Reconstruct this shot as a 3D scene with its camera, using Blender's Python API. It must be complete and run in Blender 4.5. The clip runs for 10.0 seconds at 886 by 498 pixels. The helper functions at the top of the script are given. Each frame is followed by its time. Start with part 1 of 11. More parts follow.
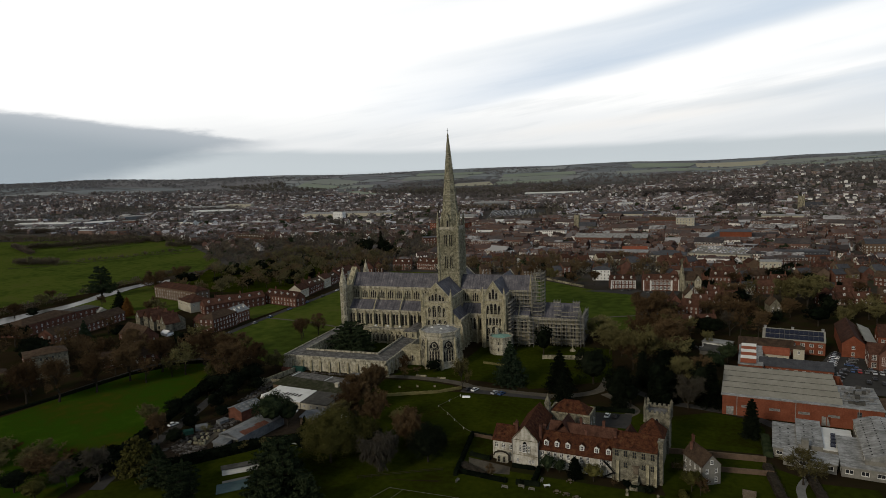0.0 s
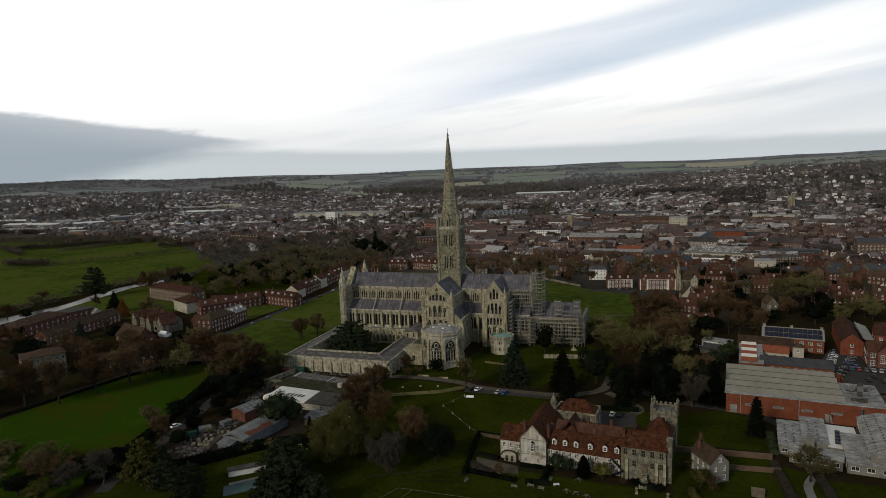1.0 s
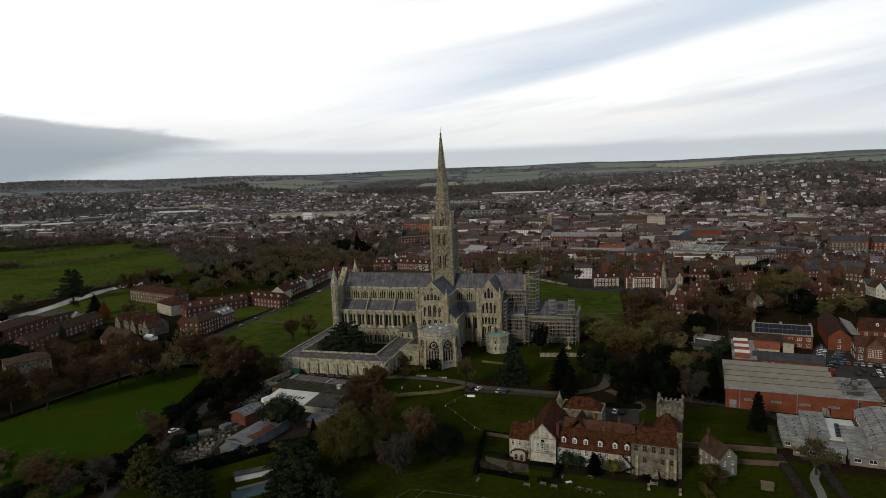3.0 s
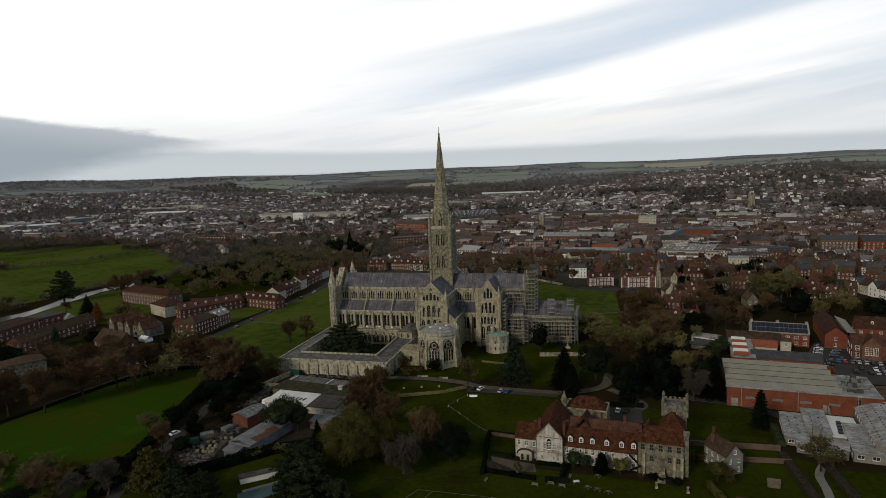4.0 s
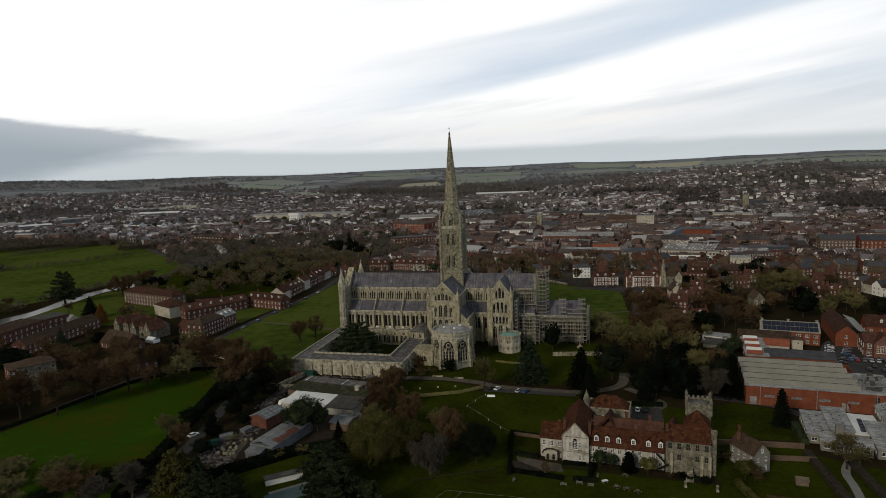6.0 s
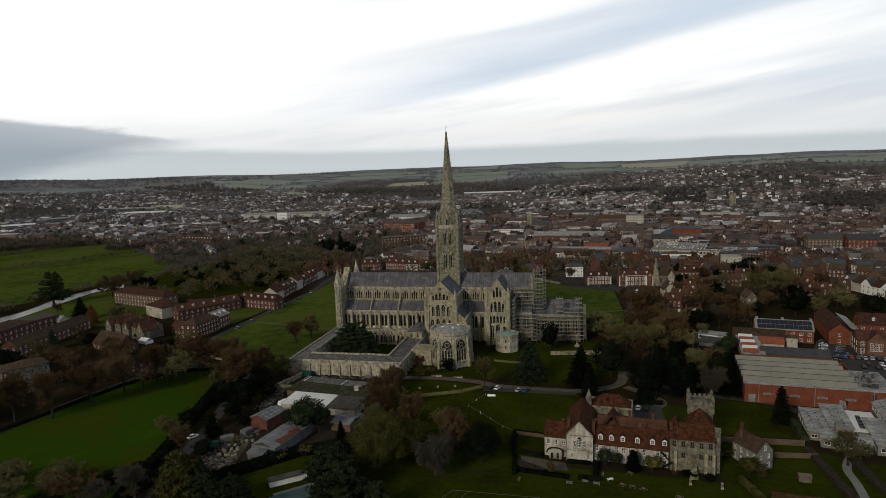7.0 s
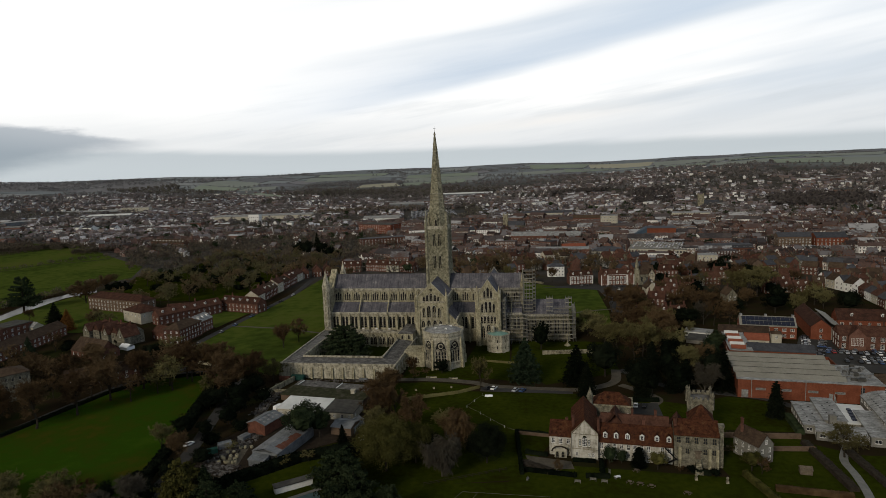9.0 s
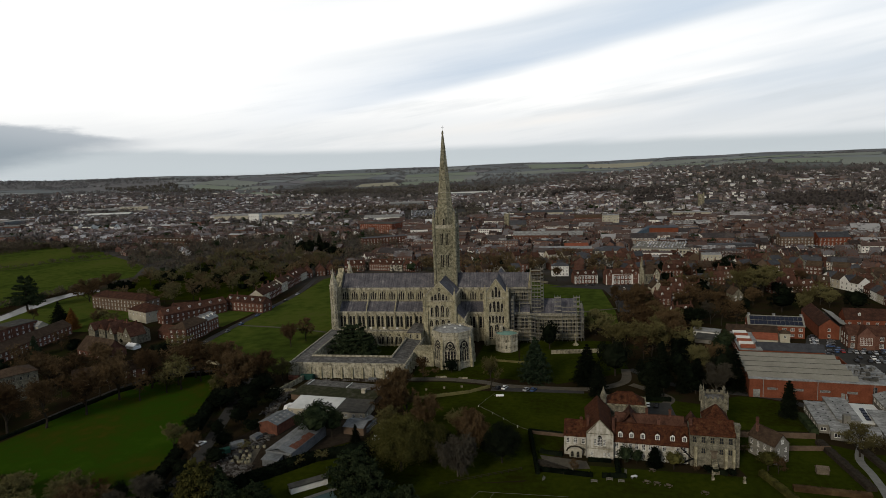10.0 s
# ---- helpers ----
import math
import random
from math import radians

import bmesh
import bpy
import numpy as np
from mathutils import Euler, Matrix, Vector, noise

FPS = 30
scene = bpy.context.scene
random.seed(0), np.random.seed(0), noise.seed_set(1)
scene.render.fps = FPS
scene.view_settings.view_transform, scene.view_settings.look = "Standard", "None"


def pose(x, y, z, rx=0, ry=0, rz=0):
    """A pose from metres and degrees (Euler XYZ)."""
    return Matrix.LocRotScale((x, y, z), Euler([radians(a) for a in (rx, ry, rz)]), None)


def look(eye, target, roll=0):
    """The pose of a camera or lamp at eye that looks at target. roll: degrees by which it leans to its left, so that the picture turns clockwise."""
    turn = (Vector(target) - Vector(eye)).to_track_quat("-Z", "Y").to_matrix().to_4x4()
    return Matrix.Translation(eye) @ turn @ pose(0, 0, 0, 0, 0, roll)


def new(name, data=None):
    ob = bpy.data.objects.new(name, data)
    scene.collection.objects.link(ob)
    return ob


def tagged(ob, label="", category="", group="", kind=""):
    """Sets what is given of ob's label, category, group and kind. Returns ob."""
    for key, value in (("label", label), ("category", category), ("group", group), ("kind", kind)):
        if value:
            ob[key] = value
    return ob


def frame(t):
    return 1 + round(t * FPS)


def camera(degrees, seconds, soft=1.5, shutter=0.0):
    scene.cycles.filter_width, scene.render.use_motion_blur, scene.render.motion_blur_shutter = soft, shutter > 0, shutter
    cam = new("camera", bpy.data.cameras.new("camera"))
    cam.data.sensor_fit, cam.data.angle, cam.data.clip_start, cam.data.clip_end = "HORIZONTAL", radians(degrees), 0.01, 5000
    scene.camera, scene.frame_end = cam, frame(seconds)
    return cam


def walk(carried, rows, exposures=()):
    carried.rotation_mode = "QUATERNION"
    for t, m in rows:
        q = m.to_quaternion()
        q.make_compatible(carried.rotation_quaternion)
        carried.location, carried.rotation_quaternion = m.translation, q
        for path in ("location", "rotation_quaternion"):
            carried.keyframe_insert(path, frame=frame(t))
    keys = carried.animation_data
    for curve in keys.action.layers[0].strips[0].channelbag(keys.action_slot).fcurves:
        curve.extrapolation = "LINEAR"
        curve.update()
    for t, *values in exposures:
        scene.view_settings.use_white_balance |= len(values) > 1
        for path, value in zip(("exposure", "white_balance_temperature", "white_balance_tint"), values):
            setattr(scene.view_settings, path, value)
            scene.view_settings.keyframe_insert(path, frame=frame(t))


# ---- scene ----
cam = camera(69.7, 10.0, 0.5)
PATH = [
    (0, (122.298, -367.575, 103.599), (121.646, -365.701, 103.346), -2.1),
    (0.5, (119.355, -368.4, 103.585), (118.715, -366.521, 103.332), -2.1),
    (1, (116.362, -369.178, 103.559), (115.74, -367.294, 103.305), -2.1),
    (1.5, (113.319, -369.942, 103.537), (112.717, -368.052, 103.283), -2.1),
    (2, (110.236, -370.653, 103.531), (109.661, -368.754, 103.276), -2.1),
    (2.5, (107.144, -371.308, 103.522), (106.588, -369.404, 103.266), -2.1),
    (4, (97.863, -372.974, 103.531), (97.36, -371.056, 103.274), -2.1),
    (4.5, (94.835, -373.521, 103.538), (94.347, -371.599, 103.28), -2.1),
    (5, (91.836, -374.037, 103.541), (91.35, -372.114, 103.283), -2.1),
    (5.5, (88.847, -374.542, 103.548), (88.362, -372.619, 103.291), -2.1),
    (7, (79.634, -375.954, 103.641), (79.202, -374.019, 103.381), -2.0),
    (7.5, (76.526, -376.416, 103.686), (76.11, -374.477, 103.426), -2.0),
    (8, (73.392, -376.835, 103.747), (73.006, -374.89, 103.487), -2.1),
    (8.5, (70.224, -377.144, 103.785), (69.868, -375.193, 103.526), -2.1),
    (9, (67.061, -377.363, 103.792), (66.727, -375.408, 103.532), -2.1),
    (9.5, (63.945, -377.512, 103.789), (63.618, -375.556, 103.528), -2.0),
    (10, (60.857, -377.626, 103.787), (60.531, -375.67, 103.525), -2.0),
]
walk(cam, [(t, look(eye, target, roll)) for t, eye, target, roll in PATH])

# ---------- world: overcast sky with streaked cloud ----------
world = bpy.data.worlds.new("overcast_sky")
scene.world = world
world.use_nodes = True
wn, wl = world.node_tree.nodes, world.node_tree.links
wn.clear()


def wmath(op, a, b=None, c=None, clamp=False):
    n = wn.new("ShaderNodeMath")
    n.operation, n.use_clamp = op, clamp
    for i, s in enumerate((a, b, c)):
        if s is None:
            continue
        if isinstance(s, (int, float)):
            n.inputs[i].default_value = s
        else:
            wl.new(s, n.inputs[i])
    return n.outputs[0]


def wstep(x, lo, hi):
    n = wn.new("ShaderNodeMapRange")
    n.interpolation_type = "SMOOTHSTEP"
    wl.new(x, n.inputs["Value"])
    n.inputs["From Min"].default_value, n.inputs["From Max"].default_value = lo, hi
    return n.outputs["Result"]


def wmix(f, a, b):
    n = wn.new("ShaderNodeMix")
    n.data_type = "RGBA"
    wl.new(f, n.inputs[0])
    for s, k in ((a, 6), (b, 7)):
        if isinstance(s, tuple):
            n.inputs[k].default_value = (*s, 1)
        else:
            wl.new(s, n.inputs[k])
    return n.outputs[2]


def wnoise(vec, scale, detail=4, rough=0.5):
    n = wn.new("ShaderNodeTexNoise")
    n.inputs["Scale"].default_value, n.inputs["Detail"].default_value, n.inputs["Roughness"].default_value = scale, detail, rough
    wl.new(vec, n.inputs["Vector"])
    return n.outputs[0]


def wvec(x, y, z):
    n = wn.new("ShaderNodeCombineXYZ")
    for i, s in enumerate((x, y, z)):
        if isinstance(s, (int, float)):
            n.inputs[i].default_value = s
        else:
            wl.new(s, n.inputs[i])
    return n.outputs[0]


SUN_ELEV, SUN_AZ = 27.0, 205.0   # degrees; azimuth clockwise from north
sky = wn.new("ShaderNodeTexSky")
sky.sky_type, sky.sun_disc = "NISHITA", False
sky.sun_elevation, sky.sun_rotation = radians(SUN_ELEV), radians(SUN_AZ)
sky_dim = wn.new("ShaderNodeVectorMath")
sky_dim.operation = "SCALE"
sky_dim.inputs["Scale"].default_value = 0.1
wl.new(sky.outputs[0], sky_dim.inputs[0])

tc = wn.new("ShaderNodeTexCoord")
turn = wn.new("ShaderNodeVectorRotate")
turn.rotation_type = "Z_AXIS"
turn.inputs["Angle"].default_value = radians(-14.1)
wl.new(tc.outputs["Generated"], turn.inputs["Vector"])
sep = wn.new("ShaderNodeSeparateXYZ")
wl.new(turn.outputs[0], sep.inputs[0])
dx, dy, dz = sep.outputs
flat = wmath("MAXIMUM", wmath("SQRT", wmath("ADD", wmath("MULTIPLY", dx, dx), wmath("MULTIPLY", dy, dy))), 0.02)
ve = wmath("DIVIDE", dz, flat)               # tangent of the elevation
az = wmath("ARCTAN2", dx, dy)                # turn from the line of sight
vcl = wmath("MINIMUM", ve, 3.0)
lean = wmath("SUBTRACT", vcl, wmath("MULTIPLY", az, 0.14))
streak = wnoise(wvec(wmath("MULTIPLY", az, 1.1), wmath("MULTIPLY", lean, 13.0), 2.4), 1.0, 4, 0.5)
fine = wnoise(wvec(wmath("MULTIPLY", az, 4.0), wmath("MULTIPLY", lean, 40.0), 7.1), 1.0, 5, 0.6)
soft_n = wnoise(wvec(wmath("MULTIPLY", az, 2.0), wmath("MULTIPLY", vcl, 5.0), 0.3), 1.0, 4, 0.5)
billow = wnoise(wvec(wmath("MULTIPLY", az, 9.0), wmath("MULTIPLY", vcl, 34.0), 1.7), 1.0, 6, 0.6)

# bright veil low in the view, heavier grey deck overhead and behind
deck = wmix(wstep(soft_n, 0.35, 0.7), (0.098, 0.089, 0.074), (0.155, 0.141, 0.119))
veil = (1.06, 1.06, 1.05)
front = wmath("MULTIPLY", wstep(wmath("ABSOLUTE", wmath("ADD", az, 0.12)), 1.35, 0.85), wstep(ve, 0.46, 0.30))
col = wmix(front, deck, veil)
# grey streaks on the right-hand side of the veil
side = wmath("MULTIPLY", wstep(az, -0.35, 0.25), wstep(ve, 0.5, 0.2))
col = wmix(wmath("MULTIPLY", side, wmath("MULTIPLY", wstep(streak, 0.40, 0.66), 0.8)), col, (0.60, 0.68, 0.765))
# thinner, greyer light low over the horizon
col = wmix(wmath("MULTIPLY", wstep(ve, 0.11, 0.035), 0.75), col, (0.77, 0.79, 0.80))
lowst = wmath("MULTIPLY", wstep(ve, 0.2, 0.06), wstep(az, -0.6, 0.0))
col = wmix(wmath("MULTIPLY", lowst, wmath("MULTIPLY", wstep(fine, 0.45, 0.7), 0.4)), col, (0.62, 0.665, 0.70))
# broad slanting blue-grey band
bandc = wmath("SUBTRACT", wmath("SUBTRACT", ve, wmath("MULTIPLY", az, 0.215)), 0.117)
bandw = wmath("ADD", bandc, wmath("MULTIPLY", wmath("SUBTRACT", soft_n, 0.5), 0.04))
band = wmath("MULTIPLY", wstep(bandw, -0.032, -0.004), wstep(bandw, 0.085, 0.0))
band = wmath("MULTIPLY", band, wmath("MULTIPLY", wstep(az, -0.32, 0.15), wmath("ADD", 0.55, wmath("MULTIPLY", fine, 0.6))))
col = wmix(wmath("MULTIPLY", band, 0.95, None, True), col, (0.585, 0.68, 0.795))
# blue thinning towards the upper right
col = wmix(wmath("MULTIPLY", wmath("MULTIPLY", wstep(az, 0.15, 0.7), wstep(ve, 0.1, 0.3)), 0.6), col, (0.60, 0.715, 0.85))
# pale warm gap just above the low bank
gap = wmath("MULTIPLY", wstep(wmath("ABSOLUTE", wmath("SUBTRACT", wmath("SUBTRACT", ve, wmath("MULTIPLY", az, 0.08)), 0.044)), 0.013, 0.0), wstep(az, -0.1, 0.3))
col = wmix(wmath("MULTIPLY", gap, wmath("MULTIPLY", wstep(streak, 0.6, 0.4), 0.6)), col, (0.98, 0.93, 0.87))
# low grey bank along the horizon
hz = wmath("ADD", ve, wmath("MULTIPLY", wmath("SUBTRACT", fine, 0.5), 0.012))
hz = wmath("ADD", hz, wmath("MULTIPLY", wstep(az, 0.0, -0.6), -0.014))
col = wmix(wmath("MULTIPLY", wstep(hz, 0.033, 0.019), 0.9), col, (0.525, 0.58, 0.61))
col = wmix(wmath("MULTIPLY", wstep(hz, 0.016, 0.0), 0.45), col, (0.58, 0.635, 0.66))
# dark cloud bank drawing out to a point
tip = wmath("ADD", az, 0.278)
upper = wmath("ADD", 0.05, wmath("MULTIPLY", tip, -0.135))
lower = wmath("ADD", 0.068, wmath("MULTIPLY", tip, 0.19))
bn = wmath("MULTIPLY", wmath("SUBTRACT", billow, 0.5), 0.03)
vb = wmath("ADD", wmath("ADD", ve, 0.0105), bn)
bank = wmath("MULTIPLY", wstep(wmath("SUBTRACT", upper, vb), -0.004, 0.006), wstep(wmath("SUBTRACT", vb, lower), -0.014, 0.020))
bank = wmath("MULTIPLY", bank, wstep(tip, 0.04, -0.12))
bankc = wmix(wstep(wmath("SUBTRACT", upper, ve), 0.0, 0.05), (0.47, 0.51, 0.55), (0.33, 0.385, 0.43))
col = wmix(wmath("MULTIPLY", bank, 0.95), col, bankc)
# hazy floor below the horizon
col = wmix(wstep(ve, 0.0, -0.02), col, (0.12, 0.12, 0.11))
# thin gaps of open sky overhead
gapsky = wmath("MULTIPLY", wstep(soft_n, 0.55, 0.75), wmath("MULTIPLY", wstep(ve, 0.5, 1.0), 0.35))
col = wmix(gapsky, col, sky_dim.outputs[0])
bg = wn.new("ShaderNodeBackground")
bg.inputs["Strength"].default_value = 1.0
wl.new(col, bg.inputs["Color"])
wout = wn.new("ShaderNodeOutputWorld")
wl.new(bg.outputs[0], wout.inputs["Surface"])

sun_data = bpy.data.lights.new("sun", "SUN")
sun_data.energy, sun_data.angle, sun_data.color = 1.95, radians(14), (1.0, 0.90, 0.74)
sun = new("sun", sun_data)
a, e = radians(SUN_AZ), radians(SUN_ELEV)
sun.matrix_world = look((math.sin(a) * math.cos(e) * 900, math.cos(a) * math.cos(e) * 900, math.sin(e) * 900), (0, 0, 0))
scene.view_settings.exposure = 0.0

# ---------- materials ----------
def mat(name, colors, scale=0.5, fine=6.0, rough=0.85, bump=0.15, metal=0.0, island=0.0, obrand=0.0, streak=None, spec=0.03, contrast=1.35):
    """Two-scale noise between the colours, fine grain, bump; optional per-island or per-object variety and vertical streaks."""
    m = bpy.data.materials.new(name)
    m.use_nodes = True
    nt = m.node_tree
    N, L = nt.nodes, nt.links
    bsdf = N["Principled BSDF"]
    tcn = N.new("ShaderNodeTexCoord")
    big = N.new("ShaderNodeTexNoise")
    big.inputs["Scale"].default_value, big.inputs["Detail"].default_value = scale, 5
    L.new(tcn.outputs["Object"], big.inputs["Vector"])
    small = N.new("ShaderNodeTexNoise")
    small.inputs["Scale"].default_value, small.inputs["Detail"].default_value = fine * 0.38, 4
    L.new(tcn.outputs["Object"], small.inputs["Vector"])
    add = N.new("ShaderNodeMath")
    add.operation = "MULTIPLY_ADD"
    add.inputs[1].default_value, add.inputs[2].default_value = 0.55, 0.0
    L.new(small.outputs[0], add.inputs[0])
    add2 = N.new("ShaderNodeMath")
    add2.operation = "MULTIPLY_ADD"
    add2.inputs[1].default_value = 0.75
    L.new(big.outputs[0], add2.inputs[0])
    L.new(add.outputs[0], add2.inputs[2])
    fac = add2.outputs[0]
    if streak:
        mp = N.new("ShaderNodeMapping")
        mp.inputs["Scale"].default_value = streak
        L.new(tcn.outputs["Object"], mp.inputs["Vector"])
        st = N.new("ShaderNodeTexNoise")
        st.inputs["Scale"].default_value, st.inputs["Detail"].default_value = 1.0, 4
        L.new(mp.outputs[0], st.inputs["Vector"])
        mx = N.new("ShaderNodeMath")
        mx.operation = "MULTIPLY_ADD"
        mx.inputs[1].default_value = 0.7
        L.new(st.outputs[0], mx.inputs[0])
        off = N.new("ShaderNodeMath")
        off.operation = "SUBTRACT"
        off.inputs[1].default_value = 0.35
        L.new(fac, off.inputs[0])
        L.new(off.outputs[0], mx.inputs[2])
        fac = mx.outputs[0]
    if island or obrand:
        if island:
            g = N.new("ShaderNodeNewGeometry")
            rnd, amt = g.outputs["Random Per Island"], island
        else:
            g = N.new("ShaderNodeObjectInfo")
            rnd, amt = g.outputs["Random"], obrand
        r = N.new("ShaderNodeMath")
        r.operation = "MULTIPLY_ADD"
        r.inputs[1].default_value, r.inputs[2].default_value = amt, -amt / 2
        L.new(rnd, r.inputs[0])
        s = N.new("ShaderNodeMath")
        s.operation = "ADD"
        L.new(r.outputs[0], s.inputs[0])
        L.new(fac, s.inputs[1])
        fac = s.outputs[0]
    ramp = N.new("ShaderNodeValToRGB")
    L.new(fac, ramp.inputs[0])
    el = ramp.color_ramp.elements
    n = len(colors)
    half = (0.28 if not island else 0.42) / (contrast if not island else 1.0)
    for i, c in enumerate(colors):
        p = 0.65 - half + 2 * half * i / max(1, n - 1)
        if i < 2:
            q = el[i]
            q.position = p
        else:
            q = el.new(p)
        q.color = (*c, 1)
    L.new(ramp.outputs[0], bsdf.inputs["Base Color"])
    bsdf.inputs["Roughness"].default_value = rough
    bsdf.inputs["Metallic"].default_value = metal
    bsdf.inputs["Specular IOR Level"].default_value = spec
    if bump:
        b = N.new("ShaderNodeBump")
        b.inputs["Strength"].default_value, b.inputs["Distance"].default_value = bump, 0.15
        L.new(fac, b.inputs["Height"])
        L.new(b.outputs[0], bsdf.inputs["Normal"])
    return m


STONE = mat("limestone", [(0.12, 0.109, 0.075), (0.245, 0.223, 0.15), (0.37, 0.338, 0.24)], 0.55, 5.0, 0.9, 0.35, streak=(0.9, 0.9, 0.14), contrast=1.4)
STONE_PALE = mat("pale_limestone", [(0.125, 0.116, 0.09), (0.285, 0.265, 0.205), (0.40, 0.375, 0.30)], 0.5, 4.0, 0.9, 0.3, streak=(0.8, 0.8, 0.15), contrast=1.6)
STONE_DARK = mat("weathered_limestone", [(0.07, 0.064, 0.048), (0.175, 0.16, 0.112), (0.29, 0.266, 0.195)], 0.5, 4.0, 0.92, 0.3, streak=(0.8, 0.8, 0.12), contrast=1.6)
SPIRE_STONE = mat("lichened_limestone", [(0.066, 0.062, 0.043), (0.178, 0.168, 0.118), (0.31, 0.292, 0.215)], 0.7, 6.0, 0.92, 0.35, contrast=1.7)
LEAD = mat("lead_sheet", [(0.036, 0.035, 0.043), (0.066, 0.064, 0.076), (0.094, 0.09, 0.1), (0.17, 0.165, 0.168)], 0.25, 3.0, 0.6, 0.08, streak=(1.1, 0.06, 0.06), spec=0.12, contrast=1.1)
LEAD_PALE = mat("weathered_lead", [(0.042, 0.041, 0.04), (0.088, 0.084, 0.08), (0.15, 0.144, 0.138)], 0.45, 3.4, 0.65, 0.08, spec=0.1, contrast=1.9)
COPPER = mat("verdigris_copper", [(0.11, 0.20, 0.17), (0.19, 0.31, 0.26)], 0.4, 3, 0.7, 0.05)
GLASS = mat("dark_leaded_glass", [(0.006, 0.006, 0.007), (0.012, 0.012, 0.014)], 0.8, 5, 0.35, 0.05, spec=0.15)
HGLASS = mat("window_glass", [(0.015, 0.016, 0.018), (0.03, 0.032, 0.036)], 0.8, 5, 0.12, 0.0, spec=0.5)
WHITE = mat("white_paint", [(0.522, 0.522, 0.504), (0.666, 0.666, 0.648)], 0.6, 5, 0.6, 0.05)
STEEL = mat("galvanised_steel", [(0.09, 0.09, 0.0885), (0.18, 0.18, 0.1762)], 0.8, 4, 0.5, 0.0, metal=0.2)
PLANK = mat("scaffold_boards", [(0.16, 0.145, 0.115), (0.30, 0.28, 0.23)], 0.9, 6, 0.8, 0.1, obrand=0.3)
BRICK = mat("red_brick", [(0.0551, 0.0287, 0.0216), (0.0972, 0.0465, 0.0331), (0.136, 0.0718, 0.054)], 0.35, 5, 0.9, 0.15, obrand=0.25)
BRICK_OR = mat("orange_brick", [(0.1045, 0.03485, 0.02031), (0.1454, 0.04768, 0.02678), (0.1742, 0.06392, 0.03782)], 0.3, 4, 0.9, 0.1)
BRICK_BR = mat("brown_brick", [(0.078, 0.0546, 0.039), (0.133, 0.0936, 0.0663)], 0.35, 5, 0.9, 0.1)
CREAM = mat("cream_render", [(0.283, 0.266, 0.212), (0.402, 0.376, 0.307)], 0.3, 3, 0.85, 0.05)
FLINT = mat("flint_and_stone", [(0.0648, 0.0616, 0.0475), (0.123, 0.114, 0.0865), (0.194, 0.181, 0.139)], 0.7, 8.0, 0.9, 0.35, contrast=2.0)
TILE = mat("clay_roof_tiles", [(0.03, 0.0165, 0.0125), (0.054, 0.0262, 0.0185), (0.084, 0.043, 0.03)], 0.4, 4.5, 0.9, 0.25, obrand=0.2)
TILE_BR = mat("mossy_brown_tiles", [(0.0266, 0.019, 0.0144), (0.0471, 0.0319, 0.0228), (0.0722, 0.0517, 0.0342)], 0.4, 4.5, 0.9, 0.25, obrand=0.25)
TILE_PAL = mat("lichened_red_tiles", [(0.013, 0.0075, 0.0055), (0.036, 0.0145, 0.009), (0.064, 0.0245, 0.0125), (0.085, 0.046, 0.022)], 0.8, 8.0, 0.9, 0.4, contrast=1.25)
SLATE = mat("slate", [(0.0315, 0.0333, 0.0387), (0.063, 0.0648, 0.072)], 0.4, 4, 0.6, 0.15, obrand=0.25)
METAL_ROOF = mat("profiled_metal_roof", [(0.16, 0.154, 0.131), (0.19, 0.183, 0.157), (0.225, 0.217, 0.187)], 0.12, 2.0, 0.5, 0.03)
FELT_PALE = mat("pale_roof_sheet", [(0.12, 0.12, 0.115), (0.2, 0.202, 0.198), (0.3, 0.302, 0.3)], 0.3, 3.0, 0.6, 0.03, streak=(0.25, 1.2, 0.2), contrast=1.3)
FELT_WHITE = mat("white_roof_sheet", [(0.44, 0.448, 0.44), (0.576, 0.584, 0.568)], 0.15, 1.2, 0.6, 0.03)
FELT_DARK = mat("dark_roof_felt", [(0.035, 0.035, 0.033), (0.075, 0.072, 0.065)], 0.3, 2.0, 0.85, 0.1)
PALE_RENDER = mat("weathered_pale_render", [(0.17, 0.155, 0.125), (0.30, 0.285, 0.245), (0.40, 0.385, 0.34), (0.45, 0.435, 0.39)], 0.35, 3, 0.88, 0.08, streak=(0.9, 0.9, 0.12))
CONCRETE = mat("grey_concrete", [(0.114, 0.11, 0.0988), (0.198, 0.19, 0.167)], 0.25, 2.0, 0.85, 0.1)
TIN = mat("corrugated_tin", [(0.0832, 0.0896, 0.096), (0.1408, 0.1504, 0.16), (0.192, 0.2016, 0.2112)], 0.25, 3, 0.55, 0.05, metal=0.2)
RUST = mat("rusty_sheet", [(0.07, 0.032, 0.024), (0.14, 0.06, 0.04)], 0.5, 3, 0.8, 0.1)
SOLAR = mat("solar_panel", [(0.010, 0.012, 0.022), (0.022, 0.026, 0.042)], 0.4, 4, 0.35, 0.0, spec=0.08)
WOOD = mat("weathered_wood", [(0.07, 0.055, 0.04), (0.15, 0.125, 0.095)], 0.8, 6, 0.85, 0.1, obrand=0.2)
WOOD_PALE = mat("silvered_oak", [(0.124, 0.118, 0.102), (0.192, 0.183, 0.161)], 0.9, 6, 0.85, 0.1)
BARK = mat("bark", [(0.018, 0.015, 0.0114), (0.039, 0.033, 0.0252)], 0.9, 5, 0.95, 0.3)
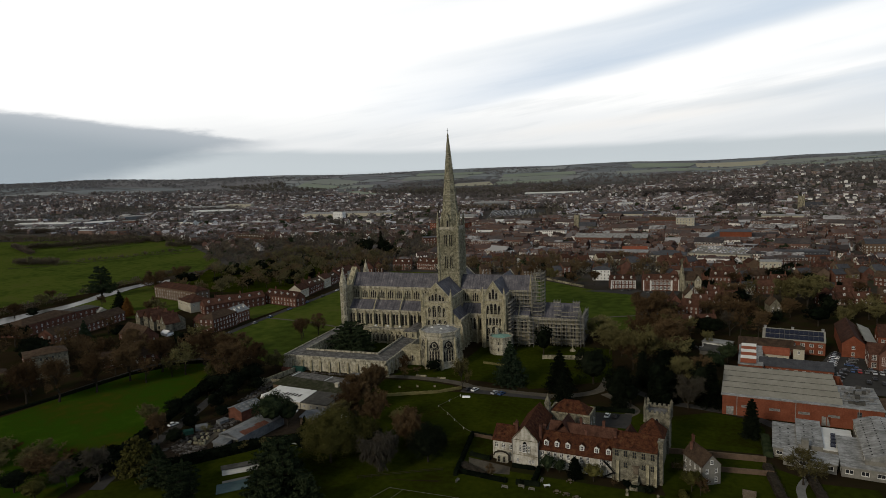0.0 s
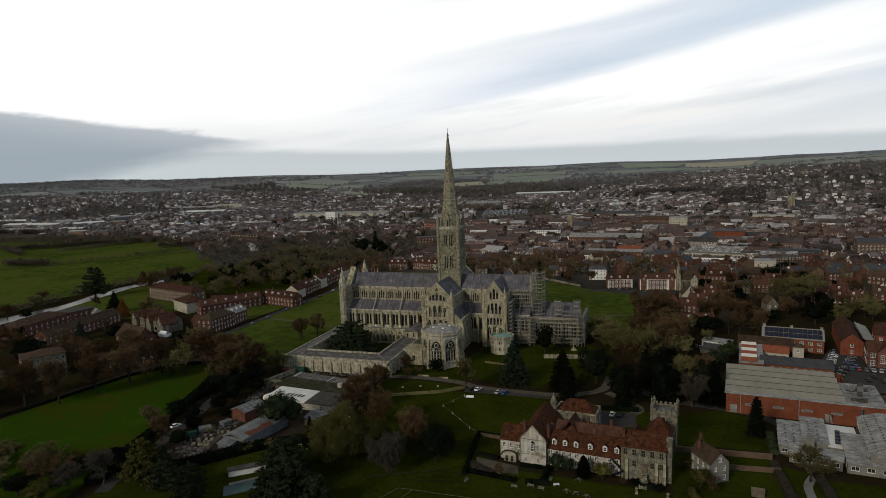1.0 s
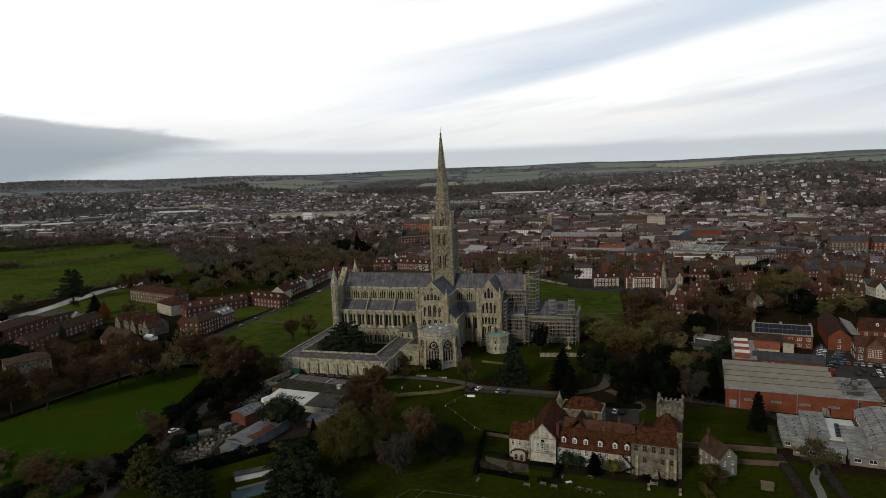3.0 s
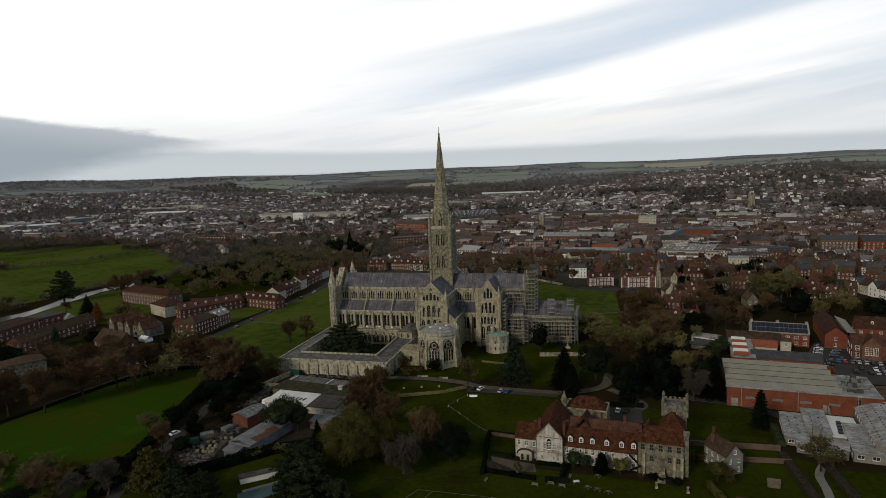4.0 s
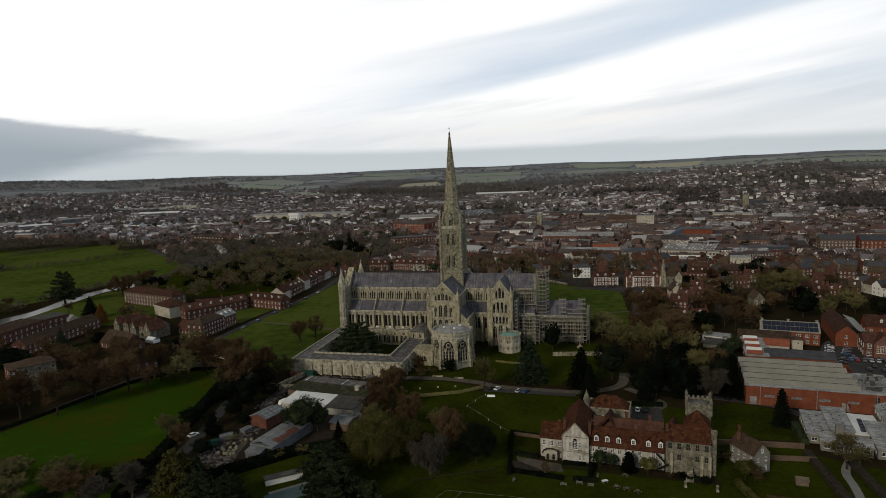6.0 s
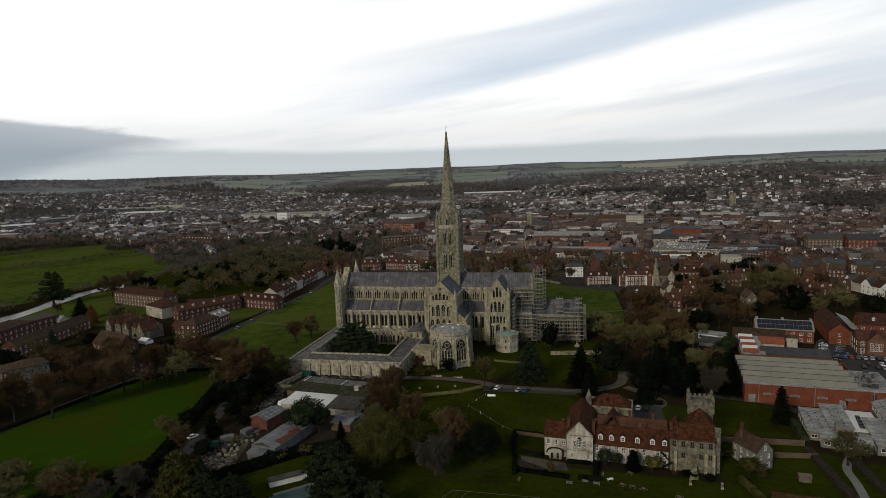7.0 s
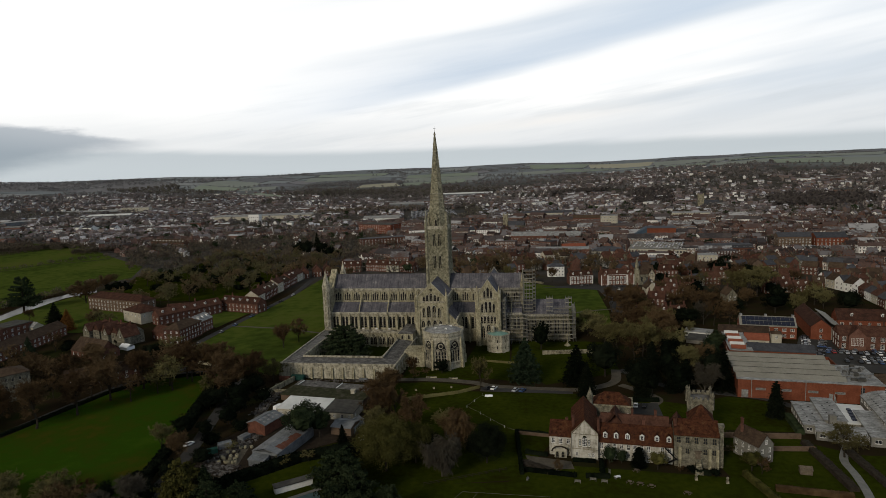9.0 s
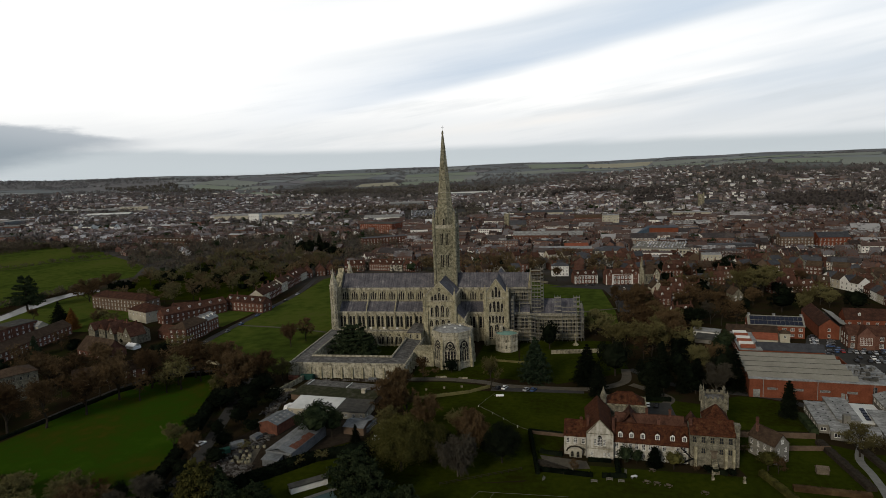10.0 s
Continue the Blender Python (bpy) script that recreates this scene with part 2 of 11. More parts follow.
BARK_PALE = mat("grey_bark", [(0.042, 0.0372, 0.03), (0.078, 0.069, 0.057)], 0.9, 5, 0.95, 0.3)
TWIG = mat("winter_twigs", [(0.03808, 0.02352, 0.01176), (0.06496, 0.04144, 0.02072), (0.09632, 0.06496, 0.0336)], 0.25, 1.5, 0.95, 0.0, obrand=0.35)
# lighter copy of the winter twigs, some haze put into the colour
TWIG_WOOD = mat("hazed_woodland_twigs", [(0.05841, 0.04191, 0.02286), (0.1016, 0.07366, 0.03936), (0.1523, 0.1143, 0.06222)], 0.08, 1.5, 0.95, 0.0)
OLIVE_WOOD = mat("woodland_olive_twigs", [(0.05455, 0.04743, 0.02372), (0.09723, 0.08657, 0.0415), (0.1364, 0.1246, 0.06285)], 0.08, 1.5, 0.95, 0.0)
TWIG_OLIVE = mat("mossy_twigs", [(0.05376, 0.04608, 0.0192), (0.09216, 0.08192, 0.03328), (0.128, 0.1178, 0.0512)], 0.25, 1.5, 0.95, 0.0, obrand=0.35)
TWIG_GREY = mat("grey_twigs", [(0.034, 0.02975, 0.02312), (0.0578, 0.05168, 0.03927)], 0.25, 1.5, 0.95, 0.0, obrand=0.3)
TWIG_RED = mat("russet_twigs", [(0.05, 0.017, 0.010), (0.085, 0.03, 0.017)], 0.3, 1.5, 0.95, 0.0)
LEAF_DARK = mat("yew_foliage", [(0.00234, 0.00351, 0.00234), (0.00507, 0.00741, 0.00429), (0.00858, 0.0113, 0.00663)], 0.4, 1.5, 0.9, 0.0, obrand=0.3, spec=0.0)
LEAF_MID = mat("evergreen_foliage", [(0.009672, 0.01531, 0.00806), (0.02096, 0.02902, 0.01451), (0.03385, 0.04433, 0.02096)], 0.4, 1.5, 0.9, 0.0, obrand=0.3, spec=0.0)
LEAF_BLUE = mat("cedar_foliage", [(0.0085, 0.0145, 0.0085), (0.019, 0.029, 0.0165), (0.033, 0.046, 0.027)], 0.4, 1.5, 0.9, 0.0, obrand=0.2, spec=0.0)
LEAF_CEDAR = mat("garth_cedar_foliage", [(0.009, 0.014, 0.008), (0.022, 0.031, 0.016), (0.038, 0.05, 0.024)], 0.4, 1.5, 0.9, 0.0, spec=0.0)
LEAF_OLIVE = mat("olive_foliage", [(0.02672, 0.02691, 0.008505), (0.05103, 0.04869, 0.01458), (0.08019, 0.07434, 0.0243)], 0.4, 1.5, 0.9, 0.0, obrand=0.3, spec=0.0)
LEAF_RUST = mat("rust_foliage", [(0.09, 0.04, 0.012), (0.15, 0.07, 0.02)], 0.4, 1.5, 0.9, 0.0, spec=0.0)
ASPHALT = mat("asphalt", [(0.03, 0.02925, 0.02775), (0.04875, 0.04725, 0.045)], 0.15, 2, 0.9, 0.05)
GRAVEL = mat("pale_gravel", [(0.056, 0.049, 0.038), (0.097, 0.086, 0.068)], 0.3, 3, 0.95, 0.1)
PAVING = mat("pale_paving", [(0.1176, 0.1176, 0.1134), (0.1764, 0.1764, 0.168)], 0.3, 3, 0.85, 0.05)
SOIL = mat("bare_soil", [(0.01728, 0.01304, 0.0092), (0.03264, 0.02496, 0.01768)], 0.4, 3, 0.95, 0.2)
GRASS = mat("lawn_grass", [(0.01407, 0.01485, 0.001927), (0.01919, 0.02612, 0.002356), (0.02877, 0.03563, 0.003425)], 0.05, 1.3, 0.95, 0.12, spec=0.0, contrast=1.6)
GRASS_FIELD = mat("playing_field_grass", [(0.042, 0.038, 0.005), (0.026, 0.041, 0.0036), (0.0195, 0.046, 0.003), (0.028, 0.055, 0.0043)], 0.035, 0.5, 0.95, 0.1, spec=0.0, contrast=1.25)
GRASS_MEADOW = mat("meadow_grass", [(0.029, 0.041, 0.0085), (0.04, 0.059, 0.0105), (0.056, 0.072, 0.013), (0.062, 0.069, 0.017)], 0.014, 0.35, 0.95, 0.1, spec=0.0, contrast=1.7)
WATER = mat("river_water", [(0.02, 0.022, 0.02), (0.03, 0.032, 0.028)], 0.1, 1.5, 0.28, 0.05, spec=0.22)
POOLW = mat("pool_cover", [(0.042, 0.0798, 0.0882), (0.0672, 0.109, 0.118)], 0.2, 2, 0.4, 0.02)
TYRE = mat("tyre_rubber", [(0.012, 0.012, 0.012), (0.02, 0.02, 0.02)], 2, 8, 0.9, 0.0)
CARPAINTS = [mat(n, [c, tuple(min(1, v * 1.15) for v in c)], 1, 6, 0.3, 0.0, spec=0.5) for n, c in (
    ("white_car_paint", (0.62, 0.62, 0.62)), ("silver_car_paint", (0.30, 0.31, 0.33)), ("black_car_paint", (0.012, 0.012, 0.014)),
    ("blue_car_paint", (0.03, 0.06, 0.14)), ("red_car_paint", (0.22, 0.02, 0.02)), ("grey_car_paint", (0.09, 0.095, 0.10)))]
CANVAS = mat("white_canvas", [(0.70, 0.71, 0.72), (0.82, 0.83, 0.84)], 0.5, 4, 0.7, 0.05)
SACK = mat("pale_sacks", [(0.155, 0.143, 0.0952), (0.238, 0.22, 0.155)], 0.8, 5, 0.85, 0.1, obrand=0.3)
RUBBLE = mat("mixed_rubble", [(0.01584, 0.01192, 0.00928), (0.0504, 0.04488, 0.0396), (0.1112, 0.1056, 0.1)], 1.2, 5, 0.9, 0.1, island=0.9)
BLUE_TARP = mat("blue_tarpaulin", [(0.032, 0.08, 0.144), (0.056, 0.128, 0.216)], 0.8, 4, 0.5, 0.05)
GREEN_TARP = mat("green_tarpaulin", [(0.01, 0.035, 0.028), (0.02, 0.055, 0.045)], 0.8, 4, 0.6, 0.05)
ORANGE_TILE = mat("orange_tiles", [(0.15, 0.048, 0.028), (0.22, 0.075, 0.045)], 0.4, 4, 0.85, 0.2)
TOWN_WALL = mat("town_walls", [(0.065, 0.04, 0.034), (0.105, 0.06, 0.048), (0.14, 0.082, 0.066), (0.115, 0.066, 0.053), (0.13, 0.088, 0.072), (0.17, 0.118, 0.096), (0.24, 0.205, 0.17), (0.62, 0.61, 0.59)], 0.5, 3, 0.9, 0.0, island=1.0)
# walls of the far houses, with some distance haze put into the colours
TOWN_WALL_FAR = mat("hazed_far_walls", [(0.07013, 0.05423, 0.05049), (0.1028, 0.0748, 0.06732), (0.1403, 0.1047, 0.0935), (0.1122, 0.0935, 0.08602), (0.159, 0.1309, 0.1169), (0.2805, 0.2618, 0.2431), (0.56, 0.555, 0.545)], 0.5, 3, 0.9, 0.0, island=1.0)
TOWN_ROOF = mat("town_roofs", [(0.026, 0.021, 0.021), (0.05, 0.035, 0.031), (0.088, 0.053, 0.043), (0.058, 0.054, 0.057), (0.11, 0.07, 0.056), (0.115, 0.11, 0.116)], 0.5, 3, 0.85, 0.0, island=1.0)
# paler, greyer copy of the town roofs; distance haze is painted in
TOWN_ROOF_FAR = mat("hazed_far_roofs", [(0.05625, 0.0525, 0.0575), (0.0975, 0.085, 0.09), (0.15, 0.11, 0.105), (0.1063, 0.1063, 0.12), (0.1375, 0.11, 0.105), (0.325, 0.3313, 0.3562)], 0.5, 3, 0.85, 0.0, island=1.0)
TOWN_FLAT = mat("town_big_roofs", [(0.04464, 0.04464, 0.04315), (0.119, 0.119, 0.1153), (0.253, 0.2567, 0.2567), (0.4315, 0.439, 0.439)], 0.05, 0.6, 0.7, 0.0, island=0.9)
WOODS = mat("far_bare_woods", [(0.054, 0.042, 0.034), (0.088, 0.07, 0.053), (0.115, 0.097, 0.068)], 0.02, 0.3, 0.95, 0.0, island=0.6)
FAR_CARS = mat("mixed_car_paint", [(0.02, 0.02, 0.022), (0.09, 0.095, 0.10), (0.16, 0.165, 0.17), (0.03, 0.06, 0.14), (0.36, 0.36, 0.36)], 0.5, 3, 0.35, 0.0, island=1.0, spec=0.4)
BLUE_ROOF = mat("blue_grey_roof", [(0.035, 0.055, 0.08), (0.055, 0.08, 0.11)], 0.2, 2, 0.6, 0.03)
TOWN_BLOCK_ROOF = mat("town_block_roofs", [(0.04, 0.036, 0.037), (0.072, 0.062, 0.06), (0.07, 0.047, 0.041), (0.085, 0.058, 0.05), (0.10, 0.096, 0.098), (0.27, 0.27, 0.275)], 0.1, 1.0, 0.75, 0.0, island=0.9)
# these four wood colours are lightened and blued to stand for distance haze
WOODS_HILL = mat("hazed_hillside_woods", [(0.036, 0.031, 0.032), (0.06, 0.053, 0.052), (0.08, 0.073, 0.066)], 0.02, 0.3, 0.95, 0.0, island=0.6)
WOODS_SUBURB = mat("hazed_suburb_trees", [(0.07, 0.062, 0.064), (0.112, 0.1, 0.1), (0.142, 0.132, 0.118)], 0.02, 0.3, 0.95, 0.0, island=0.6)
WOODS_FAR = mat("hazed_skyline_woods", [(0.09, 0.0876, 0.0948), (0.138, 0.1344, 0.1404), (0.174, 0.174, 0.168)], 0.02, 0.3, 0.95, 0.0, island=0.6)
WOODS_DARK = mat("hazed_dark_woods", [(0.0486, 0.04212, 0.03888), (0.08424, 0.0729, 0.0648), (0.0972, 0.0972, 0.06804)], 0.02, 0.3, 0.95, 0.0, island=0.6)
MOSS_FELT = mat("mossy_roof_felt", [(0.018, 0.018, 0.012), (0.032, 0.034, 0.018), (0.06, 0.056, 0.044)], 0.4, 3.0, 0.9, 0.1)

# ---------- building helpers ----------
from mathutils.geometry import tessellate_polygon
rng = random.Random(7)


class Shape:
    """Vertices and faces gathered under a moving local frame."""

    def __init__(self):
        self.v, self.f, self.mi, self.m, self.slot = [], [], [], Matrix.Identity(4), 0

    def add(self, verts, faces):
        k = len(self.v)
        self.v += [tuple(self.m @ Vector(p)) for p in verts]
        self.f += [tuple(i + k for i in f) for f in faces]
        self.mi += [self.slot] * len(faces)
        return self

    def box(self, x0, y0, z0, x1, y1, z1, taper=0.0):
        t = taper
        self.add([(x0, y0, z0), (x1, y0, z0), (x1, y1, z0), (x0, y1, z0), (x0 + t, y0 + t, z1), (x1 - t, y0 + t, z1), (x1 - t, y1 - t, z1), (x0 + t, y1 - t, z1)],
                 [(3, 2, 1, 0), (4, 5, 6, 7), (0, 1, 5, 4), (1, 2, 6, 5), (2, 3, 7, 6), (3, 0, 4, 7)])
        return self

    def prism(self, poly, z0, z1, top=None):
        """Upright prism on a counter-clockwise outline; top: scale about the centre."""
        n = len(poly)
        cx, cy = sum(p[0] for p in poly) / n, sum(p[1] for p in poly) / n
        s = 1 if top is None else top
        self.add([(*p, z0) for p in poly] + [(cx + (p[0] - cx) * s, cy + (p[1] - cy) * s, z1) for p in poly],
                 [tuple(range(n - 1, -1, -1)), tuple(range(n, 2 * n))] + [(i, (i + 1) % n, n + (i + 1) % n, n + i) for i in range(n)])
        return self

    def cone(self, cx, cy, z0, z1, r, n=8, ph=0.0):
        p = [(cx + r * math.cos(ph + math.tau * i / n), cy + r * math.sin(ph + math.tau * i / n), z0) for i in range(n)]
        self.add(p + [(cx, cy, z1)], [tuple(range(n - 1, -1, -1))] + [(i, (i + 1) % n, n) for i in range(n)])
        return self

    def ngon(self, cx, cy, z0, z1, r0, r1, n=8, ph=0.0):
        a = [(math.cos(ph + math.tau * i / n), math.sin(ph + math.tau * i / n)) for i in range(n)]
        self.add([(cx + r0 * c, cy + r0 * s, z0) for c, s in a] + [(cx + r1 * c, cy + r1 * s, z1) for c, s in a],
                 [tuple(range(n - 1, -1, -1)), tuple(range(n, 2 * n))] + [(i, (i + 1) % n, n + (i + 1) % n, n + i) for i in range(n)])
        return self

    def tube(self, p, q, r0, r1, n=4):
        p, q = Vector(p), Vector(q)
        d = (q - p)
        if d.length < 1e-6:
            return self
        s = d.orthogonal().normalized()
        t = d.normalized().cross(s)
        ring = [(math.cos(math.tau * i / n), math.sin(math.tau * i / n)) for i in range(n)]
        self.add([tuple(p + (s * c + t * w) * r0) for c, w in ring] + [tuple(q + (s * c + t * w) * r1) for c, w in ring],
                 [(i, (i + 1) % n, n + (i + 1) % n, n + i) for i in range(n)] + [tuple(range(n, 2 * n))])
        return self

    def gable(self, x0, x1, y0, y1, z0, z1, over=0.0, thick=0.25):
        """Pitched roof, ridge along x, as a slab of that thickness."""
        ym, k = (y0 + y1) / 2, thick
        sl = (z1 - z0) / (ym - y0)
        a, b = y0 - over, y1 + over
        za = z0 - over * sl
        xa, xb = x0 - over * 0.6, x1 + over * 0.6
        self.add([(xa, a, za), (xb, a, za), (xb, ym, z1), (xa, ym, z1), (xb, b, za), (xa, b, za),
                  (xa, a, za - k), (xb, a, za - k), (xb, ym, z1 - k), (xa, ym, z1 - k), (xb, b, za - k), (xa, b, za - k)],
                 [(0, 1, 2, 3), (3, 2, 4, 5), (7, 6, 9, 8), (8, 9, 11, 10), (1, 0, 6, 7), (5, 4, 10, 11), (0, 3, 9, 6), (3, 5, 11, 9), (2, 1, 7, 8), (4, 2, 8, 10)])
        return self

    def hip(self, x0, x1, y0, y1, z0, z1, over=0.3, run=None):
        x0, x1, y0, y1 = x0 - over, x1 + over, y0 - over, y1 + over
        run = (y1 - y0) / 2 if run is None else run
        ym = (y0 + y1) / 2
        k = 0.2
        self.add([(x0, y0, z0), (x1, y0, z0), (x1, y1, z0), (x0, y1, z0), (x0 + run, ym, z1), (x1 - run, ym, z1),
                  (x0, y0, z0 - k), (x1, y0, z0 - k), (x1, y1, z0 - k), (x0, y1, z0 - k)],
                 [(0, 1, 5, 4), (1, 2, 5), (2, 3, 4, 5), (3, 0, 4), (1, 0, 6, 7), (2, 1, 7, 8), (3, 2, 8, 9), (0, 3, 9, 6), (9, 8, 7, 6)])
        return self

    def panel(self, outline, holes, depth=0.4):
        """Wall face in the local xz plane looking along -y, pierced by holes with reveals."""
        loops = [outline] + holes
        flat_pts = [(u, 0, w) for lp in loops for u, w in lp]
        tris = tessellate_polygon([[Vector((u, w, 0)) for u, w in lp] for lp in loops])
        out = []
        for t in tris:
            (ax, _, ay), (bx, _, by), (cx, _, cy) = (flat_pts[i] for i in t)
            area = (bx - ax) * (cy - ay) - (by - ay) * (cx - ax)
            if abs(area) > 1e-9:
                out.append(tuple(t) if area > 0 else tuple(reversed(t)))
        k = len(flat_pts)
        at = len(outline)
        for lp in holes:
            n = len(lp)
            flat_pts += [(u, depth, w) for u, w in lp]
            out += [(at + (i + 1) % n, at + i, k + i, k + (i + 1) % n) for i in range(n)]
            at, k = at + n, k + n
        self.add(flat_pts, out)
        return self

    def seams(self, length, n, low, high, roll=0.07, half=0.06, x0=0.0):
        """A sheet-metal slope between two level edges with a raised roll at every seam, in one piece; low and high: (y, z)."""
        us = []
        for i in range(n + 1):
            u = length * i / n
            for du, dz in ((-half, 0.0), (-half * .6, roll), (half * .6, roll), (half, 0.0)):
                us.append((min(max(u + du, 0.0), length), dz))
        k = len(us)
        up = low[0] < high[0]
        self.add([(x0 + u, low[0], low[1] + dz) for u, dz in us] + [(x0 + u, high[0], high[1] + dz) for u, dz in us],
                 [(i, i + 1, k + i + 1, k + i) if up else (k + i, k + i + 1, i + 1, i) for i in range(k - 1)])
        return self

    def mesh(self, name, *mats):
        me = bpy.data.meshes.new(name)
        me.from_pydata(self.v, [], self.f)
        for m in mats:
            me.materials.append(m)
        if len(mats) > 1:
            me.polygons.foreach_set("material_index", self.mi)
        me.update()
        return me


def place(x, y, z=0.0, rz=0.0):
    return pose(x, y, z, 0, 0, rz)


def thing(name, m, label, category, group="", kind=""):
    ob = new(name)
    ob.empty_display_size = 0.5
    ob.matrix_basis = m
    return tagged(ob, label, category, group, kind)


def part(name, shape, material, parent, label="", m=None):
    """One mesh object under a thing or a part. shape: a Shape or a finished mesh."""
    if isinstance(shape, Shape):
        mats = material if isinstance(material, (list, tuple)) else (material,)
        shape = shape.mesh(name, *mats)
    ob = new(name, shape)
    ob.parent = parent
    if m is not None:
        ob.matrix_basis = m
    return tagged(ob, label)


def solo(name, shape, material, label, category, group="", kind="", m=None):
    mats = material if isinstance(material, (list, tuple)) else (material,)
    ob = new(name, shape.mesh(name, *mats))
    if m is not None:
        ob.matrix_basis = m
    return tagged(ob, label, category, group, kind)


def rect(u0, w0, u1, w1):
    return [(u0, w0), (u1, w0), (u1, w1), (u0, w1)]


def lancet(c, w0, width, height, n=4):
    """Pointed arch outline, counter-clockwise, standing on w0."""
    h = width / 2
    rise = width * 0.85
    sp = w0 + height - rise
    pts = [(c - h, w0), (c + h, w0)]
    for i in range(n + 1):
        t = i / n
        pts.append((c + h * (1 - t ** 1.7), sp + rise * math.sin(t * math.pi / 2) ** 1.05))
    for i in range(1, n + 1):
        t = 1 - i / n
        pts.append((c - h * (1 - t ** 1.7), sp + rise * math.sin(t * math.pi / 2) ** 1.05))
    return pts


def circle(c, w, r, n=12):
    return [(c + r * math.cos(math.tau * i / n), w + r * math.sin(math.tau * i / n)) for i in range(n)]


MESHES = {}


def lancet_mesh(width, height, mullions=0):
    """Leaded glass set in a pointed arch, with saddle bars and a thin stone order."""
    key = ("lancet", round(width, 2), round(height, 2), mullions)
    if key not in MESHES:
        s = Shape()
        out = lancet(0, 0, width, height)
        s.add([(u, 0.42, w) for u, w in out], [tuple(range(len(out)))])
        s.slot = 1
        for i in range(1, int(height / 1.1)):
            s.box(-width / 2, 0.36, i * 1.1 - 0.03, width / 2, 0.42, i * 1.1 + 0.03)
        for k in range(mullions):
            u = -width / 2 + width * (k + 1) / (mullions + 1)
            s.box(u - 0.11, 0.2, 0, u + 0.11, 0.42, height - width * 0.45)
        inner = lancet(0, 0.0, width - 0.2, height - 0.12)
        n = len(out)
        s.add([(u, 0.12, w) for u, w in out] + [(u, 0.12, w) for u, w in inner], [(i, (i + 1) % n, n + (i + 1) % n, n + i) for i in range(1, n)])
        s.slot = 2
        t = 0.2 if width < 1.4 else 0.28
        hood = lancet(0, 0, width + 2 * t, height + 1.1 * t)
        s.add([(u, -0.16, w) for u, w in out] + [(u, -0.16, w) for u, w in hood] + [(u, 0.0, w) for u, w in hood] + [(u, 0.0, w) for u, w in out],
              [f for i in range(1, n) for f in ((i, (i + 1) % n, n + (i + 1) % n, n + i), (n + i, n + (i + 1) % n, 2 * n + (i + 1) % n, 2 * n + i), (3 * n + i, 3 * n + (i + 1) % n, (i + 1) % n, i))])
        MESHES[key] = s.mesh("window", GLASS, STONE, STONE_PALE)
    return MESHES[key]


def sash_mesh(w, h, cols=2, rows=2, frame=None, deep=0.14):
    """Painted window frame with glazing bars, standing on its sill; the pane lies behind the bars."""
    key = ("sash", round(w, 2), round(h, 2), cols, rows, frame.name if frame else "")
    if key not in MESHES:
        s = Shape()
        s.add([(-w / 2, deep, 0), (w / 2, deep, 0), (w / 2, deep, h), (-w / 2, deep, h)], [(0, 1, 2, 3)])
        s.slot = 1
        b = 0.11
        for x0, z0, x1, z1 in ((-w / 2, 0, -w / 2 + b, h), (w / 2 - b, 0, w / 2, h), (-w / 2 + b, 0, w / 2 - b, b), (-w / 2 + b, h - b, w / 2 - b, h)):
            s.box(x0, deep - 0.07, z0, x1, deep - 0.005, z1)
        for i in range(1, cols):
            u = -w / 2 + w * i / cols
            s.box(u - 0.04, deep - 0.06, b, u + 0.04, deep - 0.005, h - b)
        for i in range(1, rows):
            u = h * i / rows
            s.box(-w / 2 + b, deep - 0.055, u - 0.04, w / 2 - b, deep - 0.005, u + 0.04)
        s.box(-w / 2 - 0.08, -0.08, -0.09, w / 2 + 0.08, deep, -0.003)
        MESHES[key] = s.mesh("window", HGLASS, frame or WHITE)
    return MESHES[key]

# ---------- ground ----------
def sstep(x, a, b):
    t = max(0.0, min(1.0, (x - a) / (b - a)))
    return t * t * (3 - 2 * t)


def ground_z(x, y):
    """Flat by the river, rising to downland some kilometres off."""
    r = math.hypot(x - 60, y + 100)
    bear = math.degrees(math.atan2(x, y + 376))
    n = noise.noise(Vector((x / 900, y / 900, 3.1))) * 20 + noise.noise(Vector((x / 330, y / 330, 8.0))) * 5
    lift = 104 + 10 * sstep(bear, -5, 10) - 38 * sstep(bear, 4, 26) - 2 * sstep(bear, -20, -45)
    lift += 14 * sstep(bear, 13, 20) - 30 * math.exp(-((bear - 7) / 6.5) ** 2) - (15 + 8 * sstep(bear, -18, -26)) * sstep(bear, -50, -38) * (1 - sstep(bear, -12, 0))
    # a nearer, lower ridge covered by suburbs on the right
    near = 34 * sstep(bear, -4, 14) * sstep(r, 1100, 2100) + 14 * sstep(bear, -22, -34) * sstep(r, 1500, 2300)
    z = near * (1 - sstep(r, 2500, 4000) * 0.6) + lift * sstep(r, 1700, 4250) + n * sstep(r, 1300, 2800)
    return z - 60 * sstep(r, 4450, 5000)


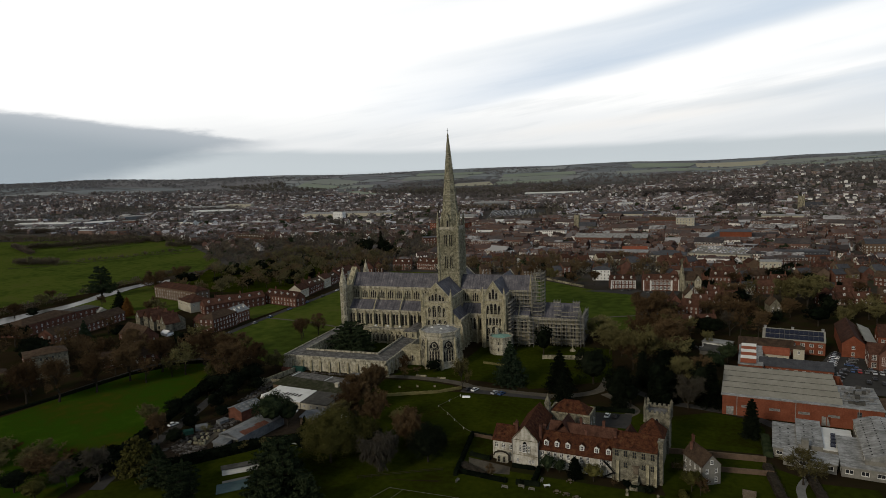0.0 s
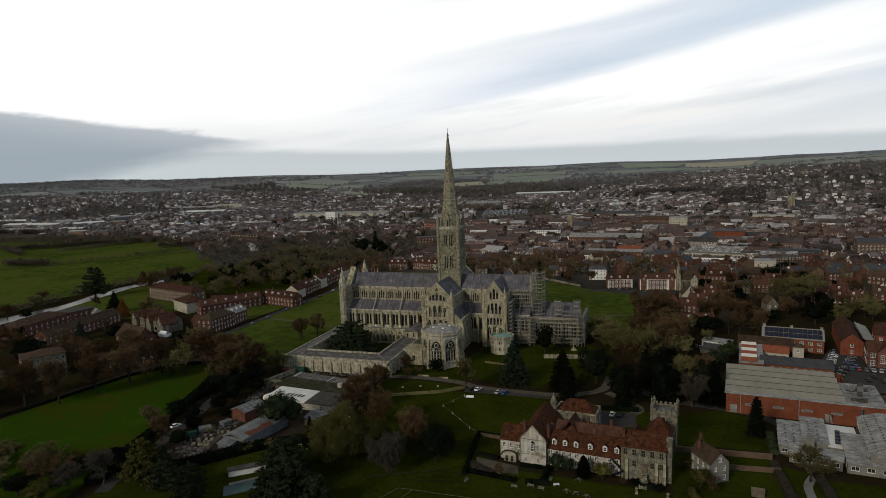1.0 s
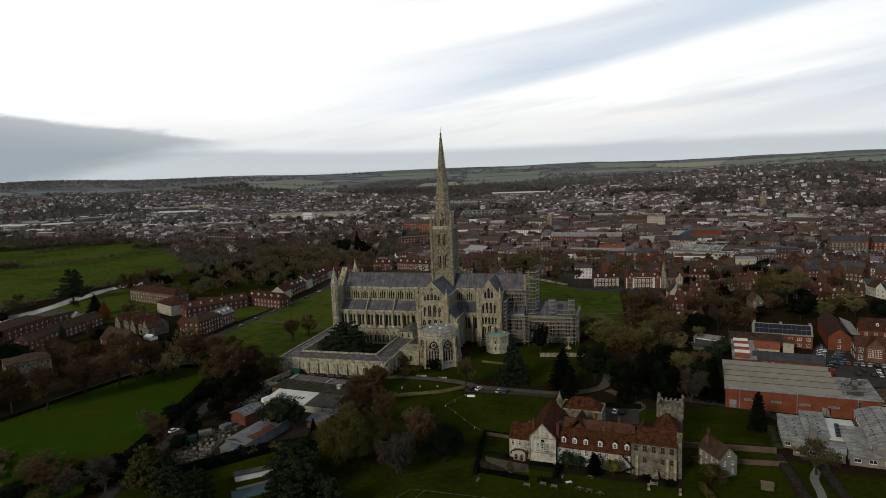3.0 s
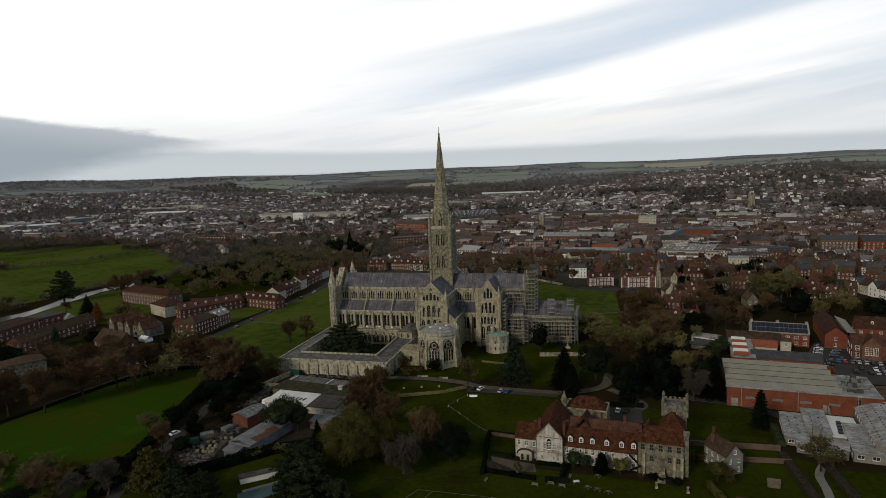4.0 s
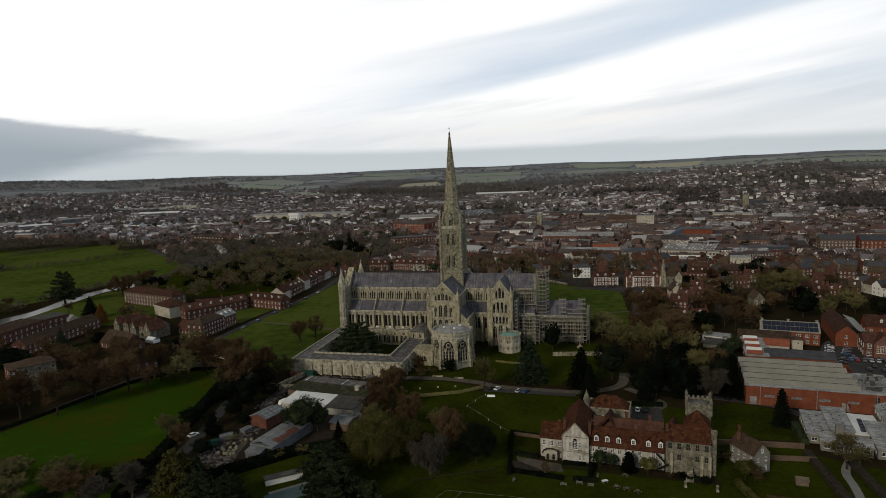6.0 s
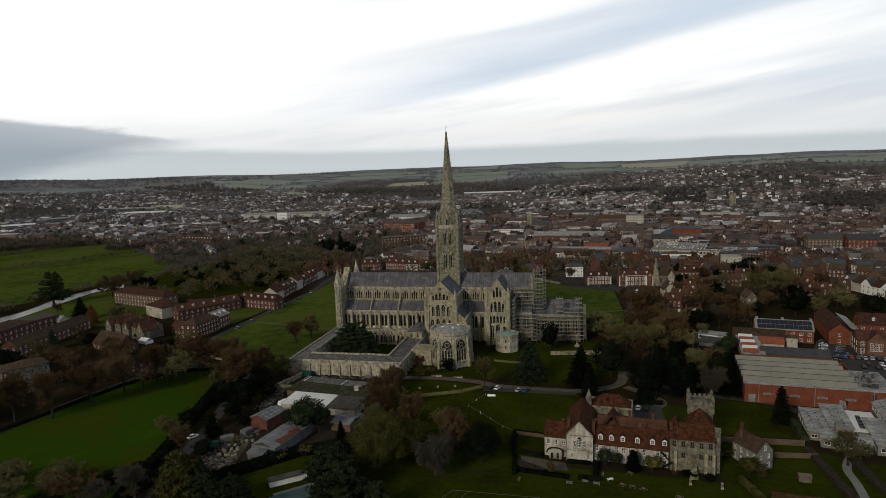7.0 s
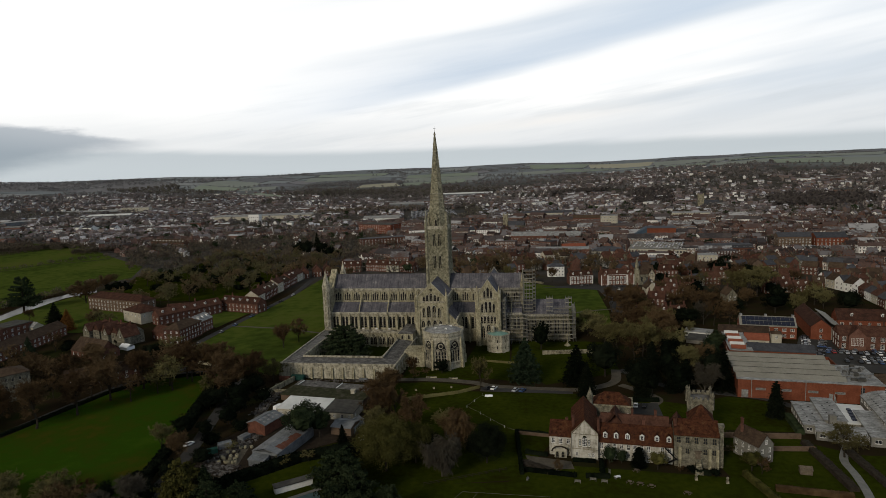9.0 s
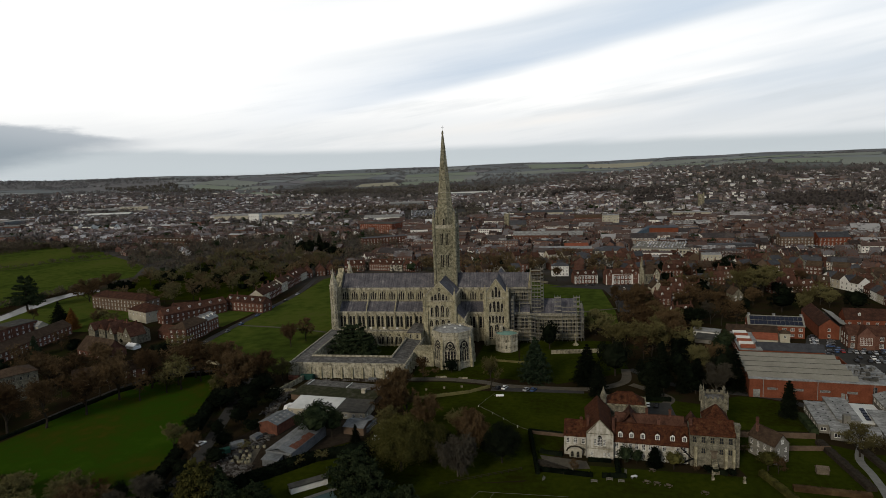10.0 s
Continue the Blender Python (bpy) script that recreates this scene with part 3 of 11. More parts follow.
def ground_sheet():
    s = Shape()
    rads = [0] + [25 * 1.052 ** i for i in range(106)]
    rads = [r for r in rads if r < 4900] + [4900]
    nseg = 260
    cx, cy = 60, -120
    pts, faces = [(cx, cy, 0)], []
    for r in rads[1:]:
        for k in range(nseg):
            a = math.tau * k / nseg
            x, y = cx + r * math.cos(a), cy + r * math.sin(a)
            pts.append((x, y, ground_z(x, y)))
    for k in range(nseg):
        faces.append((0, 1 + k, 1 + (k + 1) % nseg))
    for j in range(len(rads) - 2):
        a, b = 1 + j * nseg, 1 + (j + 1) * nseg
        for k in range(nseg):
            k2 = (k + 1) % nseg
            faces.append((a + k, b + k, b + k2, a + k2))
    s.v, s.f, s.mi = pts, faces, [0] * len(faces)
    return s


def ground_material():
    m = bpy.data.materials.new("mixed_ground")
    m.use_nodes = True
    N, L = m.node_tree.nodes, m.node_tree.links
    bsdf = N["Principled BSDF"]
    bsdf.inputs["Roughness"].default_value, bsdf.inputs["Specular IOR Level"].default_value = 1.0, 0.0
    tcn = N.new("ShaderNodeTexCoord")

    def nz(scale, detail=4):
        n = N.new("ShaderNodeTexNoise")
        n.inputs["Scale"].default_value, n.inputs["Detail"].default_value = scale, detail
        L.new(tcn.outputs["Object"], n.inputs["Vector"])
        return n.outputs[0]

    def ramp(fac, stops, const=False):
        n = N.new("ShaderNodeValToRGB")
        if const:
            n.color_ramp.interpolation = "CONSTANT"
        el = n.color_ramp.elements
        for i, (p, c) in enumerate(stops):
            q = el[i] if i < 2 else el.new(p)
            q.position, q.color = p, (*c, 1)
        L.new(fac, n.inputs[0])
        return n.outputs[0]

    def mix(f, a, b):
        n = N.new("ShaderNodeMix")
        n.data_type = "RGBA"
        L.new(f, n.inputs[0]), L.new(a, n.inputs[6]), L.new(b, n.inputs[7])
        return n.outputs[2]

    near = ramp(nz(0.05), [(0.35, (0.016, 0.0135, 0.006)), (0.5, (0.021, 0.015, 0.0085)), (0.65, (0.016, 0.018, 0.006))])
    town = ramp(nz(0.03), [(0.3, (0.034, 0.038, 0.022)), (0.45, (0.05, 0.045, 0.038)), (0.6, (0.062, 0.058, 0.055)), (0.7, (0.042, 0.042, 0.034))])
    # hedged fields on the downs, blue-grey because distance haze is put into the colours
    mp = N.new("ShaderNodeMapping")
    mp.inputs["Scale"].default_value = (0.0042, 0.0042, 0.0)
    L.new(tcn.outputs["Object"], mp.inputs["Vector"])
    vor = N.new("ShaderNodeTexVoronoi")
    vor.inputs["Scale"].default_value = 1.0
    L.new(mp.outputs[0], vor.inputs["Vector"])
    sepc = N.new("ShaderNodeSeparateColor")
    L.new(vor.outputs["Color"], sepc.inputs[0])
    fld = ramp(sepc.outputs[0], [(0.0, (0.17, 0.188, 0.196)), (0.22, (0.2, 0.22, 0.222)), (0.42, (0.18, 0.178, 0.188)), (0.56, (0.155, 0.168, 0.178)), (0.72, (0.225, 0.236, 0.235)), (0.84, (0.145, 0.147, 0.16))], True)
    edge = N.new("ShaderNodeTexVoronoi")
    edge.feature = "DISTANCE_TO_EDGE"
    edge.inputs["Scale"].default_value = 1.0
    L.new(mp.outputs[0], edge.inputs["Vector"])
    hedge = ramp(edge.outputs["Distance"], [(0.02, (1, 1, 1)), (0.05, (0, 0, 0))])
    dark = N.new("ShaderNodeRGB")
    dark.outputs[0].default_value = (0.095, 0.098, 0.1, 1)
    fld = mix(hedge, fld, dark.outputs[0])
    sp = N.new("ShaderNodeSeparateXYZ")
    L.new(tcn.outputs["Object"], sp.inputs[0])
    rad = N.new("ShaderNodeVectorMath")
    rad.operation = "LENGTH"
    L.new(tcn.outputs["Object"], rad.inputs[0])

    def rng_node(x, a, b):
        n = N.new("ShaderNodeMapRange")
        L.new(x, n.inputs["Value"])
        n.inputs["From Min"].default_value, n.inputs["From Max"].default_value = a, b
        return n.outputs["Result"]
    c = mix(rng_node(sp.outputs[1], 120, 220), near, town)
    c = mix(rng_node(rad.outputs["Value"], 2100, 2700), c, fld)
    L.new(c, bsdf.inputs["Base Color"])
    bmp = N.new("ShaderNodeBump")
    bmp.inputs["Strength"].default_value, bmp.inputs["Distance"].default_value = 0.3, 0.3
    L.new(nz(0.6), bmp.inputs["Height"])
    L.new(bmp.outputs[0], bsdf.inputs["Normal"])
    return m


gs = ground_sheet()
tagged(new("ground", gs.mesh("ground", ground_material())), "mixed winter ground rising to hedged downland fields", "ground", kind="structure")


def sheet(name, poly, z, material, label, category="lawn", kind="structure", skirt=0.3):
    """A flat area on the ground with a small edge."""
    s = Shape()
    ar = sum(poly[i][0] * poly[(i + 1) % len(poly)][1] - poly[(i + 1) % len(poly)][0] * poly[i][1] for i in range(len(poly)))
    s.prism(poly if ar > 0 else poly[::-1], -skirt, z)
    return solo(name, s, material, label, category, kind=kind)


def ribbon(name, pts, width, z, material, label, category="path", kind="structure"):
    """A path of that width along a smoothed line."""
    fine_pts = []
    n = len(pts)
    for i in range(n - 1):
        p0, p1, p2, p3 = (Vector((*pts[max(0, min(n - 1, i + k))], 0)) for k in (-1, 0, 1, 2))
        for j in range(8):
            t = j / 8
            fine_pts.append(0.5 * (2 * p1 + (p2 - p0) * t + (2 * p0 - 5 * p1 + 4 * p2 - p3) * t * t + (3 * p1 - p0 - 3 * p2 + p3) * t ** 3))
    fine_pts.append(Vector((*pts[-1], 0)))
    s = Shape()
    v, f = [], []
    for i, p in enumerate(fine_pts):
        d = (fine_pts[min(i + 1, len(fine_pts) - 1)] - fine_pts[max(i - 1, 0)]).normalized()
        nrm = Vector((-d.y, d.x, 0)) * width / 2
        for q, zz in ((p + nrm, -0.2), (p + nrm, z), (p - nrm, z), (p - nrm, -0.2)):
            v.append((q.x, q.y, zz))
    for i in range(len(fine_pts) - 1):
        a, b = 4 * i, 4 * i + 4
        f += [(a + 1, a, b, b + 1), (a + 2, a + 1, b + 1, b + 2), (a + 3, a + 2, b + 2, b + 3)]
    s.add(v, f)
    return solo(name, s, material, label, category, kind=kind)


sheet("playing_field", [(-172, -250), (-163, -215), (-152, -144), (-146, -110), (-132, -90), (-104, -80), (-96, -100), (-82, -148), (-74, -185), (-68, -215), (-62, -250)], 0.04, GRASS_FIELD, "green playing field turf with worn yellowish patches", "playing field")
sheet("lawn", [(-6, -108), (30, -97), (78, -97), (100, -100), (128, -108), (132, -136), (66, -150), (56, -136), (40, -160), (14, -150), (2, -130)], 0.05, GRASS, "dark green lawn in front of the palace")
sheet("palace_lawn", [(0, -215), (14, -186), (52, -180), (64, -166), (135, -171), (150, -180), (150, -240), (0, -240)], 0.06, GRASS, "mown lawn with faint pitch markings")
sheet("verge_lawn", [(-8, -88), (8, -86), (28, -89), (32, -93), (24, -99), (-3, -111), (-8, -104)], 0.045, GRASS, "strip of grass between drive and hedge")
sheet("tree_lawn", [(2, -130), (14, -149), (40, -159), (56, -135), (66, -149), (56, -178), (14, -187), (0, -204), (-6, -160)], 0.035, GRASS, "shaded grass under the garden trees")
sheet("east_lawn", [(32, -50), (58, -60), (60, -84), (30, -78)], 0.05, GRASS, "green lawn beside the vestry")
sheet("close_lawn", [(-148, 0), (-146, 120), (-150, 190), (-140, 226), (-64, 220), (20, 196), (58, 164), (79, 150), (103, 139), (106, 62), (104, 26), (50, 24), (-71, 24), (-71, -16), (-73, -80), (-100, -70), (-120, -62), (-147, -35)], 0.05, GRASS_MEADOW, "green cathedral close lawn")
sheet("chapter_lawn", [(-7, -81), (9, -79.5), (29, -82), (33, -78), (32, -50), (45, -58), (43, -13), (24, -16), (22, -46), (0, -48), (-7, -62)], 0.045, GRASS, "dark green lawn round the chapter house")
sheet("cathedral_lawn", [(44, -12), (96, -12), (100, -66), (64, -86), (46, -60)], 0.055, GRASS, "green lawn at the chancel end")
sheet("school_lawn", [(126, -132), (127, -104), (142, -96), (156, -101), (160, -108), (157, -132)], 0.075, GRASS, "lawn by the school buildings")
sheet("meadow", [(-400, 10), (-382, 70), (-384, 150), (-362, 210), (-400, 285), (-480, 350), (-560, 420), (-690, 505), (-800, 500), (-1100, 420), (-900, 150), (-650, -60)], 0.05, GRASS_MEADOW, "bright green water meadow", "meadow")
sheet("far_meadow", [(-610, 470), (-690, 520), (-790, 548), (-1000, 532), (-1050, 480), (-830, 500)], 0.05, GRASS_MEADOW, "far strip of green water meadow", "meadow")
sheet("works_yards", [(-1150, 600), (-1000, 612), (-1060, 780), (-1190, 810), (-1400, 850), (-1520, 830), (-1350, 715)], 0.06, CONCRETE, "pale concrete yards round the works")
sheet("river_lawn", [(-340, -10), (-350, 60), (-352, 120), (-330, 150), (-290, 90), (-232, 60), (-236, 10), (-250, -2)], 0.05, GRASS_MEADOW, "riverside garden lawn")


def smooth(pts, k=6):
    out = []
    n = len(pts)
    for i in range(n - 1):
        p0, p1, p2, p3 = (Vector(pts[max(0, min(n - 1, i + q))]) for q in (-1, 0, 1, 2))
        for j in range(k):
            t = j / k
            v = 0.5 * (2 * p1 + (p2 - p0) * t + (2 * p0 - 5 * p1 + 4 * p2 - p3) * t * t + (3 * p1 - p0 - 3 * p2 + p3) * t ** 3)
            out.append((v.x, v.y))
    return out + [tuple(pts[-1])]


far_bank = smooth([(-346, -160), (-362, -40), (-358, 10), (-356, 34), (-367, 73), (-370, 98), (-368, 125), (-356, 150)])
near_bank = smooth([(-326, -160), (-341, -40), (-339, -7), (-340, 17), (-346, 51), (-351, 79), (-355, 112), (-344, 136)])
sheet("river", far_bank + near_bank[::-1], 0.085, WATER, "grey river reflecting the overcast sky", "river")
ribbon("field_ditch", [(-640, 190), (-598, 214), (-566, 263), (-550, 310), (-505, 340), (-500, 386)], 3.2, 0.11, SOIL, "dark ditch between the meadows", "ditch")
ribbon("field_ditch", [(-720, 340), (-703, 373), (-690, 420), (-680, 450)], 3.0, 0.11, SOIL, "dark ditch between the meadows", "ditch")
ribbon("river_bank", far_bank[8:-6:4], 2.6, 0.12, SOIL, "dark reedy river bank", "bank")
ribbon("front_road", [(-30, -86), (-14, -84), (9, -82), (29, -85), (42, -90), (75, -92), (87, -88), (96, -79), (98, -62)], 4.5, 0.10, GRAVEL, "pale gravel drive crossing the lawns", "road")
sheet("parking_strip", [(34, -91.5), (76, -94.5), (76, -97.5), (34, -96.5)], 0.12, ASPHALT, "dark tarmac parking strip", "road")
ribbon("close_road", [(-128, -76), (-142, -50), (-150, -20), (-150, 38), (-149, 125), (-158, 196), (-150, 230)], 5, 0.09, ASPHALT, "tarmac close road", "road")
ribbon("field_path", [(-175, -200), (-160, -165), (-152, -120), (-140, -86), (-105, -75)], 3.2, 0.09, ASPHALT, "path along the playing field", "path")
ribbon("yard_path", [(-58, -215), (-64, -196), (-69, -166), (-83, -111), (-89, -87)], 5, 0.09, ASPHALT, "tarmac lane beside the field", "road")
ribbon("close_path", [(-148, 18), (-110, 12), (-80, 2)], 2.2, 0.09, GRAVEL, "gravel path over the close", "path")
ribbon("east_path", [(60, 44), (90, 64), (128, 78)], 2.2, 0.09, GRAVEL, "gravel path over the close", "path")
ribbon("school_drive", [(100, -62), (112, -78), (124, -88), (140, -92), (156, -97), (165, -106), (172, -110)], 4.5, 0.08, ASPHALT, "tarmac school drive", "road")
ribbon("garden_path", [(170, -142), (164, -154), (163, -165), (161, -178), (156, -196)], 2.6, 0.09, PAVING, "pale concrete garden path", "path")
sheet("cottage_lawn", [(117, -137.5), (158, -138.5), (158, -142), (170, -150), (186, -150), (186, -250), (151, -250), (149, -181), (136, -172.5), (124, -171), (123, -166)], 0.03, GRASS, "grass round the garden cottage")
sheet("wood_glade", [(-330, 152), (-290, 98), (-225, 100), (-186, 118), (-184, 204), (-196, 330), (-335, 330), (-360, 215)], 0.03, GRASS, "rough grass in the gardens and wood")
sheet("terrace", [(57, -160), (73, -163.5), (74, -169), (60, -170)], 0.075, GRAVEL, "pale gravel terrace before the palace", "path")
sheet("palace_court", [(95, -107), (111, -106), (111, -121), (95, -121)], 0.11, ASPHALT, "tarmac parking court behind the palace", "road")
ribbon("court_drive", [(98, -84), (106, -92), (112, -101), (109, -108)], 4.0, 0.085, GRAVEL, "gravel drive to the palace court", "road")
sheet("car_park", [(193, -58), (192, -30), (206, 4), (216, 0), (226, -16), (262, -20), (262, -66)], 0.08, ASPHALT, "tarmac school car park", "road")
sheet("college_court", [(-188, 20), (-158, 14), (-155, 56), (-182, 62)], 0.05, GRASS_MEADOW, "small grass court between brick ranges")
sheet("garden_end", [(-60, -212), (-44, -197), (-30, -169), (-12, -153), (-5, -160), (0, -204), (0, -250), (-60, -250)], 0.03, GRASS, "rough grass behind the yard")
sheet("builders_yard", [(-70, -186), (-56, -140), (-50, -108), (-20, -112), (-6, -140), (-12, -152), (-30, -168), (-44, -196)], 0.07, SOIL, "muddy works yard", "yard")
ribbon("yard_lane", [(-44, -192), (-50, -160), (-58, -130), (-62, -108), (-66, -92)], 4, 0.10, GRAVEL, "gravel works lane", "path")
sheet("high_street", [(60, 150), (80, 158), (104, 163), (108, 156), (136, 160), (134, 146), (128, 130), (126, 97), (117, 60), (107.5, 62), (109, 100), (104.5, 139), (78, 148)], 0.09, ASPHALT, "tarmac road by the close gate", "road")

# ---------- cathedral ----------
cath = thing("cathedral", Matrix.Identity(4), "grey limestone gothic cathedral with lead roofs and tall spire", "cathedral")


def wall_run(name, parent, m, length, z0, z1, wins, outline=None, depth=0.42, material=None, mull=0, rose=()):
    """A stone wall with pointed windows (centre, sill, width, height) let into it; m puts local x along the wall, -y outwards."""
    s = Shape()
    holes = [lancet(*w) for w in wins] + [circle(*r) for r in rose]
    s.panel(outline or rect(0, z0, length, z1), holes, depth)
    wall = part(name, s, material or STONE, parent, m=m)
    for c, w0, wd, h in wins:
        part("window", lancet_mesh(wd, h, mull if wd > 1.6 else 0), None, wall, m=place(c, 0, w0))
    for c, w, r in rose:
        g = Shape()
        p = circle(0, 0, r)
        g.add([(u, 0.4, v) for u, v in p], [tuple(range(len(p)))])
        g.slot = 1
        for k in range(6):
            g.m = pose(0, 0, 0, 0, 60 * k + 15, 0)
            g.box(-0.06, 0.25, 0.0, 0.06, 0.4, r)
        g.m = Matrix.Identity(4)
        part("rose_window", g, (GLASS, STONE), wall, m=place(c, 0, w))
    return wall


def buttress(parent, m, w, d, z0, z1, steps=2, pin=2.5):
    """Stepped buttress, outer face towards -y, with a gabled top."""
    s = Shape()
    dz = (z1 - z0) / steps
    for i in range(steps):
        dd = d * (1 - 0.28 * i)
        s.box(-w / 2, -dd, z0 + i * dz, w / 2, 0.1, z0 + (i + 1) * dz - 0.5)
        a, b = z0 + (i + 1) * dz - 0.5, z0 + (i + 1) * dz
        d2 = d * (1 - 0.28 * (i + 1))
        s.add([(-w / 2, -dd, a), (w / 2, -dd, a), (w / 2, 0.1, a), (-w / 2, 0.1, a), (-w / 2, -d2, b), (w / 2, -d2, b), (w / 2, 0.1, b), (-w / 2, 0.1, b)],
              [(0, 1, 5, 4), (1, 2, 6, 5), (3, 0, 4, 7), (4, 5, 6, 7)])
    if pin:
        dd = d * (1 - 0.28 * steps)
        s.add([(-w / 2, -dd, z1), (w / 2, -dd, z1), (0, -dd, z1 + pin * 0.5), (-w / 2, 0.1, z1), (w / 2, 0.1, z1), (0, 0.1, z1 + pin * 0.5)], [(0, 1, 2), (4, 3, 5), (1, 4, 5, 2), (3, 0, 2, 5)])
    return part("buttress", s, STONE, parent, m=m)


def pinnacle(parent, x, y, z0, zs, z1, r, n=8, material=None):
    """Turret: shaft to zs with bands, spirelet to z1, finial."""
    s = Shape()
    ph = math.pi / n
    s.ngon(x, y, z0, zs, r, r, n, ph)
    k = z0 + 3
    while k < zs:
        s.ngon(x, y, k, k + 0.3, r * 1.1, r * 1.1, n, ph)
        k += 4.2
    s.ngon(x, y, zs - 0.4, zs, r * 1.18, r * 1.18, n, ph)
    s.cone(x, y, zs, z1, r * 1.02, n, ph)
    s.ngon(x, y, z1 - 0.5, z1 - 0.2, 0.22, 0.22, 6)
    return part("pinnacle", s, material or STONE, parent)


def parapet(parent, m, length, z, h=1.3, dep=0.35, step=0.75):
    """Parapet wall on a row of corbels with a moulded coping."""
    s = Shape()
    s.box(0, -dep, z, length, 0.25, z + h * 0.75)
    s.box(-0.1, -dep - 0.12, z + h * 0.75, length + 0.1, 0.3, z + h)
    n = max(1, int(length / step))
    for i in range(n):
        u = (i + 0.5) * length / n
        s.box(u - 0.16, -dep * 0.9, z - 0.45, u + 0.16, 0.05, z + 0.01)
    return part("parapet", s, STONE_PALE, parent, "pale limestone corbelled parapet", m)


def lead_roof(parent, x0, x1, y0, y1, z0, z1, m=None, ribs=1.1, material=None):
    s = Shape()
    s.gable(x0, x1, y0, y1, z0, z1, 0.0, 0.3)
    ym = (y0 + y1) / 2
    n = int((x1 - x0) / ribs)
    for ya in (y0, y1):
        s.seams(x1 - x0, n, (ya, z0 + 0.02), (ym, z1 + 0.02), x0=x0)
    s.box(x0, ym - 0.15, z1 - 0.05, x1, ym + 0.15, z1 + 0.15)
    return part("roof", s, material or LEAD, parent, "dull grey lead roof with rolled seams", m)


def leanto(parent, m, length, d, z0, z1, ribs=1.1):
    """Lead lean-to roof, low edge at -y = d."""
    s = Shape()
    s.add([(0, -d, z0), (length, -d, z0), (length, 0, z1), (0, 0, z1), (0, -d, z0 - 0.3), (length, -d, z0 - 0.3), (length, 0, z0 - 0.3), (0, 0, z0 - 0.3)],
          [(0, 1, 2, 3), (1, 0, 4, 5), (0, 3, 7, 4), (2, 1, 5, 6), (3, 2, 6, 7), (7, 6, 5, 4)])
    s.seams(length, int(length / ribs), (-d, z0 + 0.02), (0, z1 + 0.02))
    return part("aisle_roof", s, LEAD, parent, "lead lean-to aisle roof", m)


EAVE, RIDGE, AISLE_T, AISLE_B = 29.6, 38.5, 22.2, 16.4
CY, AY = 6.4, 13.4


def arm(x0, x1, bays, north=True):
    """A stretch of nave or choir: clerestory, aisle, roofs, buttresses on both sides."""
    L = x1 - x0
    bw = L / bays
    for side in (-1, 1):
        def face(y):
            return place(x0, y, 0, 0) if side < 0 else place(x1, -y, 0, 180)
        cl, al = [], []
        for b in range(bays):
            c = (b + 0.5) * bw
            cl += [(c - 1.35, 23.3, 0.85, 4.2), (c, 23.3, 0.95, 5.2), (c + 1.35, 23.3, 0.85, 4.2)]
            al += [(c - 1.05, 8.0, 1.5, 6.9), (c + 1.05, 8.0, 1.5, 6.9)]
        wall_run("clerestory_wall", cath, face(-CY), L, 16.5, EAVE, cl)
        wall_run("aisle_wall", cath, face(-AY), L, 0, AISLE_B, al)
        parapet(cath, face(-CY), L, EAVE - 0.1, 1.2)
        parapet(cath, face(-AY), L, AISLE_B - 0.1, 1.1)
        for yw, zz in ((-AY, 7.2), (-AY, 15.3), (-CY, 22.8), (-CY, 28.4)):
            s = Shape()
            s.box(0, -0.22, zz, L, 0.02, zz + 0.3)
            part("string_course", s, STONE_PALE, cath, m=face(yw))
        leanto(cath, face(-CY), L, AY - CY - 0.3, AISLE_B + 0.3, AISLE_T)
        for b in range(bays + 1):
            mm = face(-AY) @ place(b * bw, 0, 0)
            buttress(cath, mm, 1.35, 2.5, 0, 15.4, 2, 3.4)
            mm = face(-CY) @ place(b * bw, 0, 0)
            buttress(cath, mm, 0.8, 0.6, 22.4, 28.8, 1, 0)
            if b in (3, 6) and bays > 5:
                s = Shape()
                arc = [(-(AY - CY) * (1 - q / 6), 17.5 + 8 * (q / 6) ** 0.8) for q in range(7)]
                s.add([p for f, h in arc for p in ((-0.3, f, h - 0.8), (0.3, f, h - 0.8), (0.3, f, h), (-0.3, f, h))],
                      [(4 * q + a, 4 * q + (a + 1) % 4, 4 * q + 4 + (a + 1) % 4, 4 * q + 4 + a) for q in range(6) for a in range(4)] + [(3, 2, 1, 0), (24, 25, 26, 27)])
                part("flying_buttress", s, STONE, cath, m=mm)
    lead_roof(cath, x0 - 0.3, x1 + 0.3, -CY - 0.1, CY + 0.1, EAVE + 0.3, RIDGE)


arm(-66, -7, 10)
arm(7, 50, 7)

# west front: screen, gable and stair turrets
wf = wall_run("west_front", cath, place(-68.5, 17, 0, -90), 34, 0, 33, [(6, 6, 1.8, 8), (28, 6, 1.8, 8), (13, 12, 2, 12), (17, 12, 2.4, 14), (21, 12, 2, 12), (17, 1, 4, 7), (10, 1, 2.5, 5), (24, 1, 2.5, 5)],
              [(0, 0), (34, 0), (34, 31.5), (25.5, 32), (17, 42), (8.5, 32), (0, 31.5)])
s = Shape()
s.add([(-65.5, -17, 0), (-65.5, 17, 0), (-65.5, 17, 31.5), (-65.5, 8.5, 32), (-65.5, 0, 42), (-65.5, -8.5, 32), (-65.5, -17, 31.5)], [(0, 1, 2, 3, 4, 5, 6)])
s.add([(-68.5, -17, 0), (-65.5, -17, 0), (-65.5, -17, 31.5), (-68.5, -17, 31.5)], [(0, 1, 2, 3)])
s.add([(-68.5, 17, 0), (-65.5, 17, 0), (-65.5, 17, 31.5), (-68.5, 17, 31.5)], [(3, 2, 1, 0)])
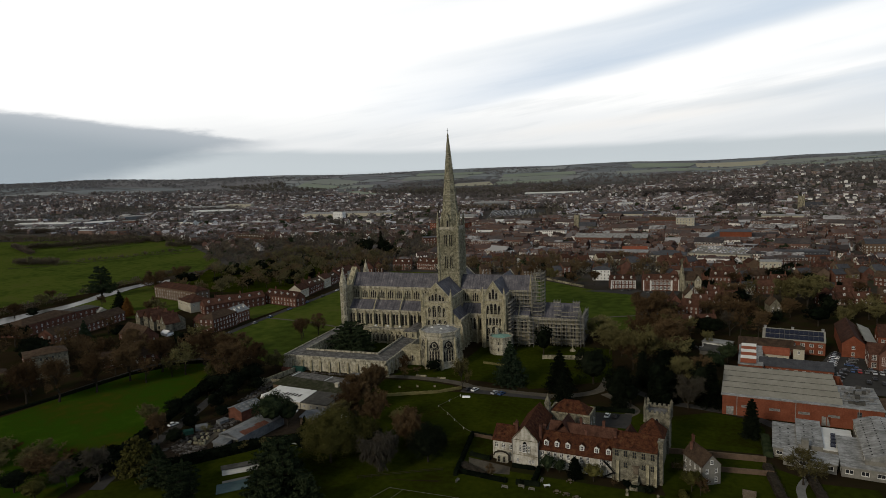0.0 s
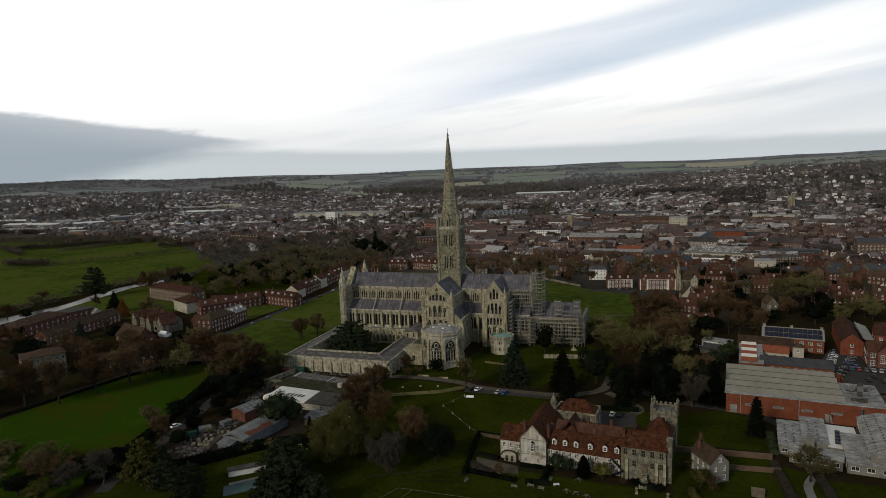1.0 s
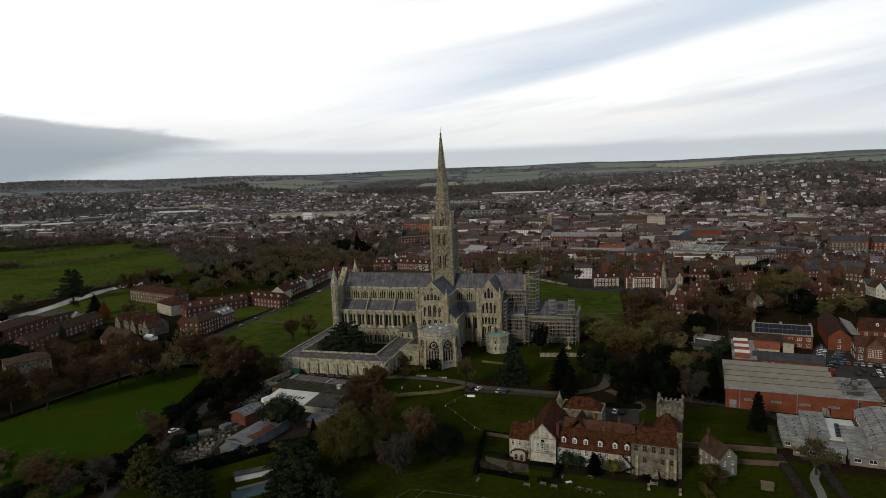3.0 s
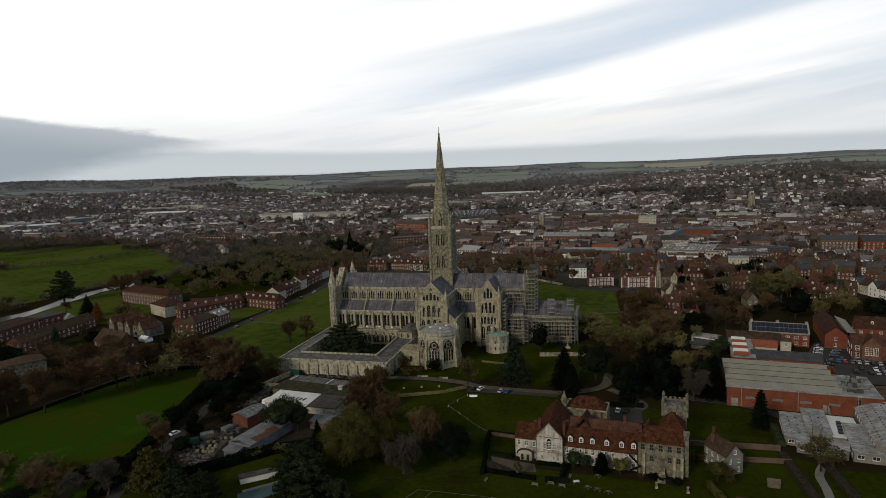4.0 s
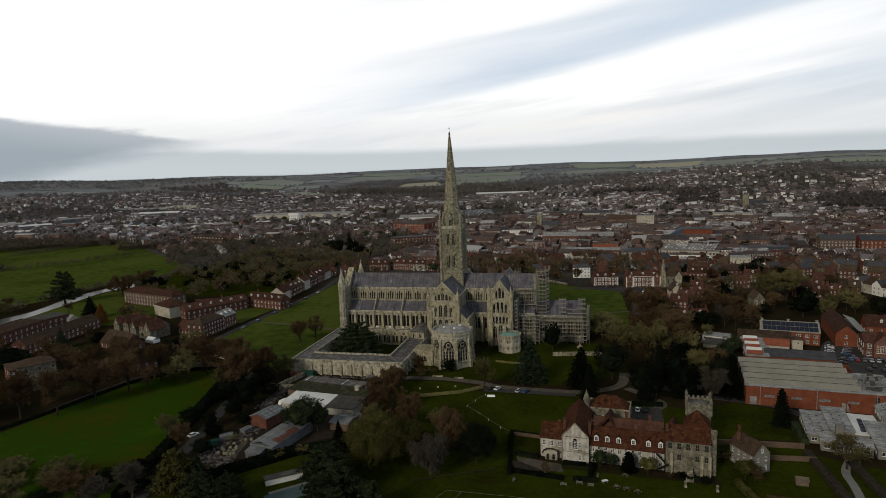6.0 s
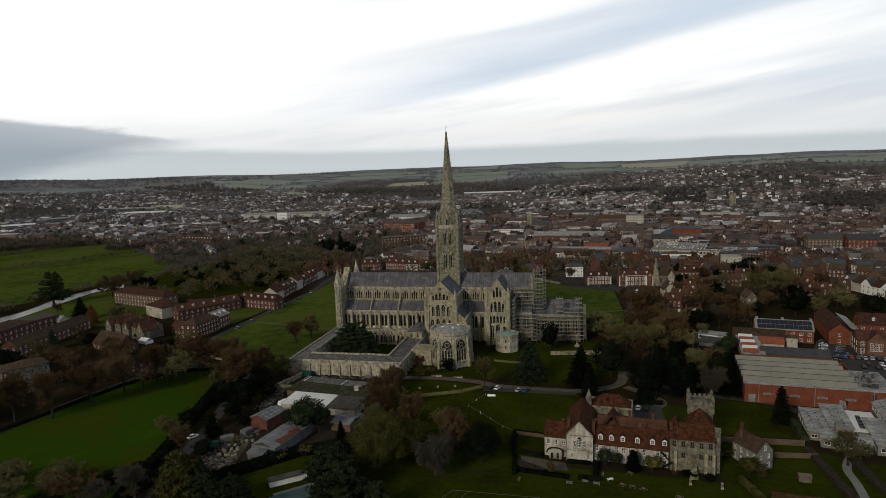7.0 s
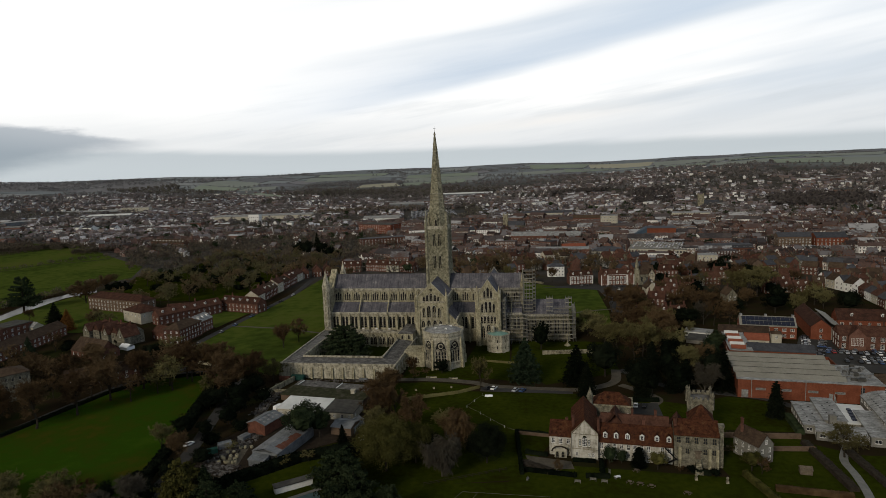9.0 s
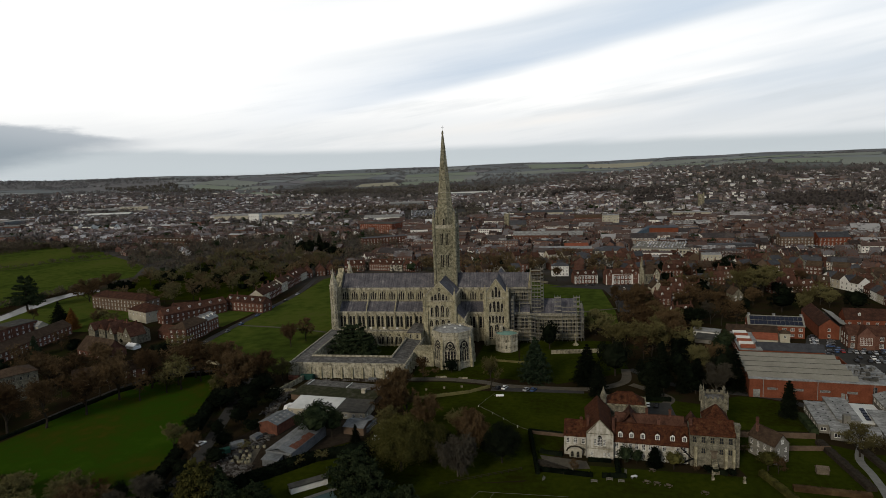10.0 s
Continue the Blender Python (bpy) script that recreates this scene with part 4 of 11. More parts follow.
for ya, za, yb, zb in ((-17, 31.5, -8.5, 32), (-8.5, 32, 0, 42), (0, 42, 8.5, 32), (8.5, 32, 17, 31.5)):
    s.add([(-68.8, ya, za), (-65.2, ya, za), (-65.2, yb, zb), (-68.8, yb, zb)], [(0, 1, 2, 3)])
part("west_screen", s, STONE, cath)
for y in (-16.5, 16.5):
    pinnacle(cath, -67, y, 0, 34.5, 44.5, 2.3, 8, STONE_PALE)
    for k in range(6):
        if "arch_panel" not in MESHES:
            sh = Shape()
            pts = lancet(0, 0, 0.9, 3.1)
            m_ = len(pts)
            sh.add([(u, -2.2, w) for u, w in pts] + [(u, -2.36, w) for u, w in pts], [tuple(range(m_, 2 * m_))] + [(i, (i + 1) % m_, m_ + (i + 1) % m_, m_ + i) for i in range(m_)])
            MESHES["arch_panel"] = sh.mesh("arch_panel", STONE_DARK)
        for q in range(8):
            part("arch_panel", MESHES["arch_panel"], None, cath, m=place(-67, y, 5 + k * 4.6, 45 * q))
for y in (-8.5, 8.5):
    pinnacle(cath, -67.5, y, 28, 33, 39, 0.8)


def transept(x0, x1, ye, tiers, apex, roses, eave=27.6, ridge=38.0, turret=1.15, aisle=5.0):
    """Cross arm on both sides of the church with a gabled end wall."""
    w = x1 - x0
    apex = ridge + 0.35
    for side in (-1, 1):
        face = place(x0, -ye, 0, 0) if side < 0 else place(x1, ye, 0, 180)
        wins = [(w / 2 + c, z, wd, h) for (c, z, wd, h) in tiers]
        wall_run("gable_wall", cath, face, w, 0, eave, wins, [(0, 0), (w, 0), (w, eave + 2.0), (w / 2, apex), (0, eave + 2.0)], rose=[(w / 2 + c, z, r) for c, z, r in roses], mull=1)
        # gable coping
        s = Shape()
        for a, b in (((0, eave + 2.0), (w / 2, apex)), ((w / 2, apex), (w, eave + 2.0))):
            s.add([(a[0], -0.3, a[1]), (b[0], -0.3, b[1]), (b[0], 0.5, b[1]), (a[0], 0.5, a[1]), (a[0], -0.3, a[1] + 0.5), (b[0], -0.3, b[1] + 0.5), (b[0], 0.5, b[1] + 0.5), (a[0], 0.5, a[1] + 0.5)],
                  [(0, 1, 5, 4), (7, 6, 2, 3), (4, 5, 6, 7)])
        for zz in (4.2, 12.0, 17.6, eave - 0.4, eave + 5.2 if w < 1 else eave + 0.2):
            s.box(0, -0.22, zz, w, 0.02, zz + 0.35)
        part("coping", s, STONE_PALE, cath, "pale stone string courses and coping", face)
        for u in (0.9, w - 0.9):
            buttress(cath, face @ place(u, 0, 0), 2.0, 1.7, 0, 22.5, 3, 3.0)
        for zz, hh in ((12.4, 4.9), (18.0, eave - 19.0)):
            s = Shape()
            for q in range(int((w - 4.4) / 1.25) + 1):
                u = 2.2 + q * 1.25
                s.box(u - 0.09, -0.2, zz, u + 0.09, 0.02, zz + hh * 0.42)
            part("wall_shafts", s, STONE_PALE, cath, "thin pale stone shafts", face)
        for x in (x0, x1):
            pinnacle(cath, x, side * (ye - 0.4), 0, eave + 1.5, eave + 7.5, turret)
        # side walls with windows
        run = ye - CY
        for x, rot, flip in ((x0, -90, -1), (x1, 90, 1)):
            f = place(x, (-CY if flip < 0 else -ye), 0, rot) if side < 0 else place(x, (ye if flip < 0 else CY), 0, rot)
            nb = max(2, int(run / 5.5))
            ws = []
            for b in range(nb):
                c = (b + 0.5) * run / nb
                ws += [(c - 1.2, 23.0, 0.8, 4), (c, 23.0, 0.9, 4.8), (c + 1.2, 23.0, 0.8, 4)]
                ws += [(c - 0.9, 5, 1.2, 8), (c + 0.9, 5, 1.2, 8)]
            wall_run("transept_wall", cath, f, run, 0, eave + 1.6, ws)
            parapet(cath, f, run, eave + 1.5, 1.1)
            for b in range(nb + 1):
                buttress(cath, f @ place(b * run / nb, 0, 0), 1.0, 1.0, 0, 20, 2, 1)
    lead_roof(cath, -ye + 0.3, ye - 0.3, -w / 2 - 0.1, w / 2 + 0.1, eave + 1.8, ridge, m=place((x0 + x1) / 2, 0, 0, 90))


transept(-8.6, 8.6, 31, [(-4, 2, 2, 9), (0, 2, 2.2, 9), (4, 2, 2, 9),
                          (-5, 13.1, 1.8, 3.6), (-1.75, 13.1, 2.1, 4.0), (1.75, 13.1, 2.1, 4.0), (5, 13.1, 1.8, 3.6),
                          (-4.4, 18.6, 1.7, 5.6), (-1.55, 18.6, 2.1, 6.8), (1.55, 18.6, 2.1, 6.8), (4.4, 18.6, 1.7, 5.6),
                          (-4.1, 28.0, 1.2, 2.6), (-2.2, 28.0, 1.5, 3.7), (0, 28.0, 1.7, 4.6), (2.2, 28.0, 1.5, 3.7), (4.1, 28.0, 1.2, 2.6)], 37.0, [(0, 34.4, 0.9), (-6.3, 24.5, 0.5), (6.3, 24.5, 0.5)])
transept(25.0, 37.5, 22, [(-3.2, 3.5, 2.2, 8), (0, 3.5, 2.4, 9), (3.2, 3.5, 2.2, 8),
                           (-3.9, 13.0, 1.4, 4.0), (-1.95, 13.0, 1.4, 4.4), (0, 13.0, 1.4, 4.4), (1.95, 13.0, 1.4, 4.4), (3.9, 13.0, 1.4, 4.0),
                           (-3.3, 19.4, 1.3, 5.2), (-1.15, 19.4, 1.6, 6.4), (1.15, 19.4, 1.6, 6.4), (3.3, 19.4, 1.3, 5.2),
                           (-1.9, 27.6, 1.3, 4.6), (0, 27.6, 1.5, 6.6), (1.9, 27.6, 1.3, 4.6)], 36.5, [])
# aisle on the sunrise side of the great transept
for side in (-1, 1):
    f = place(14, -30, 0, 90) if side < 0 else place(14, AY, 0, 90)
    run = 30 - AY
    wall_run("aisle_wall", cath, f, run, 0, AISLE_B, [(3 + 5.2 * i + o, 6, 1.3, 8) for i in range(3) for o in (-1, 1)])
    parapet(cath, f, run, AISLE_B - 0.1)
    leanto(cath, place(8.7, -30, 0, 90) if side < 0 else place(8.7, AY, 0, 90), run, 5.1, AISLE_B + 0.3, AISLE_T)
    e = Shape()
    yy = side * 30.12
    e.box(8.6, min(yy, yy - side * 0.6), 0, 14.1, max(yy, yy - side * 0.6), AISLE_B + 0.2)
    e.add([(8.6, yy, AISLE_B + 0.2), (14.1, yy, AISLE_B + 0.2), (8.6, yy, AISLE_T)], [(0, 1, 2)])
    part("aisle_end_wall", e, STONE, cath)
    for i in range(4):
        buttress(cath, f @ place(i * run / 3, 0, 0), 1.2, 1.7, 0, 13.8, 2, 2.6)

# crossing tower
TH = 6.2
for k in range(4):
    m = pose(0, 0, 0, 0, 0, 90 * k) @ place(-TH, -TH, 0)
    wall_run("tower_wall", cath, m, 2 * TH, 30, 67.2,
             [(4.15, 43.0, 0.78, 7.6), (5.15, 43.0, 0.78, 7.6), (7.25, 43.0, 0.78, 7.6), (8.25, 43.0, 0.78, 7.6), (4.15, 56.4, 0.78, 7.2), (5.15, 56.4, 0.78, 7.2), (7.25, 56.4, 0.78, 7.2), (8.25, 56.4, 0.78, 7.2)], material=SPIRE_STONE)
    s = Shape()
    for zz, h, o in ((40.2, 0.6, 0.3), (52.6, 0.7, 0.35), (54.2, 0.4, 0.25), (66.0, 0.5, 0.3), (42.3, 0.25, 0.32), (55.9, 0.25, 0.32), (51.4, 0.25, 0.3), (64.2, 0.25, 0.3)):
        s.box(0, -o, zz, 2 * TH, 0.02, zz + h)
    for i in range(24):
        u = (i + 0.5) * 2 * TH / 24
        s.box(u - 0.13, -0.2, 52.9, u + 0.13, 0.02, 54.3)
        s.box(u - 0.13, -0.2, 64.6, u + 0.13, 0.02, 66.1)
    for u in (0.9, 1.6, 2.3, 3.0, 3.55, 4.65, 5.75, 6.65, 7.75, 8.85, 9.4, 10.1, 10.8, 11.5):
        s.box(u - 0.16, -0.24, 40.8, u + 0.16, 0.02, 52.6)
        s.box(u - 0.16, -0.24, 54.6, u + 0.16, 0.02, 66.0)
    for c, z, wd, h in ((4.6, 51.8, 1.5, 1.2), (7.8, 51.8, 1.5, 1.2), (4.6, 64.9, 1.5, 1.2), (7.8, 64.9, 1.5, 1.2)):
        s.add([(c - 1.1, -0.26, z - 1.6), (c, -0.26, z + h), (c + 1.1, -0.26, z - 1.6), (c + 0.85, -0.26, z - 1.6), (c, -0.26, z + h - 0.5), (c - 0.85, -0.26, z - 1.6)], [(0, 5, 4, 1), (1, 4, 3, 2)])
    part("tower_band", s, SPIRE_STONE, cath, "carved limestone bands and shafts", m)
    parapet(cath, m, 2 * TH, 66.8, 1.5, 0.4, 0.6)
s = Shape()
s.box(-TH + 0.1, -TH + 0.1, 66.0, TH - 0.1, TH - 0.1, 67.4)
part("tower_roof", s, LEAD, cath)
for sx in (-1, 1):
    for sy in (-1, 1):
        pinnacle(cath, sx * TH, sy * TH, 30, 69.2, 78.5, 0.95, 8, SPIRE_STONE)
        for ox, oy in ((1.9, 0.2), (0.2, 1.9)):
            pinnacle(cath, sx * (TH - ox), sy * (TH - oy), 66, 69, 73.5, 0.42, 6, SPIRE_STONE)

# spire
s = Shape()
s.ngon(0, 0, 67, 123.0, 5.7, 0.34, 8, math.pi / 8)
spire = part("spire", s, SPIRE_STONE, cath, "tall octagonal limestone spire with carved bands")


def spire_r(z):
    return 5.7 + (0.34 - 5.7) * (z - 67) / (123.0 - 67)


for zb, hb in ((84.0, 3.4), (96.5, 3.0), (109.5, 2.4)):
    s = Shape()
    s.ngon(0, 0, zb, zb + 0.3, spire_r(zb) + 0.16, spire_r(zb) + 0.16, 8, math.pi / 8)
    s.ngon(0, 0, zb + hb, zb + hb + 0.3, spire_r(zb + hb) + 0.16, spire_r(zb + hb) + 0.16, 8, math.pi / 8)
    part("carved_band", s, STONE_PALE, spire, "pale carved stone band")
    s = Shape()
    for k in range(8):
        for j in range(3):
            for q in range(3):
                t = (q + 0.5) / 3
                z = zb + 0.35 + (hb - 0.4) * (j + 0.5) / 3
                r = spire_r(z) * math.cos(math.pi / 8)
                half = spire_r(z) * math.sin(math.pi / 8) * 0.9
                s.m = pose(0, 0, 0, 0, 0, 45 * k)
                u = -half + 2 * half * t
                d = half / 3 * 0.8
                s.add([(u, -r - 0.12, z - 0.42), (u + d, -r - 0.1, z), (u, -r - 0.08, z + 0.42), (u - d, -r - 0.1, z)], [(0, 1, 2, 3)])
    part("diaper_work", s, STONE_DARK, spire)
s = Shape()
for k in range(8):
    a = math.pi / 8 + k * math.pi / 4
    s.tube((spire_r(67) * math.cos(a), spire_r(67) * math.sin(a), 67), (spire_r(121) * math.cos(a), spire_r(121) * math.sin(a), 121), 0.16, 0.1, 4)
    for i in range(30):
        z = 70 + i * 1.6
        r = spire_r(z) + 0.16
        s.box(r * math.cos(a) - 0.12, r * math.sin(a) - 0.12, z, r * math.cos(a) + 0.12, r * math.sin(a) + 0.12, z + 0.3)
part("rib", s, SPIRE_STONE, spire)
s = Shape()
s.ngon(0, 0, 121.9, 122.5, 0.58, 0.66, 8)
s.ngon(0, 0, 122.5, 123.8, 0.66, 0.25, 8)
part("capstone", s, STONE_DARK, spire)
s = Shape()
s.tube((0, 0, 123.5), (0, 0, 127.0), 0.12, 0.09)
s.tube((-0.75, 0, 125.8), (0.75, 0, 125.8), 0.09, 0.09)
part("cross", s, TYRE, spire, "dark iron cross")
for k in range(4):
    s = Shape()
    s.m = pose(0, 0, 0, 0, 0, 90 * k)
    s.box(-1.1, -5.9, 67.5, 1.1, -3.5, 72.5)
    s.add([(-1.3, -6.0, 72.4), (1.3, -6.0, 72.4), (0, -6.0, 76.2), (-1.3, -3.0, 72.4), (1.3, -3.0, 72.4), (0, -3.0, 76.2)], [(0, 1, 2), (1, 4, 5, 2), (3, 0, 2, 5)])
    s.cone(0, -5.9, 76, 77.4, 0.22, 6)
    luc = part("lucarne", s, SPIRE_STONE, cath)
    part("window", lancet_mesh(1.1, 4.0), None, luc, m=pose(0, 0, 0, 0, 0, 90 * k) @ place(0, -6.33, 68.3))

# eastern chapel
for side in (-1, 1):
    f = place(50, -9.5, 0, 0) if side < 0 else place(77, 9.5, 0, 180)
    wall_run("chapel_wall", cath, f, 27, 0, 14.5, [(2.5 + 4.4 * i + o, 4, 1.0, 8) for i in range(6) for o in (-0.8, 0.8)])
    parapet(cath, f, 27, 14.4)
    for i in range(7):
        buttress(cath, f @ place(i * 4.5, 0, 0), 1.0, 1.3, 0, 12.5, 2, 2)
wall_run("chapel_east_wall", cath, place(77, -9.5, 0, 90), 19, 0, 14.5, [(4, 4, 1.4, 8), (9.5, 4, 2, 11), (15, 4, 1.4, 8)], [(0, 0), (19, 0), (19, 15), (9.5, 23), (0, 15)])
lead_roof(cath, 50, 76.8, -9.0, 9.0, 15.2, 22.5)
wall_run("choir_gable", cath, place(50.3, -CY, 0, 90), 2 * CY, 14, EAVE, [(3.2, 23, 1, 5), (6.4, 23, 1.4, 8), (9.6, 23, 1, 5)], [(0, 14), (2 * CY, 14), (2 * CY, EAVE), (CY, RIDGE + 0.8), (0, EAVE)])
for y in (-CY, CY):
    pinnacle(cath, 50, y, 14, 33, 40, 1.0)

# ---------- cloister ----------
clo = thing("cloister", Matrix.Identity(4), "square stone cloister with pale lead walks round a garth", "cloister")
X0, X1, Y0, Y1, WD = -68.5, -9.0, -83.5, -18.0, 8.6


def cloister_walk(m, L, openout=False, zlow=7.0, zhigh=8.4):
    # outer wall with buttresses
    s = Shape()
    s.box(0, 0, 0, L, 0.8, zlow)
    part("outer_wall", s, STONE_PALE, clo, "pale limestone outer wall", m)
    parapet(clo, m, L, zlow, 0.9, 0.3, 1.0)
    n = int(L / 5.4)
    for i in range(n + 1):
        buttress(clo, m @ place(i * L / n, 0, 0), 0.9, 1.1, 0, 5.6, 2, 0)
    # lead roof
    s = Shape()
    s.add([(0, 0.4, zlow + 0.35), (L, 0.4, zlow + 0.35), (L - WD, WD, zhigh), (WD, WD, zhigh)], [(0, 1, 2, 3)])
    for i in range(int(L / 1.4)):
        u = i * 1.4
        if WD < u < L - WD:
            s.add([(u, 0.4, zlow + 0.40), (u + 0.09, 0.4, zlow + 0.40), (u + 0.09, WD, zhigh + 0.05), (u, WD, zhigh + 0.05)], [(0, 1, 2, 3)])
    part("walk_roof", s, LEAD_PALE, clo, "weathered pale lead walk roof", m)
    # inner arcade
    L2 = L - 2 * WD
    k = max(1, round(L2 / 5.6))
    wins = []
    for i in range(k):
        c = (i + 0.5) * L2 / k
        wins += [(c - 1.05, 1.2, 1.7, 4.6), (c + 1.05, 1.2, 1.7, 4.6)]
    mm = m @ place(L - WD, WD, 0, 180)
    wall_run("arcade_wall", clo, mm, L2, 0, zhigh + 0.5, wins, rose=[((i + 0.5) * L2 / k, 6.6, 0.75) for i in range(k)], mull=1)
    parapet(clo, mm, L2, zhigh, 0.8, 0.3, 1.0)
    for i in range(k + 1):
        buttress(clo, mm @ place(i * L2 / k, 0, 0), 0.8, 1.0, 0, 7.0, 2, 1.2)


cloister_walk(place(X0, Y0, 0, 0), X1 - X0)
cloister_walk(place(X1, Y0, 0, 90), Y1 - Y0)
cloister_walk(place(X1, Y1, 0, 180), X1 - X0)
cloister_walk(place(X0, Y1, 0, 270), Y1 - Y0)
sheet("garth", [(X0 + WD, Y0 + WD), (X1 - WD, Y0 + WD), (X1 - WD, Y1 - WD), (X0 + WD, Y1 - WD)], 0.06, GRASS, "mown grass cloister garth")
# library over the walk
s = Shape()
s.box(-17.5, -40, 7.5, -9.4, -19, 11.5)
lib = part("library", s, STONE, clo, "stone upper storey with dark roof")
s = Shape()
s.box(-40.2, -4.25, 11.5, -19, 4.25, 11.75)
s.hip(-39.6, -19, -3.7, 3.7, 11.75, 12.7, 0.0)
part("roof", s, LEAD_PALE, lib, "low grey lead roof", m=place(-13.45, 0, 0, 90))
for i in range(4):
    part("window", lancet_mesh(1.0, 2.4), None, lib, m=place(-17.5 - 0.4, -37 + i * 5, 8.5, -90) )
for i in range(2):
    part("window", lancet_mesh(1.0, 2.4), None, lib, m=place(-15.4 + i * 3.8, -40.43, 8.5, 0))
for i in range(3):
    s = Shape()
    s.box(-44 + 8 * i, -22.6, 9.3, -42.6 + 8 * i, -21.4, 9.9, 0.15)
    part("rooflight", s, WHITE, clo, "white rooflight")

# ---------- chapter house ----------
ch = thing("chapter_house", place(11.0, -57.5), "octagonal stone chapter house with traceried windows and lead roof", "chapter house")
R8 = 10.6
side8 = 2 * R8 * math.sin(math.pi / 8)
ap8 = R8 * math.cos(math.pi / 8)
for k in range(8):
    m = pose(0, 0, 0, 0, 0, 45 * k) @ place(-side8 / 2, -ap8, 0)
    c = side8 / 2
    s = Shape()
    big = lancet(c, 3.8, 6.2, 11.4, 6)
    s.panel(rect(0, 0, side8, 18.0), [big], 0.6)
    w = part("wall", s, STONE_PALE, ch, m=m)
    g = Shape()
    g.add([(u - c, 0.62, v) for u, v in big], [tuple(range(len(big)))])
    g.slot = 1
    for u in (-1.55, 0, 1.55):
        g.box(u - 0.24, 0.12, 3.8, u + 0.24, 0.62, 10.2)
    for zz in (5.9, 7.6, 9.3):
        g.box(-3.0, 0.5, zz - 0.05, 3.0, 0.62, zz + 0.05)
    for cu, cv, r in ((0, 12.4, 1.35), (-1.55, 10.2, 0.9), (1.55, 10.2, 0.9)):
        p, q = circle(cu, cv, r, 14), circle(cu, cv, r * 0.72, 14)
        g.add([(u, 0.3, v) for u, v in p] + [(u, 0.3, v) for u, v in q], [(i, (i + 1) % 14, 14 + (i + 1) % 14, 14 + i) for i in range(14)])
        for j in range(8):
            an = math.tau * j / 8
            g.m = pose(cu, 0, cv, 0, math.degrees(an), 0)
            g.box(-0.05, 0.32, r * 0.35, 0.05, 0.45, r * 0.8)
        g.m = Matrix.Identity(4)
    inner = lancet(0, 3.8, 5.5, 10.8, 6)
    n = len(big)
    g.add([(u - c, 0.25, v) for u, v in big] + [(u, 0.25, v) for u, v in inner], [(i, (i + 1) % n, n + (i + 1) % n, n + i) for i in range(1, n)])
    part("tracery_window", g, (GLASS, STONE_PALE), w, "dark leaded glass in pale stone tracery", place(c, 0, 0))
    parapet(ch, m, side8, 17.6, 1.6, 0.4, 0.55)
    s = Shape()
    s.box(0, -0.25, 15.6, side8, 0.02, 15.95)
    s.box(0, -0.3, 3.2, side8, 0.02, 3.6)
    part("string_course", s, STONE_PALE, ch, m=m)
    mb = pose(0, 0, 0, 0, 0, 45 * k + 22.5) @ place(0, -R8 + 0.2, 0)
    buttress(ch, mb, 1.35, 1.6, 0, 15.8, 3, 1.5)
s = Shape()
s.cone(0, 0, 18.4, 21.2, R8 - 0.5, 8, math.pi / 8)
for k in range(24):
    a = math.tau * k / 24
    r = (R8 - 0.5) * (math.cos(math.pi / 8) / math.cos((a % (math.pi / 4)) - math.pi / 8)) if True else R8
    s.tube((r * math.cos(a), r * math.sin(a), 18.42), (0, 0, 21.24), 0.06, 0.04, 3)
chr_ = part("roof", s, FELT_PALE, ch, "pale lead low-pitched roof")
for k in range(4):
    s = Shape()
    a = 0.5 + math.tau * k / 4
    s.box(4.2 * math.cos(a) - 0.6, 4.2 * math.sin(a) - 0.35, 19.9, 4.2 * math.cos(a) + 0.6, 4.2 * math.sin(a) + 0.35, 20.5, 0.05)
    part("rooflight", s, WHITE, chr_, "white rooflight")
# passage between cloister and chapter house
s = Shape()
s.box(-9, -63, 0, 1.5, -52, 7.5)
s.box(-9.3, -63.3, 7.5, 1.5, -51.7, 8.3)
pas = part("vestibule", s, STONE, ch, m=place(-11.0, 57.5))
for i in range(2):
    part("window", lancet_mesh(1.2, 3.0), None, pas, m=place(-6.5 + 3.6 * i, -63.43, 2.4))

# ---------- vestry ----------
ves = thing("vestry", place(37.4, -30.5), "octagonal stone vestry with green copper roof", "vestry")
RV = 6.6
sv = 2 * RV * math.sin(math.pi / 8)
for k in range(8):
    m = pose(0, 0, 0, 0, 0, 45 * k) @ place(-sv / 2, -RV * math.cos(math.pi / 8), 0)
    wall_run("wall", ves, m, sv, 0, 8.8, [(sv / 2, 2.0, 0.7, 2.0), (sv / 2, 5.6, 0.7, 1.8)], material=STONE_PALE)
    parapet(ves, m, sv, 8.7, 1.2, 0.3, 0.8)
s = Shape()
s.cone(0, 0, 9.1, 10.2, RV - 0.3, 8, math.pi / 8)
part("roof", s, COPPER, ves, "green copper roof")
s = Shape()
s.ngon(-3.2, 3.4, 9, 12.4, 1.0, 1.0, 8)
s.cone(-3.2, 3.4, 12.4, 13.6, 1.15, 8)
part("stair_turret", s, STONE_PALE, ves)

# ---------- buildings ----------
def chimney_mesh(h=2.2, w=0.9, d=0.6, pots=2):
    key = ("chimney", h, w, d, pots)
    if key not in MESHES:
        s = Shape()
        s.box(-w / 2, -d / 2, -1.2, w / 2, d / 2, h - 0.25)
        s.box(-w / 2 - 0.08, -d / 2 - 0.08, h - 0.25, w / 2 + 0.08, d / 2 + 0.08, h)
        s.slot = 1
        for i in range(pots):
            s.ngon(-w / 2 + w * (i + 0.5) / pots, 0, h, h + 0.5, 0.14, 0.11, 6)
        MESHES[key] = s.mesh("chimney", BRICK, TILE)
    return MESHES[key]


